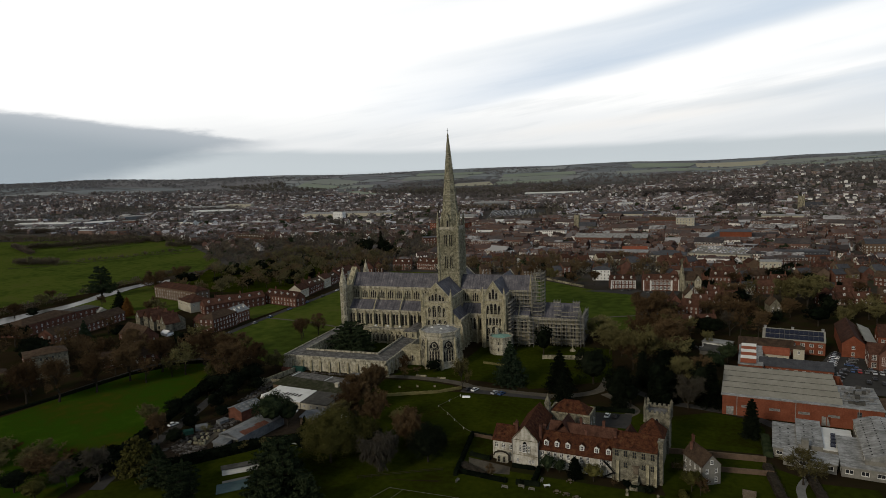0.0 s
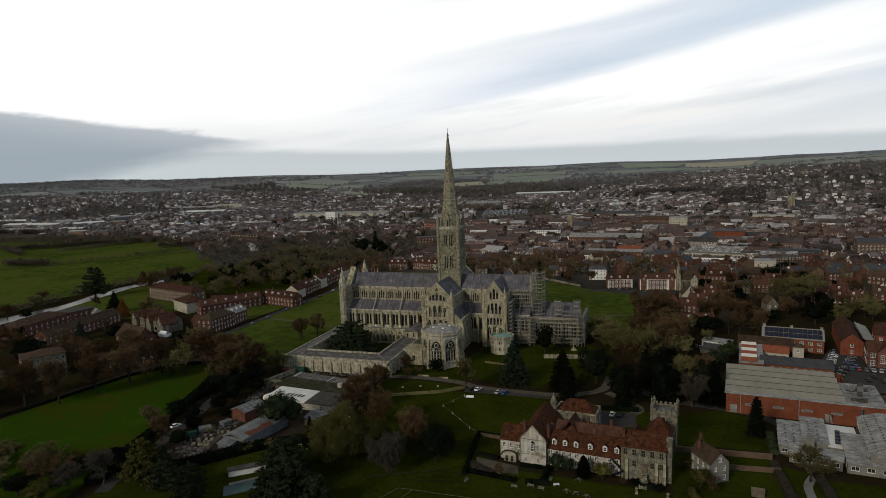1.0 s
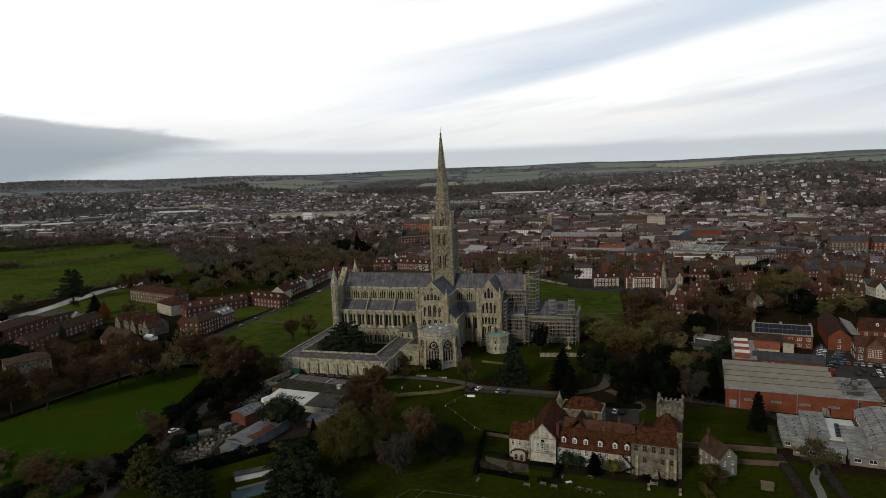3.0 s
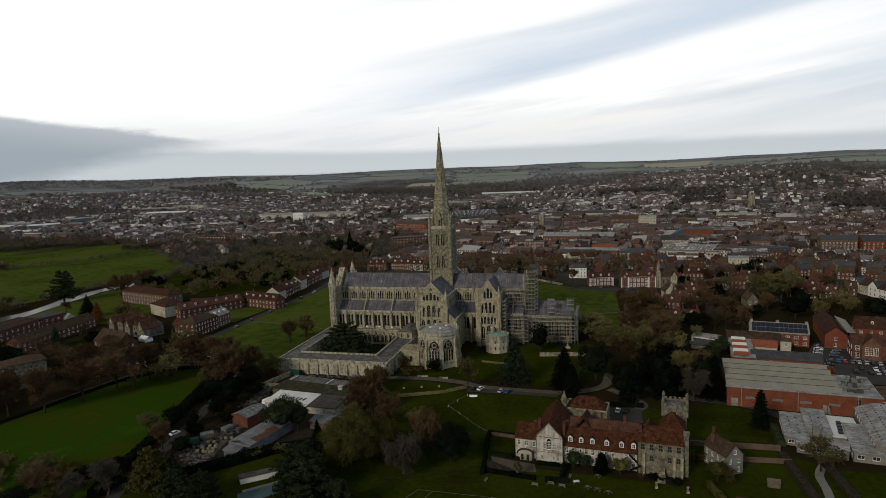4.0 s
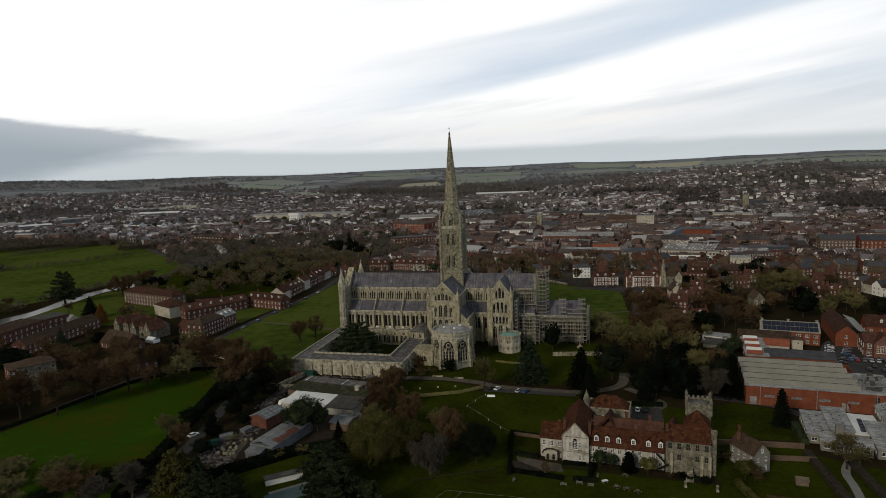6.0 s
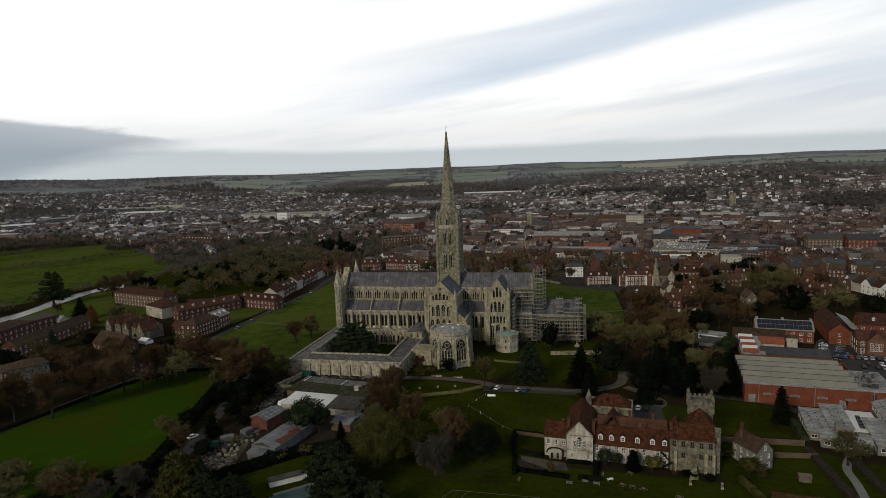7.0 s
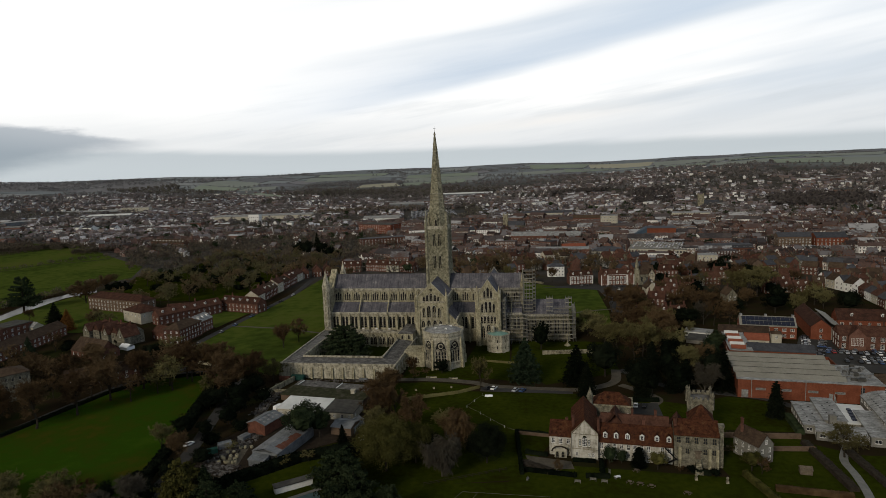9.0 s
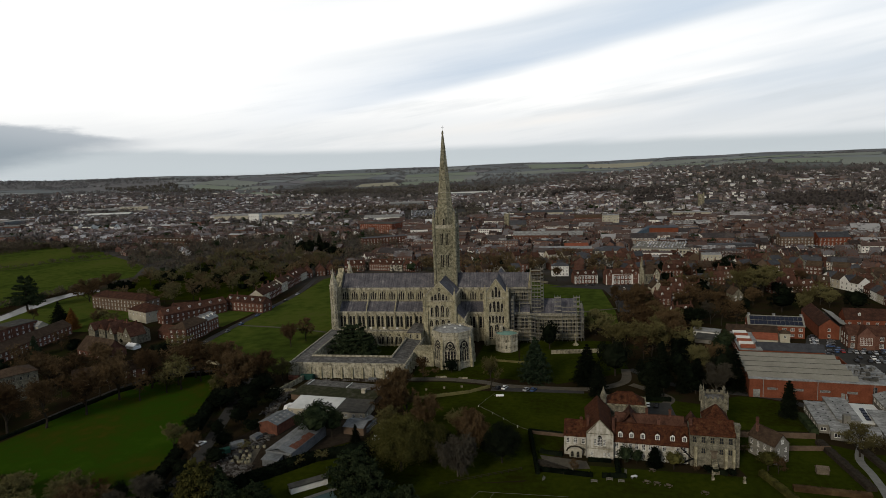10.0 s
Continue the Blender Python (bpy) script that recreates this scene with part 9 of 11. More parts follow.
for row, (x0, y0, dx_, dy_, n, rz) in enumerate(((196, -50, 2.2, 5.2, 9, -10), (211, -24, 2.9, -.4, 11, 80), (212, -38, 2.9, -.4, 11, 80), (211, -44, 2.9, -.4, 11, 80), (236, -58, 2.9, -.4, 7, 80))):
    for i in range(n):
        if rc.random() < .8:
            car(x0 + dx_ * i, y0 + dy_ * i, rz + rc.uniform(-3, 3), rc.choice((0, 1, 2, 3, 5, 5, 2, 4)), group="cars in the school car park")
for i in range(10):
    car(205.5 + 2.9 * i, -27.5 - .41 * i, 82 + rc.uniform(-3, 3), rc.choice((0, 1, 2, 3, 5, 2, 4)), group="cars in the school car park")
for i in range(9):
    car(200 + 1.0 * i, -24 + 3.1 * i, 8 + rc.uniform(-3, 3), rc.choice((0, 1, 2, 5, 2)), group="cars in the school car park")
for x, y in ((120, 132), (120.5, 139), (118, 122), (119, 127), (112, 150), (118, 151), (124, 153), (92, 156), (97, 157), (112, 108), (140, -2), (142.5, -3), (145, -4)):
    car(x, y, 82, rc.choice((0, 1, 2, 5)), group="cars near the gate")


# ---------- hedges, walls and garden things ----------
def hedge(a, b, w, h, material, label, seed=1, size=.5, name="hedge"):
    r = random.Random(seed)
    s = Soup()
    A, Bv = Vector((*a, 0)), Vector((*b, 0))
    d = Bv - A
    n = Vector((-d.y, d.x, 0)).normalized() * w / 2
    steps = max(2, int(d.length / 1.2))
    ring = []
    for i in range(steps + 1):
        p = A + d * (i / steps)
        k = 1 + .12 * noise.noise(p * .6)
        ring.append([p + n * k, p + n * .85 * k + Vector((0, 0, h * .85 * k)), p + Vector((0, 0, h * k)), p - n * .85 * k + Vector((0, 0, h * .85 * k)), p - n * k])
    for i in range(steps):
        for j in range(4):
            s.quad(*(tuple(q) for q in (ring[i][j], ring[i + 1][j], ring[i + 1][j + 1], ring[i][j + 1])))
    for rg in (ring[0], ring[-1]):
        s.quad(tuple(rg[0]), tuple(rg[1]), tuple(rg[3]), tuple(rg[4]))
        s.tri(tuple(rg[1]), tuple(rg[2]), tuple(rg[3]))
    cnt = int(d.length * (w + h) * 3.2)
    for i in range(cnt):
        p = A + d * r.random()
        t = r.uniform(-1, 1)
        c = p + n * t * 1.02 + Vector((0, 0, h * (1.02 - .16 * abs(t)) if r.random() < .5 else h * r.random()))
        if c.z < h * .8:
            c = p + n * (1 if t > 0 else -1) * 1.02 + Vector((0, 0, c.z))
        clump(s, c, .12, 1, size, r)
    return tagged(new(name, s.mesh(name, material)), label, "hedge")


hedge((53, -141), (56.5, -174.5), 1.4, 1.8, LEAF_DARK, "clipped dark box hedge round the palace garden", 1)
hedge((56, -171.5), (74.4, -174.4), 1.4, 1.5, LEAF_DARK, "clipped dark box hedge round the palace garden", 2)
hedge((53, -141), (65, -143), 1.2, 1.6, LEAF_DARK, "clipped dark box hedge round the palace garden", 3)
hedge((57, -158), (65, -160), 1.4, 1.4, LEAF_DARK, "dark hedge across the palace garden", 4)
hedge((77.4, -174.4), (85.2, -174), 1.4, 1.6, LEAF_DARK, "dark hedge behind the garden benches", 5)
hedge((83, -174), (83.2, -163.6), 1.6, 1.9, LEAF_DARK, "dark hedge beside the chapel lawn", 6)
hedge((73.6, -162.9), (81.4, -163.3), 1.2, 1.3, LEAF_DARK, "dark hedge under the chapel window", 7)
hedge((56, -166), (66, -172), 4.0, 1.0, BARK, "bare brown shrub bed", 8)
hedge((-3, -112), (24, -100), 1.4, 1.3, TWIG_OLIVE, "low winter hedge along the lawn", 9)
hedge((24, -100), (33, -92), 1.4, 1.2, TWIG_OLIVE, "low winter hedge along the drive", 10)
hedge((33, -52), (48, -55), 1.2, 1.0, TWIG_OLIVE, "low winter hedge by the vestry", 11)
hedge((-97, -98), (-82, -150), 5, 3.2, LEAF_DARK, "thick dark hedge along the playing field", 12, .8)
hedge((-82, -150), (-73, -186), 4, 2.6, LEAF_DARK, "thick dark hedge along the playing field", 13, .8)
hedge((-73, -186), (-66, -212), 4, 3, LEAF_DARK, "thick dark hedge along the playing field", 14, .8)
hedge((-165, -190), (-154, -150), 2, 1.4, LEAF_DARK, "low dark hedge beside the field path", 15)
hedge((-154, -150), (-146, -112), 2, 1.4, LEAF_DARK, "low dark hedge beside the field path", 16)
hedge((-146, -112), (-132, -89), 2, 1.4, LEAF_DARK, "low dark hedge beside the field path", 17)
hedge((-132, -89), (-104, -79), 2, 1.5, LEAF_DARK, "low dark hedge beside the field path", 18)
hedge((128.5, -168), (133.5, -186), 2.2, 1.9, LEAF_OLIVE, "clipped green hedge below the cottage", 19)
hedge((135, -177), (156, -180), 2.4, 1.6, TWIG, "brown beech hedge below the cottage", 20)
hedge((156, -142), (158, -176), 3, 1.6, BARK, "bare shrub border beside the path", 21)
hedge((168, -146), (170, -180), 3, 1.2, BARK, "bare shrub border beside the path", 22)
hedge((-46, -196), (-24, -171), 5.0, 3.0, LEAF_DARK, "rough dark hedge behind the yard", 23, .8)
hedge((-24, -171), (-4, -160), 4.6, 3.0, LEAF_DARK, "rough dark hedge behind the yard", 24)
hedge((112, -167.4), (118, -169), 1.6, 1.4, LEAF_DARK, "dark shrubs beneath the flint hall", 26)
hedge((95, -104.5), (112, -104), 1.6, 1.8, LEAF_DARK, "dark hedge round the parking court", 27)
hedge((158.6, -118), (157.6, -134), 3, 2.2, LEAF_MID, "green shrubs beside the classrooms", 28)


def garden_wall(a, b, h, label, material=BRICK_BR, w=.4, cope=True):
    A, Bv = Vector((*a, 0)), Vector((*b, 0))
    d = (Bv - A).length
    s = Shape()
    s.box(0, -w / 2, -.2, d, w / 2, h)
    n = int(d / 3.5)
    for i in range(n + 1):
        s.box(i * d / n - .25, -w / 2 - .1, -.2, i * d / n + .25, w / 2 + .1, h + .1)
    if cope:
        s.box(-.05, -w / 2 - .07, h, d + .05, w / 2 + .07, h + .12)
    return solo("garden_wall", s, material, label, "wall", kind="structure", m=place(a[0], a[1], 0, math.degrees(math.atan2(d and (Bv - A).y, (Bv - A).x))))


garden_wall((124, -139), (156, -138), 1.9, "old brick garden wall with coping")
garden_wall((126, -150), (157, -148), 1.6, "old brick garden wall with coping")
garden_wall((62, -38), (88, -34), 2.0, "ruinous stone garden wall", STONE_DARK, .7)
garden_wall((24, 198), (60, 166), 1.6, "long flint close wall", STONE_DARK, .6)
garden_wall((-60, -88), (-66, -112), 2.4, "stone boundary wall by the works lane", STONE_DARK, .5)
garden_wall((-142, -58), (-96, -74), 1.6, "pale stone wall along the close", STONE, .5)
garden_wall((139, -141), (139.6, -155), 1.5, "garden wall beside the cottage")
garden_wall((53.5, -142), (65.5, -144), 1.1, "low brick wall of the palace garden")


def bench(x, y, rz):
    ob = thing("bench", place(x, y, .06, rz), "weathered wooden garden bench on the lawn", "bench", "benches on the palace lawn")
    for i in range(4):
        s = Shape()
        s.box(-1.0, -.28 + i * .15, .44, 1.0, -.17 + i * .15, .48)
        part("seat_slat", s, WOOD_PALE, ob)
    for i in range(3):
        s = Shape()
        s.box(-1.0, .3, .56 + i * .14, 1.0, .34, .66 + i * .14)
        part("back_slat", s, WOOD_PALE, ob)
    for u in (-.95, .95):
        for v, h in ((-.26, .62), (.3, .98)):
            s = Shape()
            s.box(u - .04, v - .04, 0, u + .04, v + .04, h)
            part("leg", s, WOOD_PALE, ob)
        s = Shape()
        s.box(u - .05, -.3, .62, u + .05, .34, .67)
        part("arm", s, WOOD_PALE, ob)
    return ob


for x, y, rz in ((74.6, -178.4, -6), (79.6, -176.6, -6), (83.2, -177.6, -6), (85.4, -170.5, 84), (58.5, -178, 80), (134.5, -184.8, -30)):
    bench(x, y, rz)


def picnic(x, y, rz):
    ob = thing("picnic_table", place(x, y, .06, rz), "round wooden picnic table on the lawn", "table", "picnic tables on the palace lawn")
    s = Shape()
    s.ngon(0, 0, .7, .76, .7, .7, 10)
    part("tabletop", s, WOOD, ob)
    for k in range(4):
        s = Shape()
        s.m = pose(0, 0, 0, 0, 0, 90 * k)
        s.box(-.45, -1.25, .42, .45, -.98, .47)
        part("seat", s, WOOD, ob)
        s = Shape()
        s.m = pose(0, 0, 0, 0, 0, 90 * k)
        s.tube((0, -1.1, 0), (0, -.5, .7), .05, .05)
        part("leg", s, WOOD, ob)
    return ob


for x, y, rz in ((91.2, -177.0, 10), (94.3, -177.8, 40), (97.6, -178.9, 0), (94.2, -168.9, 20), (107.8, -182.4, 15), (196.0, -148.0, 15)):
    picnic(x, y, rz)
ob = thing("tennis_table", place(87.6, -174.2, .06, 30), "white-topped folding table on the lawn", "table")
s = Shape()
s.box(-1.0, -.6, .72, 1.0, .6, .77)
part("tabletop", s, WHITE, ob)
for u in (-.8, .8):
    s = Shape()
    s.box(u - .04, -.5, 0, u + .04, .5, .72)
    part("leg", s, STEEL, ob)
for x, y in ((112.4, -172.8), (121.6, -174.2)):
    s = Shape()
    s.box(-.45, -.45, 0, .45, .45, .9, .06)
    s.ngon(0, 0, .9, 1.2, .2, .25, 8)
    s.ngon(0, 0, 1.2, 1.8, .3, .5, 8)
    s.ngon(0, 0, 1.8, 2.1, .5, .3, 8)
    solo("garden_urn", s, STONE_DARK, "carved stone urn on a pedestal", "urn", "urns on the lawn", m=place(x, y, .05))
s = Shape()
s.ngon(0, 0, 0, .3, 1.0, .95, 12)
s.ngon(0, 0, .3, .42, .8, .75, 12)
s.ngon(0, 0, .42, 1.25, .2, .16, 8)
s.ngon(0, 0, 1.25, 1.33, .32, .32, 10)
solo("sundial", s, STONE_PALE, "pale stone sundial on a round step", "sundial", m=place(68.0, -171.6, .05))
s = Shape()
s.ngon(0, 0, 0, .5, 1.7, 1.7, 8)
s.ngon(0, 0, .5, 1.0, 1.2, 1.2, 8)
s.ngon(0, 0, 1.0, 2.0, .6, .45, 8)
s.ngon(0, 0, 2.0, 6.2, .28, .18, 8)
s.box(-.7, -.14, 5.6, .7, .14, 5.9)
s.box(-.14, -.14, 6.1, .14, .14, 7.0)
solo("stone_cross", s, STONE, "tall stone cross on octagonal steps", "monument", m=place(75.6, -20.5, .05))
s = Shape()
s.box(0, 0, .02, 3.6, 2.0, .4, .1)
s.box(.2, .3, .4, 3.2, 1.7, .55, .2)
solo("dust_sheet", s, CANVAS, "white sheeted pile on the grass", "sheet", m=place(37.0, -103.8, .05, 10))
# rope fence across the lawn
fn = thing("rope_fence", Matrix.Identity(4), "thin white rope fence on low posts across the lawn", "fence")
fp = [(36, -102.5), (33, -110), (30.5, -117), (37, -124), (42, -130), (48, -137), (53, -141)]
for i, (x, y) in enumerate(fp):
    s = Shape()
    s.tube((0, 0, 0), (0, 0, 1.1), .08, .08)
    part("post", s, WHITE, fn, m=place(x, y, 0))
    if i:
        s = Shape()
        a, b = fp[i - 1], (x, y)
        s.tube((*a, .95), ((a[0] + b[0]) / 2, (a[1] + b[1]) / 2, .75), .04, .04)
        s.tube(((a[0] + b[0]) / 2, (a[1] + b[1]) / 2, .75), (*b, .95), .04, .04)
        part("rope", s, WOOD_PALE, fn)
# goal frames and pitch lines
for x, y in ((-11.8, -172.4), (-7.0, -168.4)):
    gl = thing("goal_frame", place(x, y, .05, 38), "white metal goal frame", "goal", "goal frames")
    for u in (0, 4.4):
        s = Shape()
        s.tube((u, 0, 0), (u, 0, 2.3), .08, .08)
        part("post", s, WHITE, gl)
    s = Shape()
    s.tube((0, 0, 2.3), (4.4, 0, 2.3), .08, .08)
    part("crossbar", s, WHITE, gl)
for a, b in (((38, -187.6), (66, -188.2)), ((38, -187.6), (31, -204)), ((43, -187.7), (38, -204))):
    ribbon("pitch_line", [a, b], .11, .075, CONCRETE, "worn white pitch line on the grass", "pitch line")
s = Shape()
s.box(0, 0, 0, 3.6, 2.4, 1.9)
s.gable(0, 3.6, 0, 2.4, 1.9, 2.6, .2)
solo("hutch", s, WOOD, "small wooden garden hutch", "shed", m=place(146, -166, .05, -8))
# post and rail fence at the pitch
fe = thing("field_fence", Matrix.Identity(4), "low dark post and rail fence", "fence")
for i in range(13):
    t = i / 12
    s = Shape()
    s.box(-.07, -.07, 0, .07, .07, 1.2)
    part("post", s, BARK, fe, m=place(25 + 26 * t, -185 + 13 * t, 0, 27))
for zz in (.5, 1.0):
    s = Shape()
    s.box(0, -.03, zz, 29.1, .03, zz + .1)
    part("rail", s, BARK, fe, m=place(25, -185, 0, 26.6))
# gravestone-like stones and seats beside the chapter house road
for x, y, w in ((8, -79.5, 5.5), (19, -80.5, 4.5)):
    s = Shape()
    s.box(-w / 2, -.5, 0, w / 2, .5, .6, .1)
    solo("stone_block", s, STONE_DARK, "long rough stone block beside the drive", "stone", m=place(x, y, .05, 4))
for x, y in ((4, -98), (12, -95), (20, -93)):
    s = Shape()
    s.box(-.5, -.2, 0, .5, .2, .9, .05)
    solo("marker_stone", s, STONE_DARK, "small weathered stone on the grass", "stone", "marker stones", m=place(x, y, .05, 10))

# ---------- yard clutter ----------
rc = random.Random(9)
for i in range(26):
    s = Shape()
    s.ngon(0, 0, 0, .5, .55, .7, 7)
    s.ngon(0, 0, .5, 1.0, .7, .5, 7)
    x, y = -50 + rc.uniform(-4, 4), -169 + rc.uniform(-7, 6)
    solo("builders_sack", s, SACK, "bulging pale builders' sack in the yard", "sack", "sacks in the yard", m=place(x, y, .08, rc.uniform(0, 90)))
s = Shape()
for i in range(260):
    t = rc.random()
    x, y = -56 + 6 * t + rc.uniform(-3.5, 3.5), -182 + 30 * t + rc.uniform(-3, 3)
    s.m = place(x, y, .05, rc.uniform(0, 180))
    a, b, c = rc.uniform(.2, 1.2), rc.uniform(.15, .6), rc.uniform(.1, .6)
    s.box(-a, -b, 0, a, b, c, .03)
solo("yard_rubble", s, RUBBLE, "heaps of mixed rubble and timber in the yard", "rubble", kind="stuff")
s = Shape()
for i in range(200):
    x, y = -48 + rc.uniform(-6, 5), -182 + rc.uniform(-3, 4)
    s.m = place(x, y, .05, rc.uniform(0, 180))
    a, b, c = rc.uniform(.2, 1.0), rc.uniform(.15, .5), rc.uniform(.1, .5)
    s.box(-a, -b, 0, a, b, c, .03)
for i in range(120):
    x, y = -60 + rc.uniform(-3, 3), -118 + rc.uniform(-14, 14)
    s.m = place(x, y, .05, rc.uniform(0, 180))
    a, b, c = rc.uniform(.2, .9), rc.uniform(.15, .5), rc.uniform(.2, .9)
    s.box(-a, -b, 0, a, b, c, .03)
solo("stone_heaps", s, RUBBLE, "scattered stones and offcuts round the works", "rubble", kind="stuff")
for x, y, rz, w, d, h, mt, lb in ((-58, -166, 40, 5, 3, 2.4, TIN, "grey metal store box in the yard"), (-60, -171, 40, 4, 2.4, 2.2, GREEN_TARP, "stack under a green tarpaulin"), (-52, -158, 72, 4, 3, 2, TIN, "low grey metal store in the yard"),
                             (-62, -87.5, 0, 6.5, 3.2, 2.6, GREEN_TARP, "dark green covered skip by the cloister"), (-17, -87.3, 0, 5.5, 2.6, 1.6, BLUE_TARP, "blue tarpaulin over stacked stone"), (-68, -88, 0, 5, 2.4, 2.0, RUST, "rusty store box by the cloister"),
                             (-27, -87, 0, 4, 2.2, 1.3, TIN, "covered stack by the cloister wall")):
    s = Shape()
    s.box(0, 0, 0, w, d, h * .8)
    s.gable(0, w, 0, d, h * .8, h, .05, .08)
    solo("store_box", s, mt, lb, "store", m=place(x, y, .08, rz))
s = Shape()
for i in range(60):
    s.m = place(-50 + i * .55, -87.4 + rc.uniform(-.3, .3), .07, rc.uniform(-10, 10))
    s.box(-.25, -.4, 0, .25, .4, rc.uniform(.4, 1.1), .02)
solo("stone_stack", s, RUBBLE, "row of cut stones stacked along the cloister wall", "stone", kind="stuff")
garden_wall((-70, -104), (-22, -104.5), 1.4, "low wall between the workshops and the cloister", STONE_DARK, .4)
# ---------- town ----------
EYE = (92.0, -376.0)


def inside(x, y, poly):
    c = False
    n = len(poly)
    for i in range(n):
        (x1, y1), (x2, y2) = poly[i], poly[(i + 1) % n]
        if (y1 > y) != (y2 > y) and x < (x2 - x1) * (y - y1) / (y2 - y1) + x1:
            c = not c
    return c


GREEN = [[(-400, 0), (-370, 230), (-480, 365), (-560, 440), (-690, 530), (-800, 560), (-990, 545), (-1140, 590), (-1400, 560), (-1500, 0)]]
WOODED = [[(-420, 60), (-160, 60), (-150, 330), (-110, 420), (-180, 560), (-420, 520), (-500, 400), (-380, 230)]]


# open fields on the downs: corners, crop, label
FIELDS = (
        (((-1500, 2230), (-1270, 2160), (-1290, 2330), (-1580, 2440)), "pasture", "green pasture on the downs"),
        (((-1590, 2460), (-1280, 2350), (-1330, 2590), (-1680, 2790)), "winter", "dull green field on the downs"),
        (((-1250, 2160), (-1110, 2230), (-1170, 2420), (-1270, 2340)), "winter", "dull green field on the downs"),
        (((-1190, 1990), (-930, 1815), (-880, 1880), (-1100, 2080)), "pasture", "strip of green pasture"),
        (((-740, 2230), (-560, 2280), (-640, 2520), (-760, 2400)), "stubble", "straw-coloured stubble field"),
        (((-560, 2260), (-300, 2440), (-330, 2640), (-600, 2500)), "pasture", "green pasture on the downs"),
        (((-610, 2530), (-320, 2670), (-290, 2850), (-640, 2760)), "winter", "dull green field on the downs"),
        (((-650, 2790), (-290, 2880), (-330, 3180), (-700, 3060)), "pasture", "green pasture on the downs"),
        (((-1130, 2620), (-830, 2700), (-850, 3000), (-1200, 2900)), "winter", "dull green field on the downs"),
        (((-1180, 2960), (-840, 3050), (-860, 3300), (-1250, 3200)), "pasture", "green pasture on the downs"))


def downs_field(b0, b1, r0, r1, skew):
    """Corners of a field between two bearings and two distances from the town."""
    at = lambda b, r: (r * math.sin(math.radians(b)), r * math.cos(math.radians(b)) - 376)
    return at(b0, r0), at(b1, r0 + skew), at(b1 + .4, r1 + skew), at(b0 - .3, r1)


FIELDS += tuple((downs_field(*q[:5]), q[5], {"pasture": "green pasture on the downs", "winter": "dull green field on the downs", "stubble": "straw-coloured stubble field"}[q[5]]) for q in (
    (-1.5, 2.2, 3180, 3420, 60, "winter"), (2.6, 5.8, 3240, 3560, -40, "pasture"), (6.3, 10.2, 3160, 3400, 30, "winter"), (10.8, 14.0, 3100, 3360, -60, "pasture"),
    (14.6, 18.6, 2850, 3150, 40, "winter"), (19.2, 23.6, 2820, 3080, -30, "pasture"), (-0.5, 4.0, 3640, 3980, 40, "pasture"), (4.6, 9.4, 3620, 3960, -50, "stubble"),
    (10.0, 15.2, 3460, 3860, 40, "winter"), (15.8, 20.6, 3260, 3700, 30, "pasture"), (21.2, 26.0, 3180, 3600, 0, "winter"), (23.9, 27.0, 2700, 3050, 0, "winter")))


def in_field(x, y):
    return y > 1750 and any(inside(x, y, f[0]) for f in FIELDS)


def in_town(x, y):
    """Where houses stand, and how thickly."""
    if in_field(x, y):
        return 0.0
    if any(inside(x, y, p) for p in GREEN):
        return 0.0
    if (y < 205 and x < 300) or (y < 262 and -190 < x < -40):
        return 0.0
    if y < 60 or (x < 260 and y < 95):
        return 0.0
    if inside(x, y, [(-215, 785), (-82, 810), (-108, 1106), (-265, 1082)]):
        return 0.0
    if any(inside(x, y, p) for p in WOODED):
        return 0.10 if y > 345 else 0.0
    if -40 < x < 120 and y < 310:
        return 0.3
    r = math.hypot(x - EYE[0], y - EYE[1])
    d = 1.0
    # open downland and woods break up the suburbs
    nn = noise.noise(Vector((x / 420, y / 420, 5.5)))
    bear = math.degrees(math.atan2(x - EYE[0], y - EYE[1]))
    reach = 2500 + 500 * sstep(bear, -8, 8) - 450 * sstep(bear, 10, 18) - 300 * math.exp(-((bear + 14) / 5) ** 2) + 500 * sstep(bear, -19, -27)
    d *= 1 - sstep(r, reach - 500, reach)
    if r > 1100:
        d *= sstep(nn, -0.75, -0.4)
        d *= 1 - 0.22 * sstep(r, 1250, 1700)
        d *= 1 - 0.1 * sstep(bear, 2, 10)
        d *= 0.35 + 0.65 * sstep(noise.noise(Vector((x / 170, y / 170, 12.5))), -0.3, 0.1)
    return d


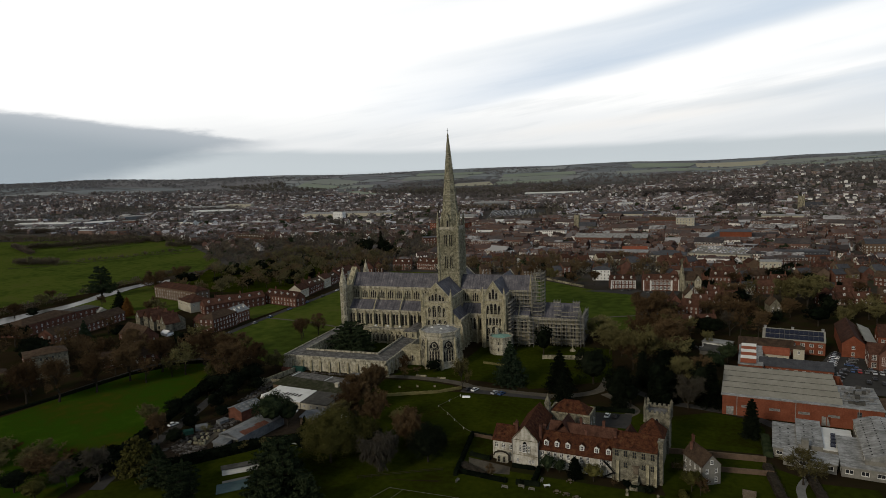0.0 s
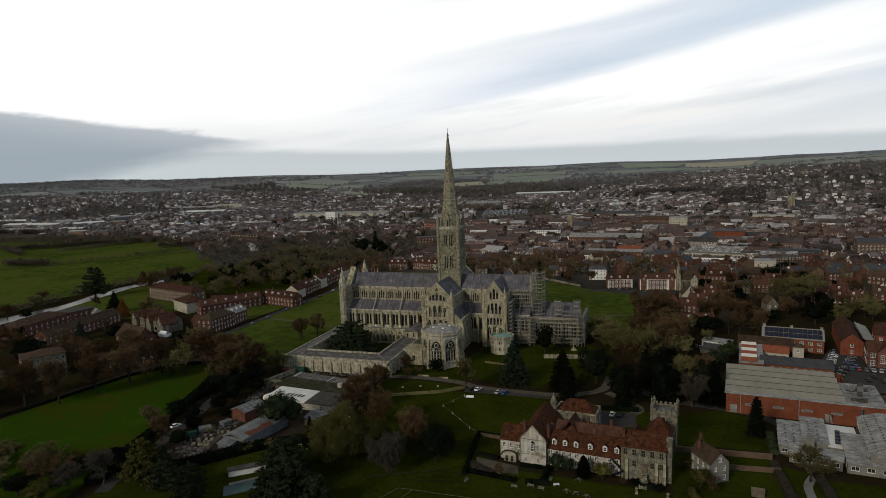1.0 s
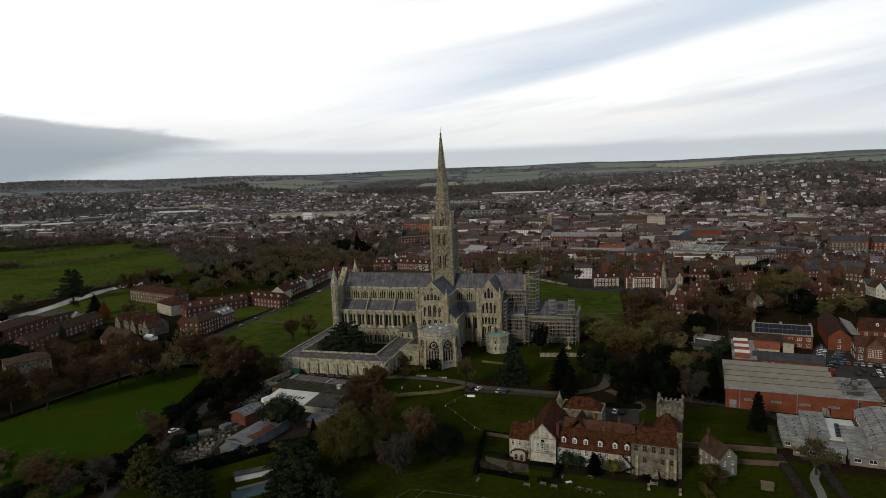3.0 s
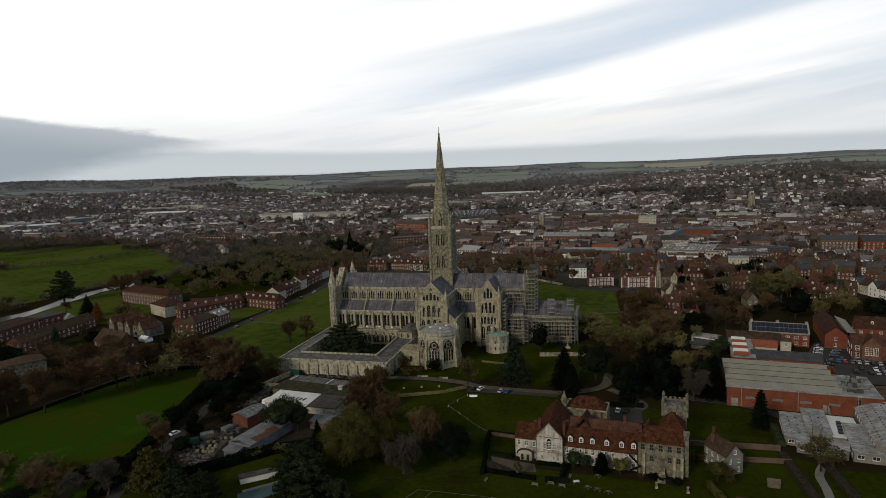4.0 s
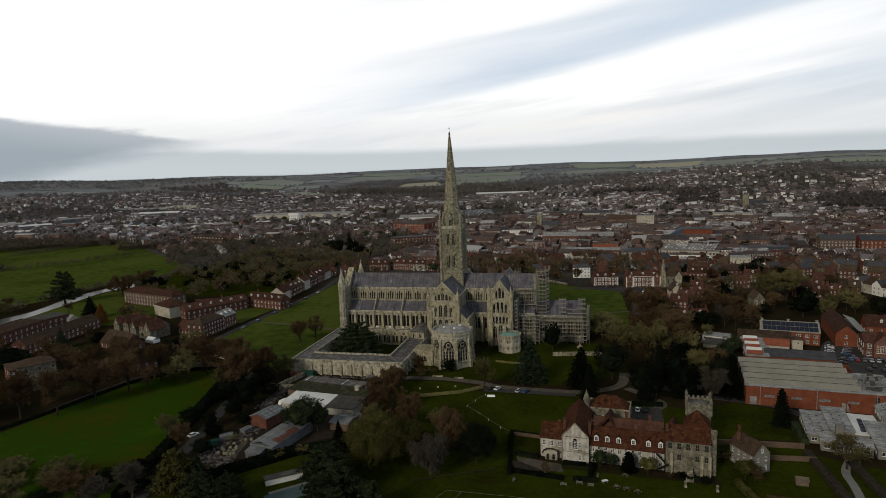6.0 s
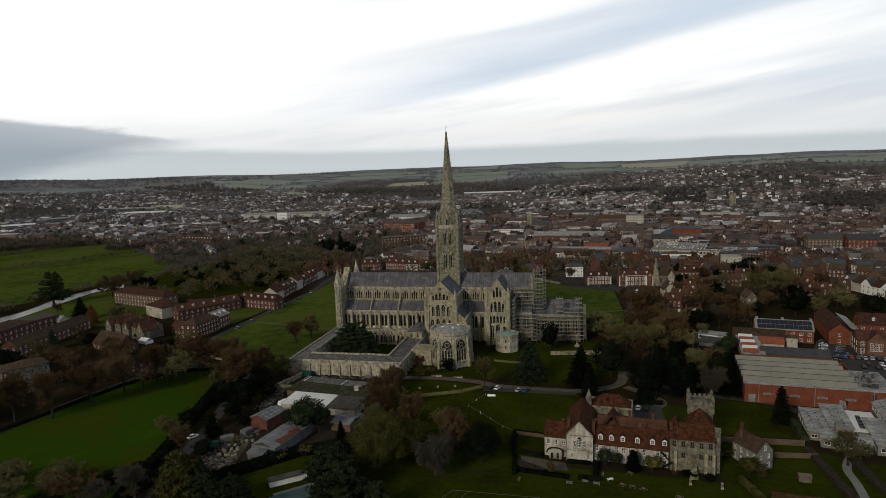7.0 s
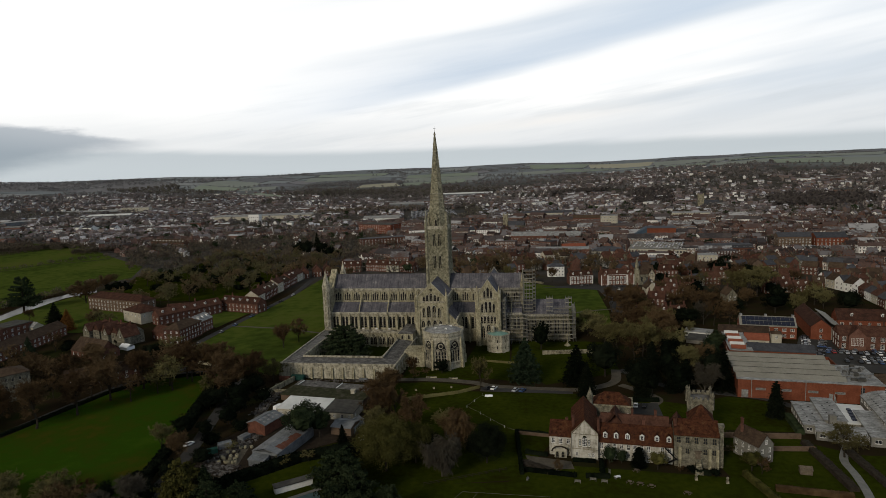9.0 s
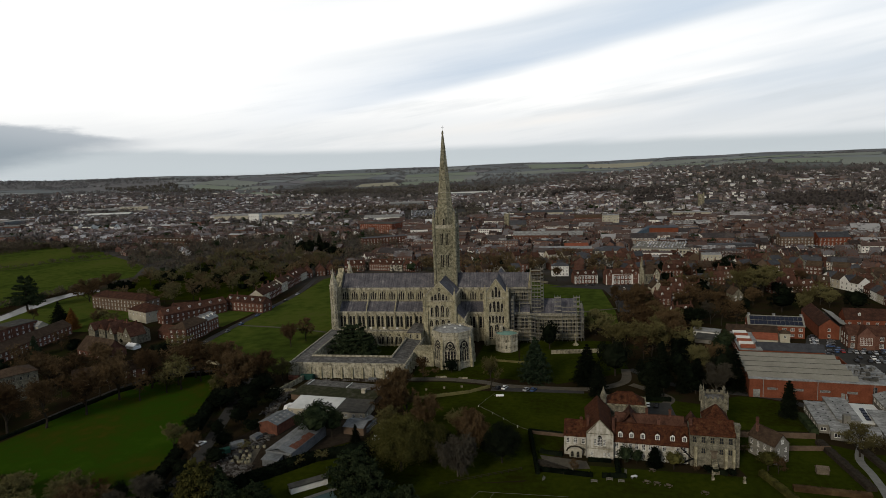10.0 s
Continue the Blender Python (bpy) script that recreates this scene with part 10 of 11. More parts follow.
r_ = random.Random(21)
HOUSES = []
cell = 210
for ci in range(-14, 16):
    for cj in range(-1, 17):
        cx, cy = ci * cell, cj * cell
        rr = math.hypot(cx - EYE[0], cy - EYE[1])
        bear = math.degrees(math.atan2(cx - EYE[0], cy - EYE[1]))
        if rr > 3700 or abs(bear + 14) > 47:
            continue
        ang = math.radians(r_.choice((-8, -8, 12, 30, -25, 82)) + r_.uniform(-8, 8))
        ca, sa = math.cos(ang), math.sin(ang)
        centre = rr < 1150 and -25 < bear < 32
        rowgap = r_.uniform(13, 17) if centre else r_.uniform(20, 26)
        stepx = 8.2 if centre else 10
        if rr > 1700:
            rowgap, stepx = rowgap * 1.12, 12
        v = -cell * 0.75
        while v < cell * 0.75:
            u = -cell * 0.75
            ter = r_.random() < 0.5
            while u < cell * 0.75:
                w = r_.uniform(0.75, 1.35) * stepx
                x, y = cx + u * ca - v * sa, cy + u * sa + v * ca
                u += w + (0.2 if ter else r_.uniform(1, 6))
                if abs(x - cx) > cell / 2 or abs(y - cy) > cell / 2:
                    continue
                if r_.random() > in_town(x, y) * 0.9:
                    continue
                d = r_.uniform(6.5, 9.5) * (1.1 if centre else 1)
                e = r_.choice((5, 5.4, 5.8, 6.2, 8.2)) + (1.4 if centre else 0) * r_.random()
                if rr > 1300:
                    w, d, e = w * .84, d * .86, e - .5
                HOUSES.append((x, y, math.degrees(ang) + (90 if r_.random() < 0.14 else 0), w * 0.98, d, e, e + d * r_.uniform(.3, .45), r_.random()))
            v += rowgap * r_.uniform(.9, 1.1)
HOUSES.sort(key=lambda q: math.hypot(q[0] - EYE[0], q[1] - EYE[1]))
# the nearest stand as single houses
WALLS = (BRICK, BRICK_BR, BRICK, BRICK_BR, CREAM, FLINT, BRICK, WHITE, BRICK_BR)
ROOFS = (TILE, TILE_BR, TILE_BR, TILE, SLATE, TILE_BR, SLATE)
kept = []
near_n = 0
BIGS = []


def big_hit(x, y):
    return any(abs((x - bx) * math.cos(math.radians(-bz)) - (y - by) * math.sin(math.radians(-bz))) < bw / 2 + 7 and abs((x - bx) * math.sin(math.radians(-bz)) + (y - by) * math.cos(math.radians(-bz))) < bd / 2 + 7 for bx, by, bz, bw, bd in BIGS)


# landmark buildings of the town: centre, turn, width, depth
BIGS += [(203, 455, -6, 40, 34), (172, 325, -14, 58, 62), (128, 324, -3, 40, 28), (80, 334, -3, 62, 26), (152, 590, -6, 26, 18), (212, 250, -8, 22, 18), (250, 320, 2, 56, 18), (335, 352, -12, 60, 44), (15, 458, -6, 90, 28), (290, 205, 35, 50, 22),
         (-215, 1740, 4, 190, 40), (-140, 1080, 0, 130, 70), (-560, 950, 6, 220, 40), (-300, 1250, 10, 90, 40), (355, 985, -5, 22, 14), (-520, 840, 0, 24, 18), (-215, 640, -6, 66, 26), (-150, 418, 26, 60, 20),
         (520, 560, -30, 70, 40), (-1250, 1250, 8, 200, 50), (-1050, 1080, 12, 110, 34), (-250, 800, 4, 70, 30), (-140, 700, 14, 44, 30), (60, 820, -4, 90, 30), (300, 760, -10, 60, 26), (480, 300, -36, 80, 16)]

BIGS += [(-210, 600, -20, 66, 36), (130, 664, -6, 64, 20), (94, 371, 5, 30, 14), (352, 388, -3, 74, 24), (280, 597, 20, 34, 16), (-52, 550, 16, 22, 14), (6, 622, -4, 44, 20), (-480, 462, -15, 66, 16)]
WORKS = ((-1500, 830, 4, 108, 38, 8, "FELT_WHITE"), (-1334, 727, 2, 160, 36, 7, "FELT_WHITE"), (-1255, 790, 8, 72, 28, 8, "FELT_PALE"), (-1118, 731, 54, 62, 34, 8, "FELT_WHITE"), (-1167, 892, 66, 48, 30, 9, "FELT_PALE"), (-1158, 624, 3, 86, 20, 6, "FELT_PALE"), (-1052, 632, 5, 56, 18, 6, "FELT_WHITE"))
for x, y, a, w, d, e, rf in WORKS:
    c_ = place(x, y, 0, a) @ Vector((w / 2, d / 2, 0))
    BIGS.append((c_.x, c_.y, a, w, d))
BLOCKS = []
r_ = random.Random(77)
while len(BLOCKS) < 130:
    bear, rr = math.radians(r_.uniform(-17, 28)), r_.uniform(640, 1180)
    x, y = EYE[0] + rr * math.sin(bear), EYE[1] + rr * math.cos(bear)
    w, d = r_.uniform(15, 38), r_.uniform(10, 17)
    if in_town(x, y) < .6 or big_hit(x, y):
        continue
    a = r_.choice((-8, -8, -14, 4, 12, -30)) + r_.uniform(-4, 4)
    BIGS.append((x, y, a, w - 8, d - 8))
    BLOCKS.append((x, y, a, w, d, r_.uniform(7.5, 13), r_.random()))


def town_house(x, y, a, w, d, e, rg, k):
    """One gabled house of the old town: walls, slab roof with eaves, stacks and a front of sash windows."""
    wm, rm = WALLS[int(k * 97) % len(WALLS)], ROOFS[int(k * 61) % len(ROOFS)]
    tallow = {CREAM: "cream rendered", FLINT: "stone", WHITE: "white rendered", BRICK_BR: "brown brick"}.get(wm, "red brick")
    ob = thing("house", place(x, y, 0, a), tallow + " town house with " + ("slate" if rm is SLATE else "tile") + " roof", "house", "houses near the close")
    x0, x1, y0, y1 = -w / 2, w / 2, -d / 2, d / 2
    s = Shape()
    s.add([(x0, y0, -.5), (x1, y0, -.5), (x1, y1, -.5), (x0, y1, -.5), (x0, y0, e), (x1, y0, e), (x1, y1, e), (x0, y1, e), (x0, 0, rg - .15), (x1, 0, rg - .15)],
          [(0, 1, 5, 4), (1, 2, 6, 9, 5), (2, 3, 7, 6), (3, 0, 4, 8, 7)])
    part("wall", s, wm, ob)
    s = Shape()
    s.gable(x0, x1, y0, y1, e, rg, .35, .2)
    part("roof", s, rm, ob)
    part("chimney", chimney_mesh(), None, ob, m=place(x0 + .7 if k < .5 else x1 - .7, 0, rg - .3))
    s = Shape()
    n = max(2, int(w / 3))
    for i in range(n):
        c = x0 + (i + .5) * w / n
        for zz in ((1.0, 3.7) if e < 8 else (1.0, 3.9, 6.3)):
            s.slot = 0
            s.add([(c - .5, y0 - .03, zz), (c + .5, y0 - .03, zz), (c + .5, y0 - .03, zz + 1.4), (c - .5, y0 - .03, zz + 1.4)], [(0, 1, 2, 3)])
            s.slot = 1
            s.box(c - .5, y0 - .08, zz + .64, c + .5, y0 - .035, zz + .76)
            for u in (c - .62, c + .5):
                s.box(u, y0 - .08, zz, u + .12, y0 - .035, zz + 1.4)
            s.box(c - .62, y0 - .1, zz - .14, c + .62, y0 - .035, zz)
            s.box(c - .62, y0 - .08, zz + 1.4, c + .62, y0 - .035, zz + 1.52)
    tagged(part("windows", s, (HGLASS, WHITE), ob), kind="stuff")


for q in HOUSES:
    x, y, a, w, d, e, rg, k = q
    if big_hit(x, y):
        continue
    if near_n < 130 and y < 420 and -200 < x < 320:
        near_n += 1
        town_house(x, y, a, w, d, e, rg, k)
    else:
        kept.append(q)


def far_houses(items):
    """The rest of the town: walls, roofs, chimneys and windows in a few joined meshes."""
    W, R, C, G, R2, W2 = Shape(), Shape(), Shape(), Shape(), Shape(), Shape()
    near_roof, near_wall = R, W
    for x, y, a, w, d, e, rg, k in items:
        z = ground_z(x, y)
        dist = math.hypot(x - EYE[0], y - EYE[1])
        m = place(x, y, z - 0.5, a)
        # beyond 1150 m houses take the haze-tinted roof and wall colours
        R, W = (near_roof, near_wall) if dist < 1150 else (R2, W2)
        for S in (W, R, C, G):
            S.m = m
        x0, x1, y0, y1 = -w / 2, w / 2, -d / 2, d / 2
        W.add([(x0, y0, 0), (x1, y0, 0), (x1, y1, 0), (x0, y1, 0), (x0, y0, e), (x1, y0, e), (x1, y1, e), (x0, y1, e), (x0, 0, rg - .15), (x1, 0, rg - .15)],
              [(0, 1, 5, 4), (1, 2, 6, 9, 5), (2, 3, 7, 6), (3, 0, 4, 8, 7)])
        o = 0.35
        R.add([(x0 - .2, y0 - o, e - o * .8), (x1 + .2, y0 - o, e - o * .8), (x1 + .2, 0, rg), (x0 - .2, 0, rg), (x1 + .2, y1 + o, e - o * .8), (x0 - .2, y1 + o, e - o * .8)], [(0, 1, 2, 3), (3, 2, 4, 5)])
        if dist < 1700 and k < 0.8:
            u = x0 + 0.8 if k < .4 else x1 - .8
            C.box(u - .45, -.4, rg - 1.2, u + .45, .4, rg + 1.3)
            if k < .5 and dist < 1200:
                C.box(-u - .4, -.35, rg - 1.2, -u + .4, .35, rg + 1.2)
        if dist < 1250:
            n = max(2, int(w / 3.3))
            for i in range(n):
                c = x0 + (i + .5) * w / n
                for zz in ((1.3, 4.1) if e < 8 else (1.3, 4.1, 6.6)):
                    for sg in (-1,):
                        G.slot = 0
                        G.add([(c - .55, y0 - .03, zz), (c + .55, y0 - .03, zz), (c + .55, y0 - .03, zz + 1.4), (c - .55, y0 - .03, zz + 1.4)], [(0, 1, 2, 3)])
                        G.slot = 1
                        G.add([(c - .75, y0 - .02, zz - .2), (c + .75, y0 - .02, zz - .2), (c + .75, y0 - .02, zz + 1.58), (c - .75, y0 - .02, zz + 1.58)], [(0, 1, 2, 3)])
    ob = thing("far_town", Matrix.Identity(4), "mass of brick and rendered town houses with tile and slate roofs", "town", kind="stuff")
    tagged(part("walls", near_wall, TOWN_WALL, ob), kind="stuff")
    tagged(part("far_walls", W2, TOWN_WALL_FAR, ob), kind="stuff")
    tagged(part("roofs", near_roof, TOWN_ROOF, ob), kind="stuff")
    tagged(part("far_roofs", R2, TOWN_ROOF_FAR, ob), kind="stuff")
    tagged(part("chimneys", C, BRICK, ob), kind="stuff")
    tagged(part("windows", G, (HGLASS, WHITE), ob), kind="stuff")


far_houses(kept)


def town_blocks(items):
    """Shops and offices of two to four storeys, flat or low-pitched, with rows of windows."""
    W, R, G = Shape(), Shape(), Shape()
    for x, y, a, w, d, h, k in items:
        for S in (W, R, G):
            S.m = place(x, y, ground_z(x, y) - .3, a)
        W.box(-w / 2, -d / 2, 0, w / 2, d / 2, h)
        if k < .26:
            R.box(-w / 2 - .2, -d / 2 - .2, h, w / 2 + .2, d / 2 + .2, h + .5)
            R.box(-w * .2, -d * .2, h + .5, w * .05, d * .15, h + 2.4)
        else:
            R.gable(-w / 2, w / 2, -d / 2, d / 2, h, h + d * .28, .3, .25)
        n = int(w / 2.9)
        for q in range(int(h / 3.1)):
            zz = 1.3 + 3.1 * q
            for i in range(n):
                c = -w / 2 + (i + .5) * w / n
                G.slot = 0
                G.add([(c - .6, -d / 2 - .04, zz), (c + .6, -d / 2 - .04, zz), (c + .6, -d / 2 - .04, zz + 1.5), (c - .6, -d / 2 - .04, zz + 1.5)], [(0, 1, 2, 3)])
                G.slot = 1
                G.add([(c - .8, -d / 2 - .025, zz - .2), (c + .8, -d / 2 - .025, zz - .2), (c + .8, -d / 2 - .025, zz + 1.68), (c - .8, -d / 2 - .025, zz + 1.68)], [(0, 1, 2, 3)])
    ob = thing("town_blocks", Matrix.Identity(4), "brick and rendered shop and office blocks of the town", "town", kind="stuff")
    tagged(part("walls", W, TOWN_WALL, ob), kind="stuff")
    tagged(part("roofs", R, TOWN_BLOCK_ROOF, ob), kind="stuff")
    tagged(part("windows", G, (HGLASS, WHITE), ob), kind="stuff")


town_blocks(BLOCKS)

# larger buildings that can be told apart
B = dict(ecols=2, ww=1.4)
th = house(186, 443, -5, "windowless red-brick theatre block with blue roof", "theatre", name="theatre", w=34, d=28, eave=17, ridge=18, wallm=BRICK_OR, roofm=SLATE, rows=(), cols=0, roof="flat", ecols=0)
s = Shape()
s.add([(-18, 4, 0), (0, 4, 0), (0, 26, 0), (-18, 26, 0), (-18, 4, 8), (0, 4, 17.5), (0, 26, 17.5), (-18, 26, 8)], [(0, 1, 5, 4), (1, 2, 6, 5), (2, 3, 7, 6), (3, 0, 4, 7), (4, 5, 6, 7)])
part("wedge_roof", s, BLUE_ROOF, th, "sloping blue roof")
ex = thing("shopping_centre", place(146, 298, 0, -14), "long pale shop block with rooftop parking", "shops")
block(ex, I4, 56, 58, 11.4, 11.6, CREAM, CONCRETE, ((1.4, 2.4), (5.0, 2.0), (8.2, 1.8)), 18, 6, 1.9, roof="flat", frame=STEEL)
mz = house(110, 312, -3, "pale shop block with dark mansard roof", "shops", name="shop_block", w=35, d=24, eave=7.4, ridge=11, wallm=CREAM, roofm=SLATE, rows=WIN2, cols=12, roof="hip", **B)
house(50, 324, -3, "long brick shop block with pale flat roof", "shops", name="shop_block", w=58, d=22, eave=8.4, ridge=9, wallm=BRICK, roofm=FELT_PALE, rows=WIN2, cols=18, roof="flat", **B)
house(203, 243, -8, "cream stone house with parapet", "house", w=17, d=14, eave=12, ridge=13, wallm=CREAM, roofm=FELT_PALE, rows=((1.5, 2), (5.2, 2), (8.8, 1.6)), cols=5, roof="flat", **B)
dz_ = house(223, 312, 2, "long office block with pale dormer strip", "offices", name="office_block", w=50, d=15, eave=9, ridge=12, wallm=BRICK, roofm=SLATE, rows=((1, 2), (4.6, 2)), cols=16, roof="hip", **B)
s = Shape()
s.box(1, .6, 9, 49, 14, 12)
st_ = part("dormer_strip", s, SLATE, dz_, "dark attic storey with white windows")
for i in range(14):
    part("window", sash_mesh(1.9, 1.7, 2, 1), None, st_, m=place(3.2 + 3.35 * i, .55, 9.7))
for i in range(4):
    house(279 + 9 * i, 205 - 4 * i + 30 * (i % 2), -30, "terrace house of brick and render with white windows", "house", "houses behind the shops", w=12, d=10, eave=7.6, ridge=11, wallm=(BRICK, CONCRETE)[i % 2], roofm=(TILE_BR, SLATE)[i % 2], rows=WIN2, cols=4, **B)
house(-172, 402, 26, "long red-brick hotel block with rows of windows", "hotel", name="hotel", w=58, d=16, eave=14, ridge=16, wallm=BRICK, roofm=SLATE, rows=((1, 1.8), (4.4, 1.8), (7.8, 1.8), (11, 1.6)), cols=14, roof="flat", **B)


def small_car(s, m):
    s.m = m
    s.box(-2.1, -.85, .3, 2.1, .85, .85, .12)
    s.box(-1.3, -.75, .85, 1.1, .75, 1.42, .22)


for nm, x0, y0, rz, nx, ny, z, lb in (("rooftop_cars", 149, 301, -14, 17, 5, 11.75, "many parked cars on the shop block roof"), ("far_parked_cars", 312, 345, -14, 18, 5, .1, "many parked cars in the town car park"), ("vale_parked_cars", -196, 800, 12, 34, 27, .2, "many parked cars in the far car park")):
    s = Shape()
    r_ = random.Random(nx)
    for i in range(nx):
        for j in range(ny):
            if r_.random() < .8:
                small_car(s, place(x0, y0, z, rz) @ place(2 + 2.9 * i, 3 + 10.5 * j + r_.uniform(-.4, .4), 0, 90 + r_.uniform(-3, 3)))
    solo(nm, s, FAR_CARS, lb, "cars", kind="stuff")
sheet("vale_car_park", [(-205, 795), (-92, 818), (-118, 1096), (-255, 1072)], .12, ASPHALT, "tarmac car park beyond the town", "road")
sheet("town_car_park", [(308, 343), (360, 330), (372, 378), (320, 392)], .09, ASPHALT, "tarmac town car park", "road")
house(15, 458, -6, "long shop block with pale roof", "shops", name="shop_block", w=90, d=24, eave=9, ridge=13, wallm=BRICK, roofm=FELT_PALE, rows=WIN2, cols=24, **B)
house(140, 582, -6, "tall cream rendered office block", "offices", name="office_block", w=24, d=16, eave=22, ridge=23, wallm=CREAM, roofm=FELT_PALE, rows=((2, 2), (6, 2), (10, 2), (14, 2), (18, 2)), cols=6, roof="flat", **B)
house(440, 305, -36, "terrace of cream and brick houses", "terrace", name="terrace", w=80, d=12, eave=8, ridge=12, wallm=CREAM, roofm=SLATE, rows=WIN2, cols=24, dorm=8, **B)
house(-237, 606, -20, "large red-brick office block with flat grey roof", "offices", name="office_block", w=62, d=30, eave=15, ridge=16, wallm=BRICK_OR, roofm=FELT_DARK, rows=((1.5, 2), (5, 2), (8.5, 2), (12, 1.8)), cols=17, roof="flat", **B)
house(103, 660, -6, "long red-brick block with tile roof", "offices", name="office_block", w=47, d=15, eave=13, ridge=17, wallm=BRICK, roofm=TILE_BR, rows=((1.5, 2), (5.2, 2), (9, 1.8)), cols=15, **B)
house(151, 654, -6, "tall cream rendered house", "house", w=12, d=12, eave=15, ridge=18, wallm=CREAM, roofm=SLATE, rows=((1.5, 2), (5.2, 2), (9, 2), (12.3, 1.6)), cols=4, roof="hip", **B)
house(80, 366, 5, "low shop with bright orange roof", "shops", name="shop_block", w=27, d=10, eave=6, ridge=8.4, wallm=BRICK, roofm=ORANGE_TILE, rows=WIN2[:1], cols=7, **B)
house(319, 384, -4, "brown-brick block with slate roof and rows of windows", "offices", name="office_block", w=34, d=18, eave=11, ridge=15, wallm=BRICK_BR, roofm=SLATE, rows=WIN3, cols=10, **B)
house(357, 380, -2, "large red-brick hall with slate roof", "hall", name="hall", w=32, d=20, eave=10, ridge=15, wallm=BRICK_OR, roofm=SLATE, rows=((2, 2.2), (6, 2.2)), cols=8, **B)
house(265, 588, 20, "long white block with rows of dark windows", "offices", name="office_block", w=32, d=13, eave=10, ridge=11, wallm=WHITE, roofm=FELT_PALE, rows=WIN3, cols=10, roof="flat", **B)
house(-62, 545, 16, "white rendered hall with slate roof", "hall", name="hall", w=20, d=11, eave=8.5, ridge=12, wallm=WHITE, roofm=SLATE, rows=WIN2, cols=6, **B)
house(-512, 468, -15, "long brick terrace with white gabled bays", "terrace", name="terrace", w=64, d=11, eave=8, ridge=12, wallm=BRICK, roofm=TILE_BR, rows=WIN2, cols=22, dorm=10, **B)
for x, y, w in ((-868, 744, 18), (-824, 728, 12), (-769, 720, 14), (-735, 716, 13)):
    house(x, y, -20, "white villa beyond the water meadows", "house", "villas beyond the meadows", w=w, d=12, eave=9, ridge=13.5, wallm=WHITE, roofm=SLATE, rows=WIN2, cols=5, **B)
house(-1130, 1250, 8, "pale hospital block of several storeys", "hospital", name="hospital", w=78, d=20, eave=17, ridge=18, wallm=CREAM, roofm=FELT_PALE, rows=((2, 2), (6, 2), (10, 2), (14, 1.8)), cols=20, roof="flat", **B)
pc2 = thing("parish_church", place(-6, 617, 0, -5), "grey stone parish church with square tower", "church")
s = Shape()
s.box(0, 0, 0, 7.5, 7.5, 24)
for u in (0, 6.4):
    for v in (0, 6.4):
        s.box(u, v, 24, u + 1.1, v + 1.1, 26.5, .25)
part("tower", s, STONE_DARK, pc2)
s = Shape()
s.box(7.6, -2, 0, 33, 9.5, 8)
part("nave_wall", s, FLINT, pc2)
s = Shape()
s.gable(7.6, 33, -2, 9.5, 8, 14, .3)
part("nave_roof", s, SLATE, pc2, "slate nave roof")
house(-310, 1720, 4, "long white roofed warehouse", "warehouse", name="warehouse", w=190, d=40, eave=9, ridge=12, wallm=TIN, roofm=FELT_WHITE, rows=(), cols=0, ecols=0)
house(-670, 930, 6, "long depot with pale roof", "warehouse", name="warehouse", w=220, d=36, eave=8, ridge=11, wallm=CREAM, roofm=FELT_PALE, rows=(), cols=0, ecols=0)
house(-345, 1230, 10, "pale industrial shed with low roof", "warehouse", name="warehouse", w=90, d=40, eave=9, ridge=12, wallm=TIN, roofm=FELT_PALE, rows=(), cols=0, ecols=0)
house(-1350, 1240, 8, "long pale industrial shed", "warehouse", name="warehouse", w=200, d=50, eave=9, ridge=12, wallm=TIN, roofm=FELT_PALE, rows=(), cols=0, ecols=0)
house(-1100, 1070, 12, "pale industrial shed with low roof", "warehouse", name="warehouse", w=110, d=34, eave=8, ridge=11, wallm=TIN, roofm=FELT_WHITE, rows=(), cols=0, ecols=0)
house(-285, 790, 4, "white gabled depot with pale roof", "warehouse", name="warehouse", w=70, d=30, eave=9, ridge=13, wallm=WHITE, roofm=FELT_PALE, rows=((2, 2.5),), cols=12, **B)
house(-160, 690, 14, "white hall with pale roof", "hall", name="hall", w=44, d=28, eave=7, ridge=11, wallm=WHITE, roofm=FELT_WHITE, rows=(), cols=0, ecols=0)
house(15, 806, -4, "long cream rendered office terrace", "offices", name="office_block", w=90, d=28, eave=11, ridge=14, wallm=CREAM, roofm=SLATE, rows=WIN3, cols=26, **B)
house(270, 750, -10, "cream store with flat pale roof", "shops", name="shop_block", w=60, d=26, eave=10, ridge=11, wallm=CREAM, roofm=FELT_PALE, rows=WIN2, cols=14, roof="flat", **B)
for x, y, a, w, d, e, rf in WORKS:
    house(x, y, a, "long low works shed with pale metal roof", "warehouse", "works sheds beyond the meadows", name="works_shed", w=w, d=d, eave=e, ridge=e + 2.2, wallm=TIN, roofm={"FELT_WHITE": FELT_WHITE, "FELT_PALE": FELT_PALE}[rf], rows=(), cols=0, ecols=0)
wt = thing("water_tower", place(-530, 815, 0, 0), "white rendered water tower block", "tower")
block(wt, I4, 22, 14, 20, 21, WHITE, FELT_PALE, ((3, 2), (8, 2), (13, 2)), 5, 3, 1.6, roof="flat")
ct = thing("church_tower", place(362, 975, 0, -5), "square stone church tower with pinnacles", "church")
ct.location.z = ground_z(362, 975)
s = Shape()
s.box(0, 0, 0, 11, 11, 27)
for u in (0, 9.6):
    for v in (0, 9.6):
        s.box(u, v, 27, u + 1.4, v + 1.4, 30, .3)
part("wall", s, STONE_DARK, ct)
s = Shape()
s.gable(11, 40, -1, 12, 9, 16)
s.box(11, -0.8, 0, 40, 11.8, 9)
part("nave", s, SLATE, ct)
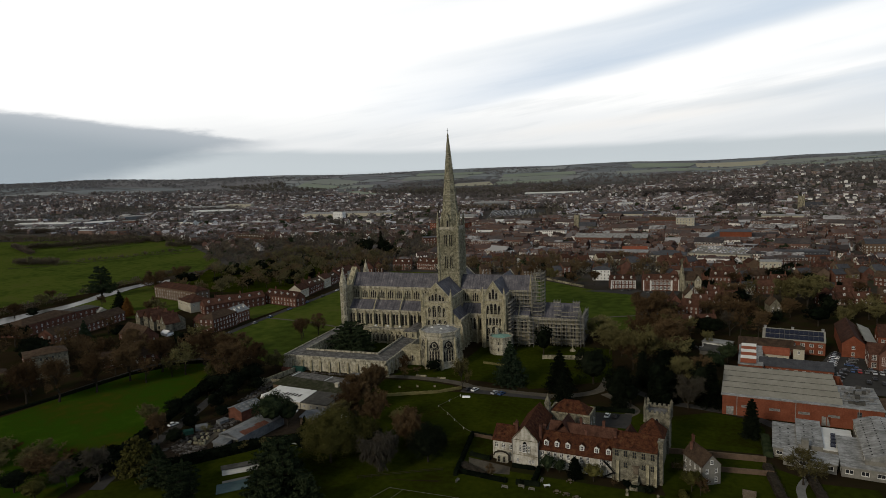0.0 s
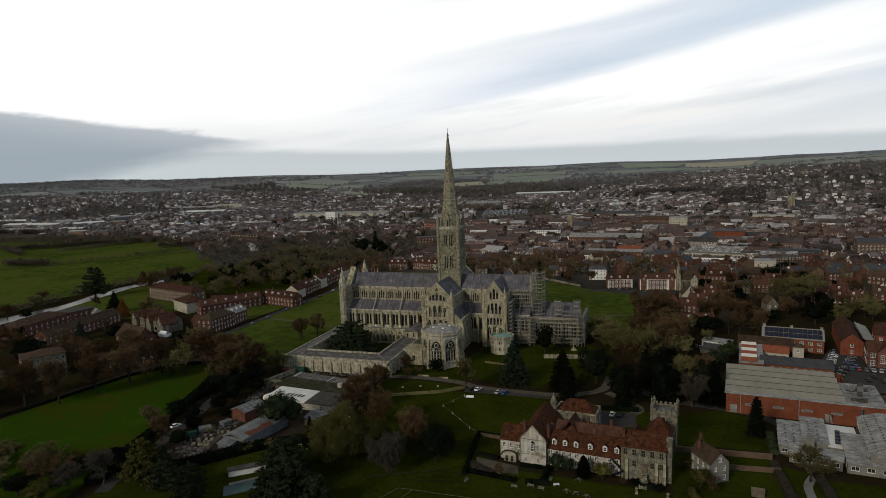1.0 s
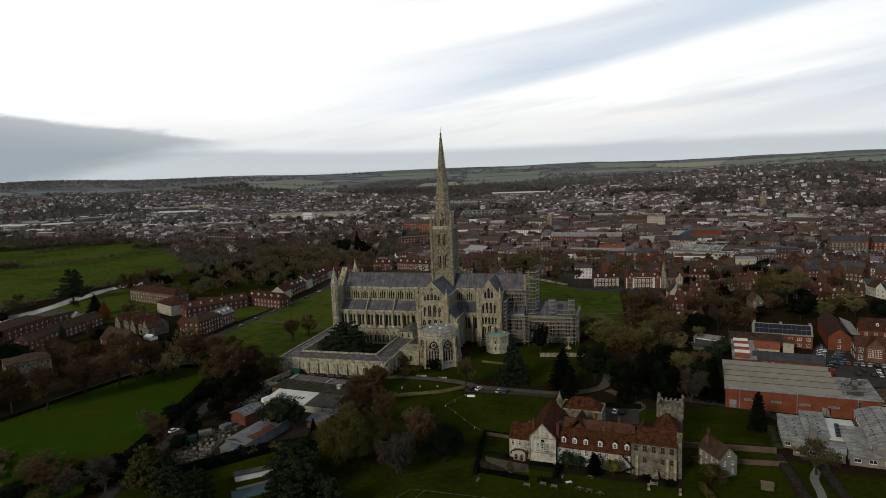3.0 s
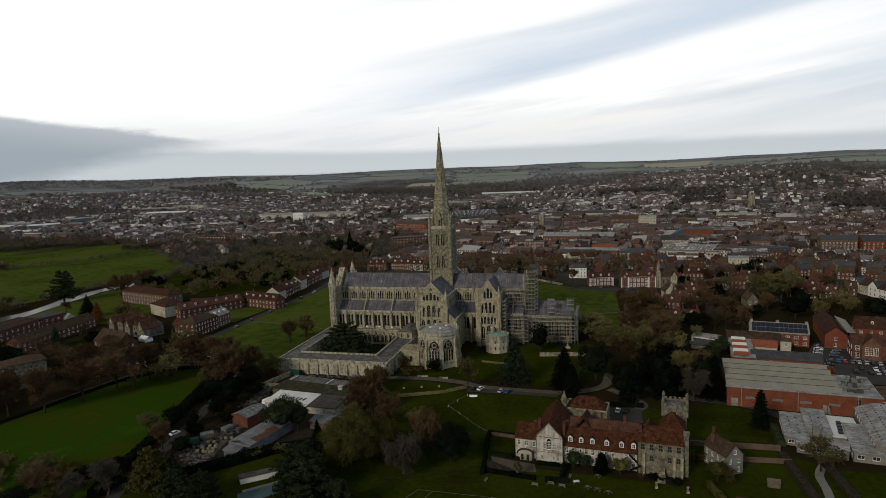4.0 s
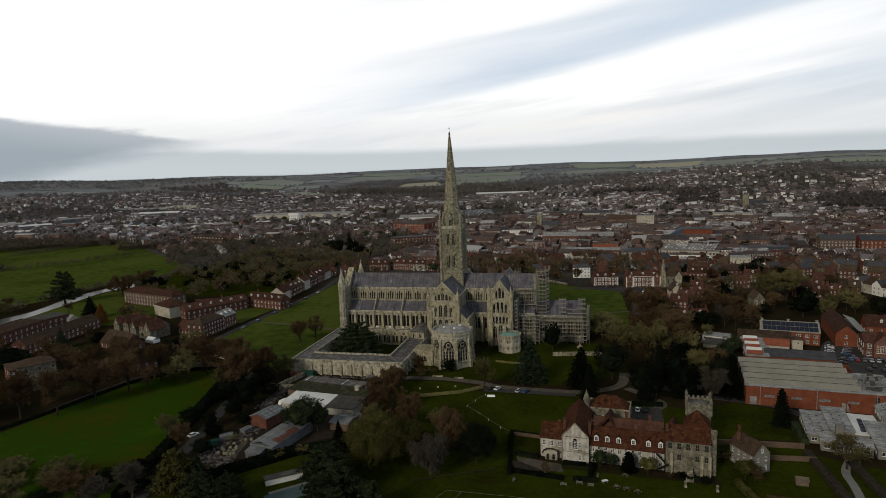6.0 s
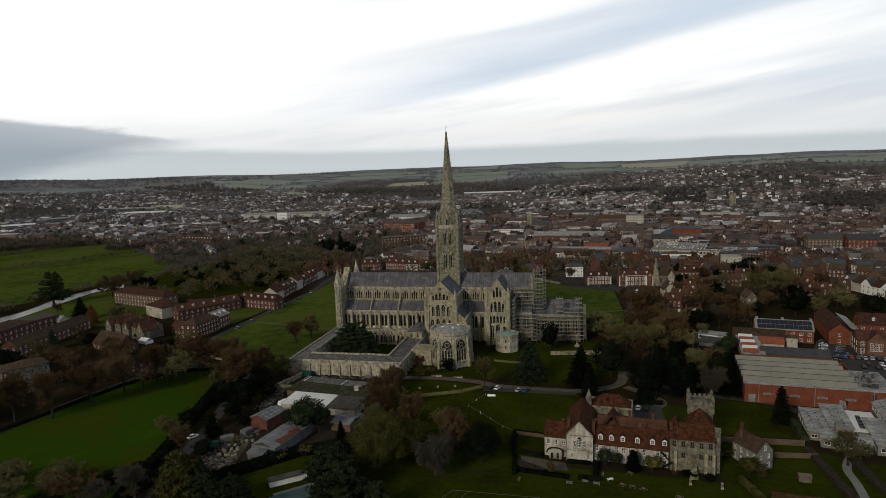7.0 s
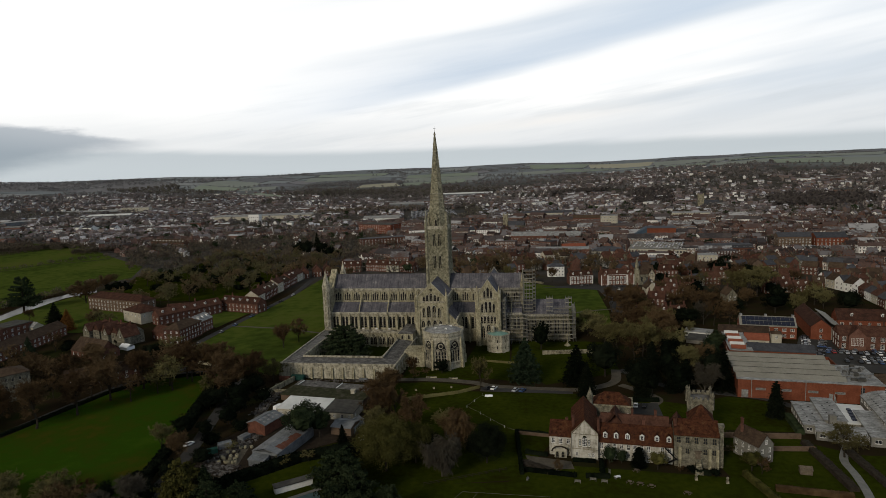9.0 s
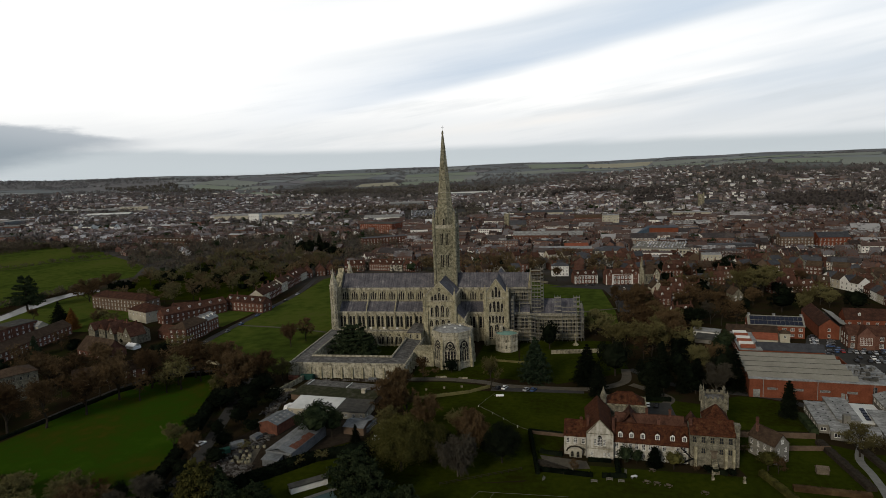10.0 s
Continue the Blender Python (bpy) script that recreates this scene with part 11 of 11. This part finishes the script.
mast = thing("radio_mast", place(-604, 1711, ground_z(-604, 1711)), "thin steel lattice radio mast", "mast")
s = Shape()
s.tube((0, 0, 0), (0, 0, 52), 0.7, 0.35, 4)
part("pole", s, STEEL, mast)

# flat retail and works roofs scattered through the town
r_ = random.Random(5)
F, FW = Shape(), Shape()
cnt = 0
while cnt < 150:
    bear = math.radians(r_.uniform(-52, 26))
    rr = r_.uniform(820, 2700)
    x, y = EYE[0] + rr * math.sin(bear), EYE[1] + rr * math.cos(bear)
    if in_town(x, y) < 0.3 or big_hit(x, y) or r_.random() > (1.0 if bear < -0.1 else 0.7):
        continue
    w, d, h = r_.uniform(14, 42), r_.uniform(10, 20), r_.uniform(5, 9)
    m = place(x, y, ground_z(x, y), r_.uniform(-30, 30))
    F.m, FW.m = m, m
    FW.box(-w / 2, -d / 2, -1, w / 2, d / 2, h)
    F.gable(-w / 2, w / 2, -d / 2, d / 2, h + .3, h + r_.uniform(.8, 3), 0.3, 0.2)
    cnt += 1
ob = thing("far_works", Matrix.Identity(4), "scattered pale flat works and shop roofs", "works", kind="stuff")
tagged(part("walls", FW, TOWN_WALL, ob), kind="stuff")
tagged(part("roofs", F, TOWN_FLAT, ob), kind="stuff")


# trees among the houses and woods on the downs
def joined(name, protos, places, material, label):
    """Many small far trees in one mesh."""
    vs, fs, k = [], [], 0
    arr = [(np.array(p.v), np.array(p.f)) for p in protos]
    for i, (x, y, z, h, w, a) in enumerate(places):
        V, T = arr[i % len(arr)]
        c, s_ = math.cos(a), math.sin(a)
        Q = np.empty_like(V)
        Q[:, 0] = (V[:, 0] * c - V[:, 1] * s_) * w + x
        Q[:, 1] = (V[:, 0] * s_ + V[:, 1] * c) * w + y
        Q[:, 2] = V[:, 2] * h + z
        vs.append(Q)
        fs.append(T + k)
        k += len(V)
    V, T = np.concatenate(vs), np.concatenate(fs)
    me = bpy.data.meshes.new(name)
    me.vertices.add(len(V))
    me.vertices.foreach_set("co", V.astype(np.float32).ravel())
    me.loops.add(T.size)
    me.loops.foreach_set("vertex_index", T.astype(np.int32).ravel())
    me.polygons.add(len(T))
    me.polygons.foreach_set("loop_start", np.arange(0, T.size, 3, dtype=np.int32))
    me.materials.append(material)
    me.update(calc_edges=True)
    return tagged(new(name, me), label, "trees", kind="stuff")


def tiny_tree(seed, n=46, leaf=1.0, thin=0.5):
    """Far tree of unit height and width: a few sprays and a trunk."""
    r = random.Random(seed)
    s = Soup()
    limb(s, Vector((0, 0, -.05)), Vector((0, 0, .5)), .02, .01, 3)
    for i in range(n):
        o = rvec(r)
        c = Vector((o.x * .42, o.y * .42, .58 + o.z * .38)) * 1.0
        c = Vector((0, 0, .4)).lerp(c, r.uniform(.55, 1))
        d = (c - Vector((0, 0, .3))).normalized()
        sd = d.cross(rvec(r)).normalized() * .075 * leaf * thin
        e = c + (d + rvec(r) * .8).normalized() * .16
        b = c - d * .1
        s.quad(tuple(b), tuple(c + sd), tuple(e), tuple(c - sd))
    return s


def tree_places(n, seed, rmin, rmax, b0, b1, accept, h0, h1):
    r = random.Random(seed)
    out = []
    guard = 0
    while len(out) < n and guard < n * 40:
        guard += 1
        bear = math.radians(r.uniform(b0, b1))
        rr = math.sqrt(r.uniform(rmin ** 2, rmax ** 2))
        x, y = EYE[0] + rr * math.sin(bear), EYE[1] + rr * math.cos(bear)
        if not accept(x, y, rr, r):
            continue
        h = r.uniform(h0, h1)
        out.append((x, y, ground_z(x, y) - .3, h, h * r.uniform(.8, 1.35), r.uniform(0, 6.28)))
    return out


def in_park(x, y):
    return in_field(x, y) or inside(x, y, [(-215, 785), (-82, 810), (-108, 1106), (-265, 1082)])


def ok_town(x, y, rr, r):
    if y < 215 or big_hit(x, y) or in_park(x, y) or any(inside(x, y, p) for p in GREEN):
        return False
    return r.random() < 0.45 + 0.55 * max(0, noise.noise(Vector((x / 160, y / 160, 9.0))))


def ok_wood(x, y, rr, r):
    return any(inside(x, y, p) for p in WOODED) and y > 250


def ok_down(x, y, rr, r):
    if any(inside(x, y, p) for p in GREEN):
        return False
    if rr > 4050 or in_field(x, y):
        return False
    k = noise.noise(Vector((x / 300, y / 300, 1.5))) + 0.35 * noise.noise(Vector((x / 80, y / 80, 2.5)))
    bear = math.degrees(math.atan2(x - EYE[0], y - EYE[1]))
    return k > (0.11 if bear < -31 or -6 < bear < -1 else 0.24)


tw_near = [tiny_tree(i, 52, 0.9, 0.6) for i in range(4)]
tw_far = [tiny_tree(10 + i, 22, 2.1, 0.8) for i in range(4)]
joined("wood_trees", tw_near, tree_places(330, 3, 500, 1100, -55, -5, ok_wood, 8, 14), WOODS, "bare brown winter woodland beside the meadows")
joined("garden_trees", tw_near, tree_places(2300, 4, 540, 1300, -56, 28, ok_town, 6, 13), WOODS_DARK, "bare garden trees among the town houses")
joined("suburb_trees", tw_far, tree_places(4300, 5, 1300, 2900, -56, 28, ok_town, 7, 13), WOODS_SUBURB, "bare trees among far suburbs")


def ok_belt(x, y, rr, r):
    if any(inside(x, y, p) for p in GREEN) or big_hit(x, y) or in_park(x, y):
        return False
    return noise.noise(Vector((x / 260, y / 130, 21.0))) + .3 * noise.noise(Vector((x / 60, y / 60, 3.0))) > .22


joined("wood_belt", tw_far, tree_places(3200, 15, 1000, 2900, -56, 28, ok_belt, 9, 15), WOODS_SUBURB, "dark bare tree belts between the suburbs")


def stand(name, n, seed, poly, h0, h1, material, label, protos=None):
    """A wood filling one outline on the ground."""
    r = random.Random(seed)
    xs, ys = [p[0] for p in poly], [p[1] for p in poly]
    out = []
    while len(out) < n:
        x, y = r.uniform(min(xs), max(xs)), r.uniform(min(ys), max(ys))
        if inside(x, y, poly) and not big_hit(x, y) and not in_field(x, y):
            h = r.uniform(h0, h1)
            out.append((x, y, ground_z(x, y) - .3, h, h * r.uniform(.9, 1.5), r.uniform(0, 6.28)))
    return joined(name, protos or tw_far, out, material, label)


# wooded skyline and the dark hanging woods round the town, haze tint in their colours
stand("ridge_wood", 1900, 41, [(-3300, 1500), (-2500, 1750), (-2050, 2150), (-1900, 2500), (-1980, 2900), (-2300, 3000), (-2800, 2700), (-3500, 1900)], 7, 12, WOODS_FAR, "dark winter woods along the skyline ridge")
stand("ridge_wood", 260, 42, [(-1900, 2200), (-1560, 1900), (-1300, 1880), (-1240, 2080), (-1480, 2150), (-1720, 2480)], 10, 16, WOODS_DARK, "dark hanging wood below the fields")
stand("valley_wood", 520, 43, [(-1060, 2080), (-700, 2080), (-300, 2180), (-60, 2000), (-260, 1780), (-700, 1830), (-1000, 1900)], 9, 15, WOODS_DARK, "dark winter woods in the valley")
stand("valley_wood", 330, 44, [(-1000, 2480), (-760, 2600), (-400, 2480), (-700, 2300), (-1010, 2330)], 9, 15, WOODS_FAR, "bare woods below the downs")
stand("hill_wood", 430, 45, [(484, 890), (570, 866), (690, 960), (720, 1090), (600, 1150), (540, 1130)], 13, 19, WOODS_HILL, "dark wooded hillside above the town")
stand("hill_wood", 190, 46, [(245, 1070), (325, 1045), (395, 1440), (300, 1480)], 11, 16, WOODS_HILL, "dark trees beside the church tower")
stand("hill_wood", 150, 47, [(60, 1500), (200, 1460), (230, 1540), (90, 1600)], 11, 16, WOODS_HILL, "dark tree belt on the hill")
stand("car_park_wood", 240, 48, [(-230, 1180), (-120, 1180), (-60, 900), (-90, 760), (-180, 740), (-170, 800), (-90, 880), (-140, 1140)], 9, 14, WOODS_DARK, "bare trees round the far car park")
stand("car_park_wood", 170, 49, [(-480, 1080), (-250, 1180), (-230, 1100), (-460, 1000)], 9, 14, WOODS, "bare trees round the far car park")


def drape(name, poly, material, label, lift=1.2, n=14):
    """A field laid over the rolling ground between four corners."""
    (ax, ay), (bx, by), (cx, cy), (dx_, dy_) = poly
    s = Shape()
    pts = []
    for j in range(n + 1):
        for i in range(n + 1):
            u, v = i / n, j / n
            x = (ax * (1 - u) + bx * u) * (1 - v) + (dx_ * (1 - u) + cx * u) * v
            y = (ay * (1 - u) + by * u) * (1 - v) + (dy_ * (1 - u) + cy * u) * v
            pts.append((x, y, ground_z(x, y) + lift))
    s.add(pts, [(j * (n + 1) + i, j * (n + 1) + i + 1, (j + 1) * (n + 1) + i + 1, (j + 1) * (n + 1) + i) for j in range(n) for i in range(n)])
    return solo(name, s, material, label, "field", kind="structure")


# field colours lifted and greyed, distance haze painted into them
FIELD_GREEN = mat("hazed_pasture", [(0.18, 0.208, 0.168), (0.22, 0.25, 0.2)], 0.004, 0.05, 0.95, 0.0, spec=0.0)
FIELD_DULL = mat("hazed_winter_field", [(0.1898, 0.2093, 0.1863), (0.2242, 0.2415, 0.2185)], 0.004, 0.05, 0.95, 0.0, spec=0.0)
FIELD_STRAW = mat("hazed_stubble", [(0.28, 0.27, 0.205), (0.33, 0.315, 0.245)], 0.004, 0.05, 0.95, 0.0, spec=0.0)
# sheets in the haze-tinted wood colour fill in between the skyline trees
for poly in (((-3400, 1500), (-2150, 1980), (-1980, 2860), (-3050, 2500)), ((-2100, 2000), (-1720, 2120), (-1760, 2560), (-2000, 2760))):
    drape("wood_floor", poly, WOODS_FAR, "floor of the skyline woods in their haze-tinted colour", 0.8)
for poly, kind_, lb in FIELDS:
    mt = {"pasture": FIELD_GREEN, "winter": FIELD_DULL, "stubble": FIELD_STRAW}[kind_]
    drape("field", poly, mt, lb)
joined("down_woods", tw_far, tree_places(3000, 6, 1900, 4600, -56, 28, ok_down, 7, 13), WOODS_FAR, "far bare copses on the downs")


def ok_edge(x, y, rr, r):
    return inside(x, y, GREEN[0]) and 440 < y and not inside(x, y, [(-610, 470), (-700, 560), (-790, 640), (-1050, 660), (-1300, 620), (-1180, 470), (-830, 520)]) and r.random() < .35 + max(0, noise.noise(Vector((x / 90, y / 90, 4.0))))


joined("meadow_trees", tw_near, tree_places(420, 12, 850, 1700, -58, -24, ok_edge, 6, 13), WOODS, "bare trees beyond the water meadows")
# woodland behind the close and along its wall
r_ = random.Random(11)
wp, np_ = [], []
while len(wp) < 120:
    x, y = r_.uniform(-335, -168), r_.uniform(70, 335)
    if (x < -296 and y < 150) or (x > -216 and y < 112) or (x > -182 and y < 205):
        continue
    h = r_.uniform(10, 16)
    wp.append((x, y, -.1, h / 14, h * r_.uniform(.8, 1.2) / 12, r_.uniform(0, 6)))
while len(np_) < 60:
    x, y = r_.uniform(-190, 135), r_.uniform(200, 262)
    if any(math.hypot(x - a, y - b) < c + 2 for a, b, c in GATE_SPOTS) or (-125 < x < -60 and y < 245) or (x > 60 and y < 240) or (x > -60 and y < 222):
        continue
    h = r_.uniform(8, 14)
    np_.append((x, y, -.1, h / 14, h * r_.uniform(.8, 1.1) / 12, r_.uniform(0, 6)))
MW = [tree_meshes("mid", i) for i in (1, 2, 3)]
for nm, pl, mt, lb in (("wood", wp[:50], TWIG_WOOD, "bare brown woodland behind the close"), ("wood", wp[50:], OLIVE_WOOD, "olive mossy woodland behind the close"), ("close_trees", np_, TWIG_WOOD, "bare trees along the close wall")):
    joined(nm + "_crowns", [q[1] for q in MW], pl, mt, lb)
    joined(nm + "_trunks", [q[0] for q in MW], pl, BARK, "trunks and limbs of " + lb)
ML = [tree_meshes("midleaf", i) for i in (1, 2)]
pl = [(r_.uniform(-320, -170), r_.uniform(120, 330), -.1, r_.uniform(.5, 1), r_.uniform(.7, 1.3), r_.uniform(0, 6)) for i in range(34)]
pl = [q for q in pl if not (q[0] > -182 and q[1] < 205)]
joined("wood_evergreens", [q[1] for q in ML], pl, LEAF_DARK, "dark evergreens in the wood behind the close")
gp, ge = [], []
while len(gp) < 60:
    x, y = r_.uniform(-45, 125), r_.uniform(205, 330)
    if any(math.hypot(x - a, y - b) < c + 1 for a, b, c in GATE_SPOTS) or big_hit(x, y):
        continue
    h = r_.uniform(8, 14)
    (gp if len(gp) % 3 or len(ge) > 18 else ge).append((x, y, -.1, h / 14, h * r_.uniform(.8, 1.1) / 12, r_.uniform(0, 6)))
    if len(gp) % 3 == 0 and len(ge) <= 18:
        gp.append((x + 6, y + 4, -.1, h / 14, h / 12, r_.uniform(0, 6)))
joined("garden_crowns", [q[1] for q in MW], gp, TWIG_WOOD, "bare trees in the gardens behind the close")
joined("garden_trunks", [q[0] for q in MW], gp, BARK, "trunks of bare trees in the gardens behind the close")
joined("garden_evergreens", [q[1] for q in ML], ge, LEAF_DARK, "dark evergreens in the gardens behind the close")
lf = [leafy_tree(40 + i, 1, 1, 20, 2, 0.17)[1] for i in range(3)]
joined("evergreen_trees", lf, tree_places(330, 8, 520, 1500, -56, 28, ok_town, 6, 13), LEAF_CEDAR, "dark evergreens among the town houses")


def hedge_line(name, a, b, n, h, material, seed, label):
    r = random.Random(seed)
    pl = []
    for i in range(n):
        t = (i + r.random()) / n
        x, y = a[0] + (b[0] - a[0]) * t + r.uniform(-1, 1), a[1] + (b[1] - a[1]) * t + r.uniform(-1, 1)
        hh = h * r.uniform(.6, 1.3)
        pl.append((x, y, ground_z(x, y) - .2, hh, hh * r.uniform(1, 1.8), r.uniform(0, 6)))
    joined(name, tw_near, pl, material, label)


hedge_line("meadow_hedge", (-720, 345), (-680, 450), 34, 6, WOODS, 1, "bare hedge between the meadows")
hedge_line("meadow_hedge", (-598, 214), (-550, 310), 16, 5, WOODS, 2, "gappy hedge across the meadow")
hedge_line("meadow_hedge", (-550, 310), (-500, 386), 14, 5, WOODS, 5, "gappy hedge across the meadow")
hedge_line("meadow_hedge", (-820, 350), (-650, 480), 130, 9, WOODS, 3, "bare trees at the meadow edge")
hedge_line("meadow_hedge", (-583, 395), (-480, 440), 60, 9, WOODS, 6, "bare trees at the meadow edge")
hedge_line("meadow_hedge", (-1170, 588), (-985, 596), 70, 10, WOODS, 8, "bare trees before the works sheds")
hedge_line("meadow_scrub", (-655, 212), (-598, 224), 34, 9, WOODS, 9, "bare scrub clump in the water meadow")
hedge_line("meadow_scrub", (-870, 372), (-740, 300), 60, 8, WOODS, 10, "bare scrub clump in the water meadow")
hedge_line("river_hedge", (-378, 60), (-374, 190), 30, 6, WOODS, 4, "scrub on the river bank")
hedge_line("river_hedge", (-372, -40), (-372, 40), 20, 7, WOODS, 7, "scrub on the river bank")
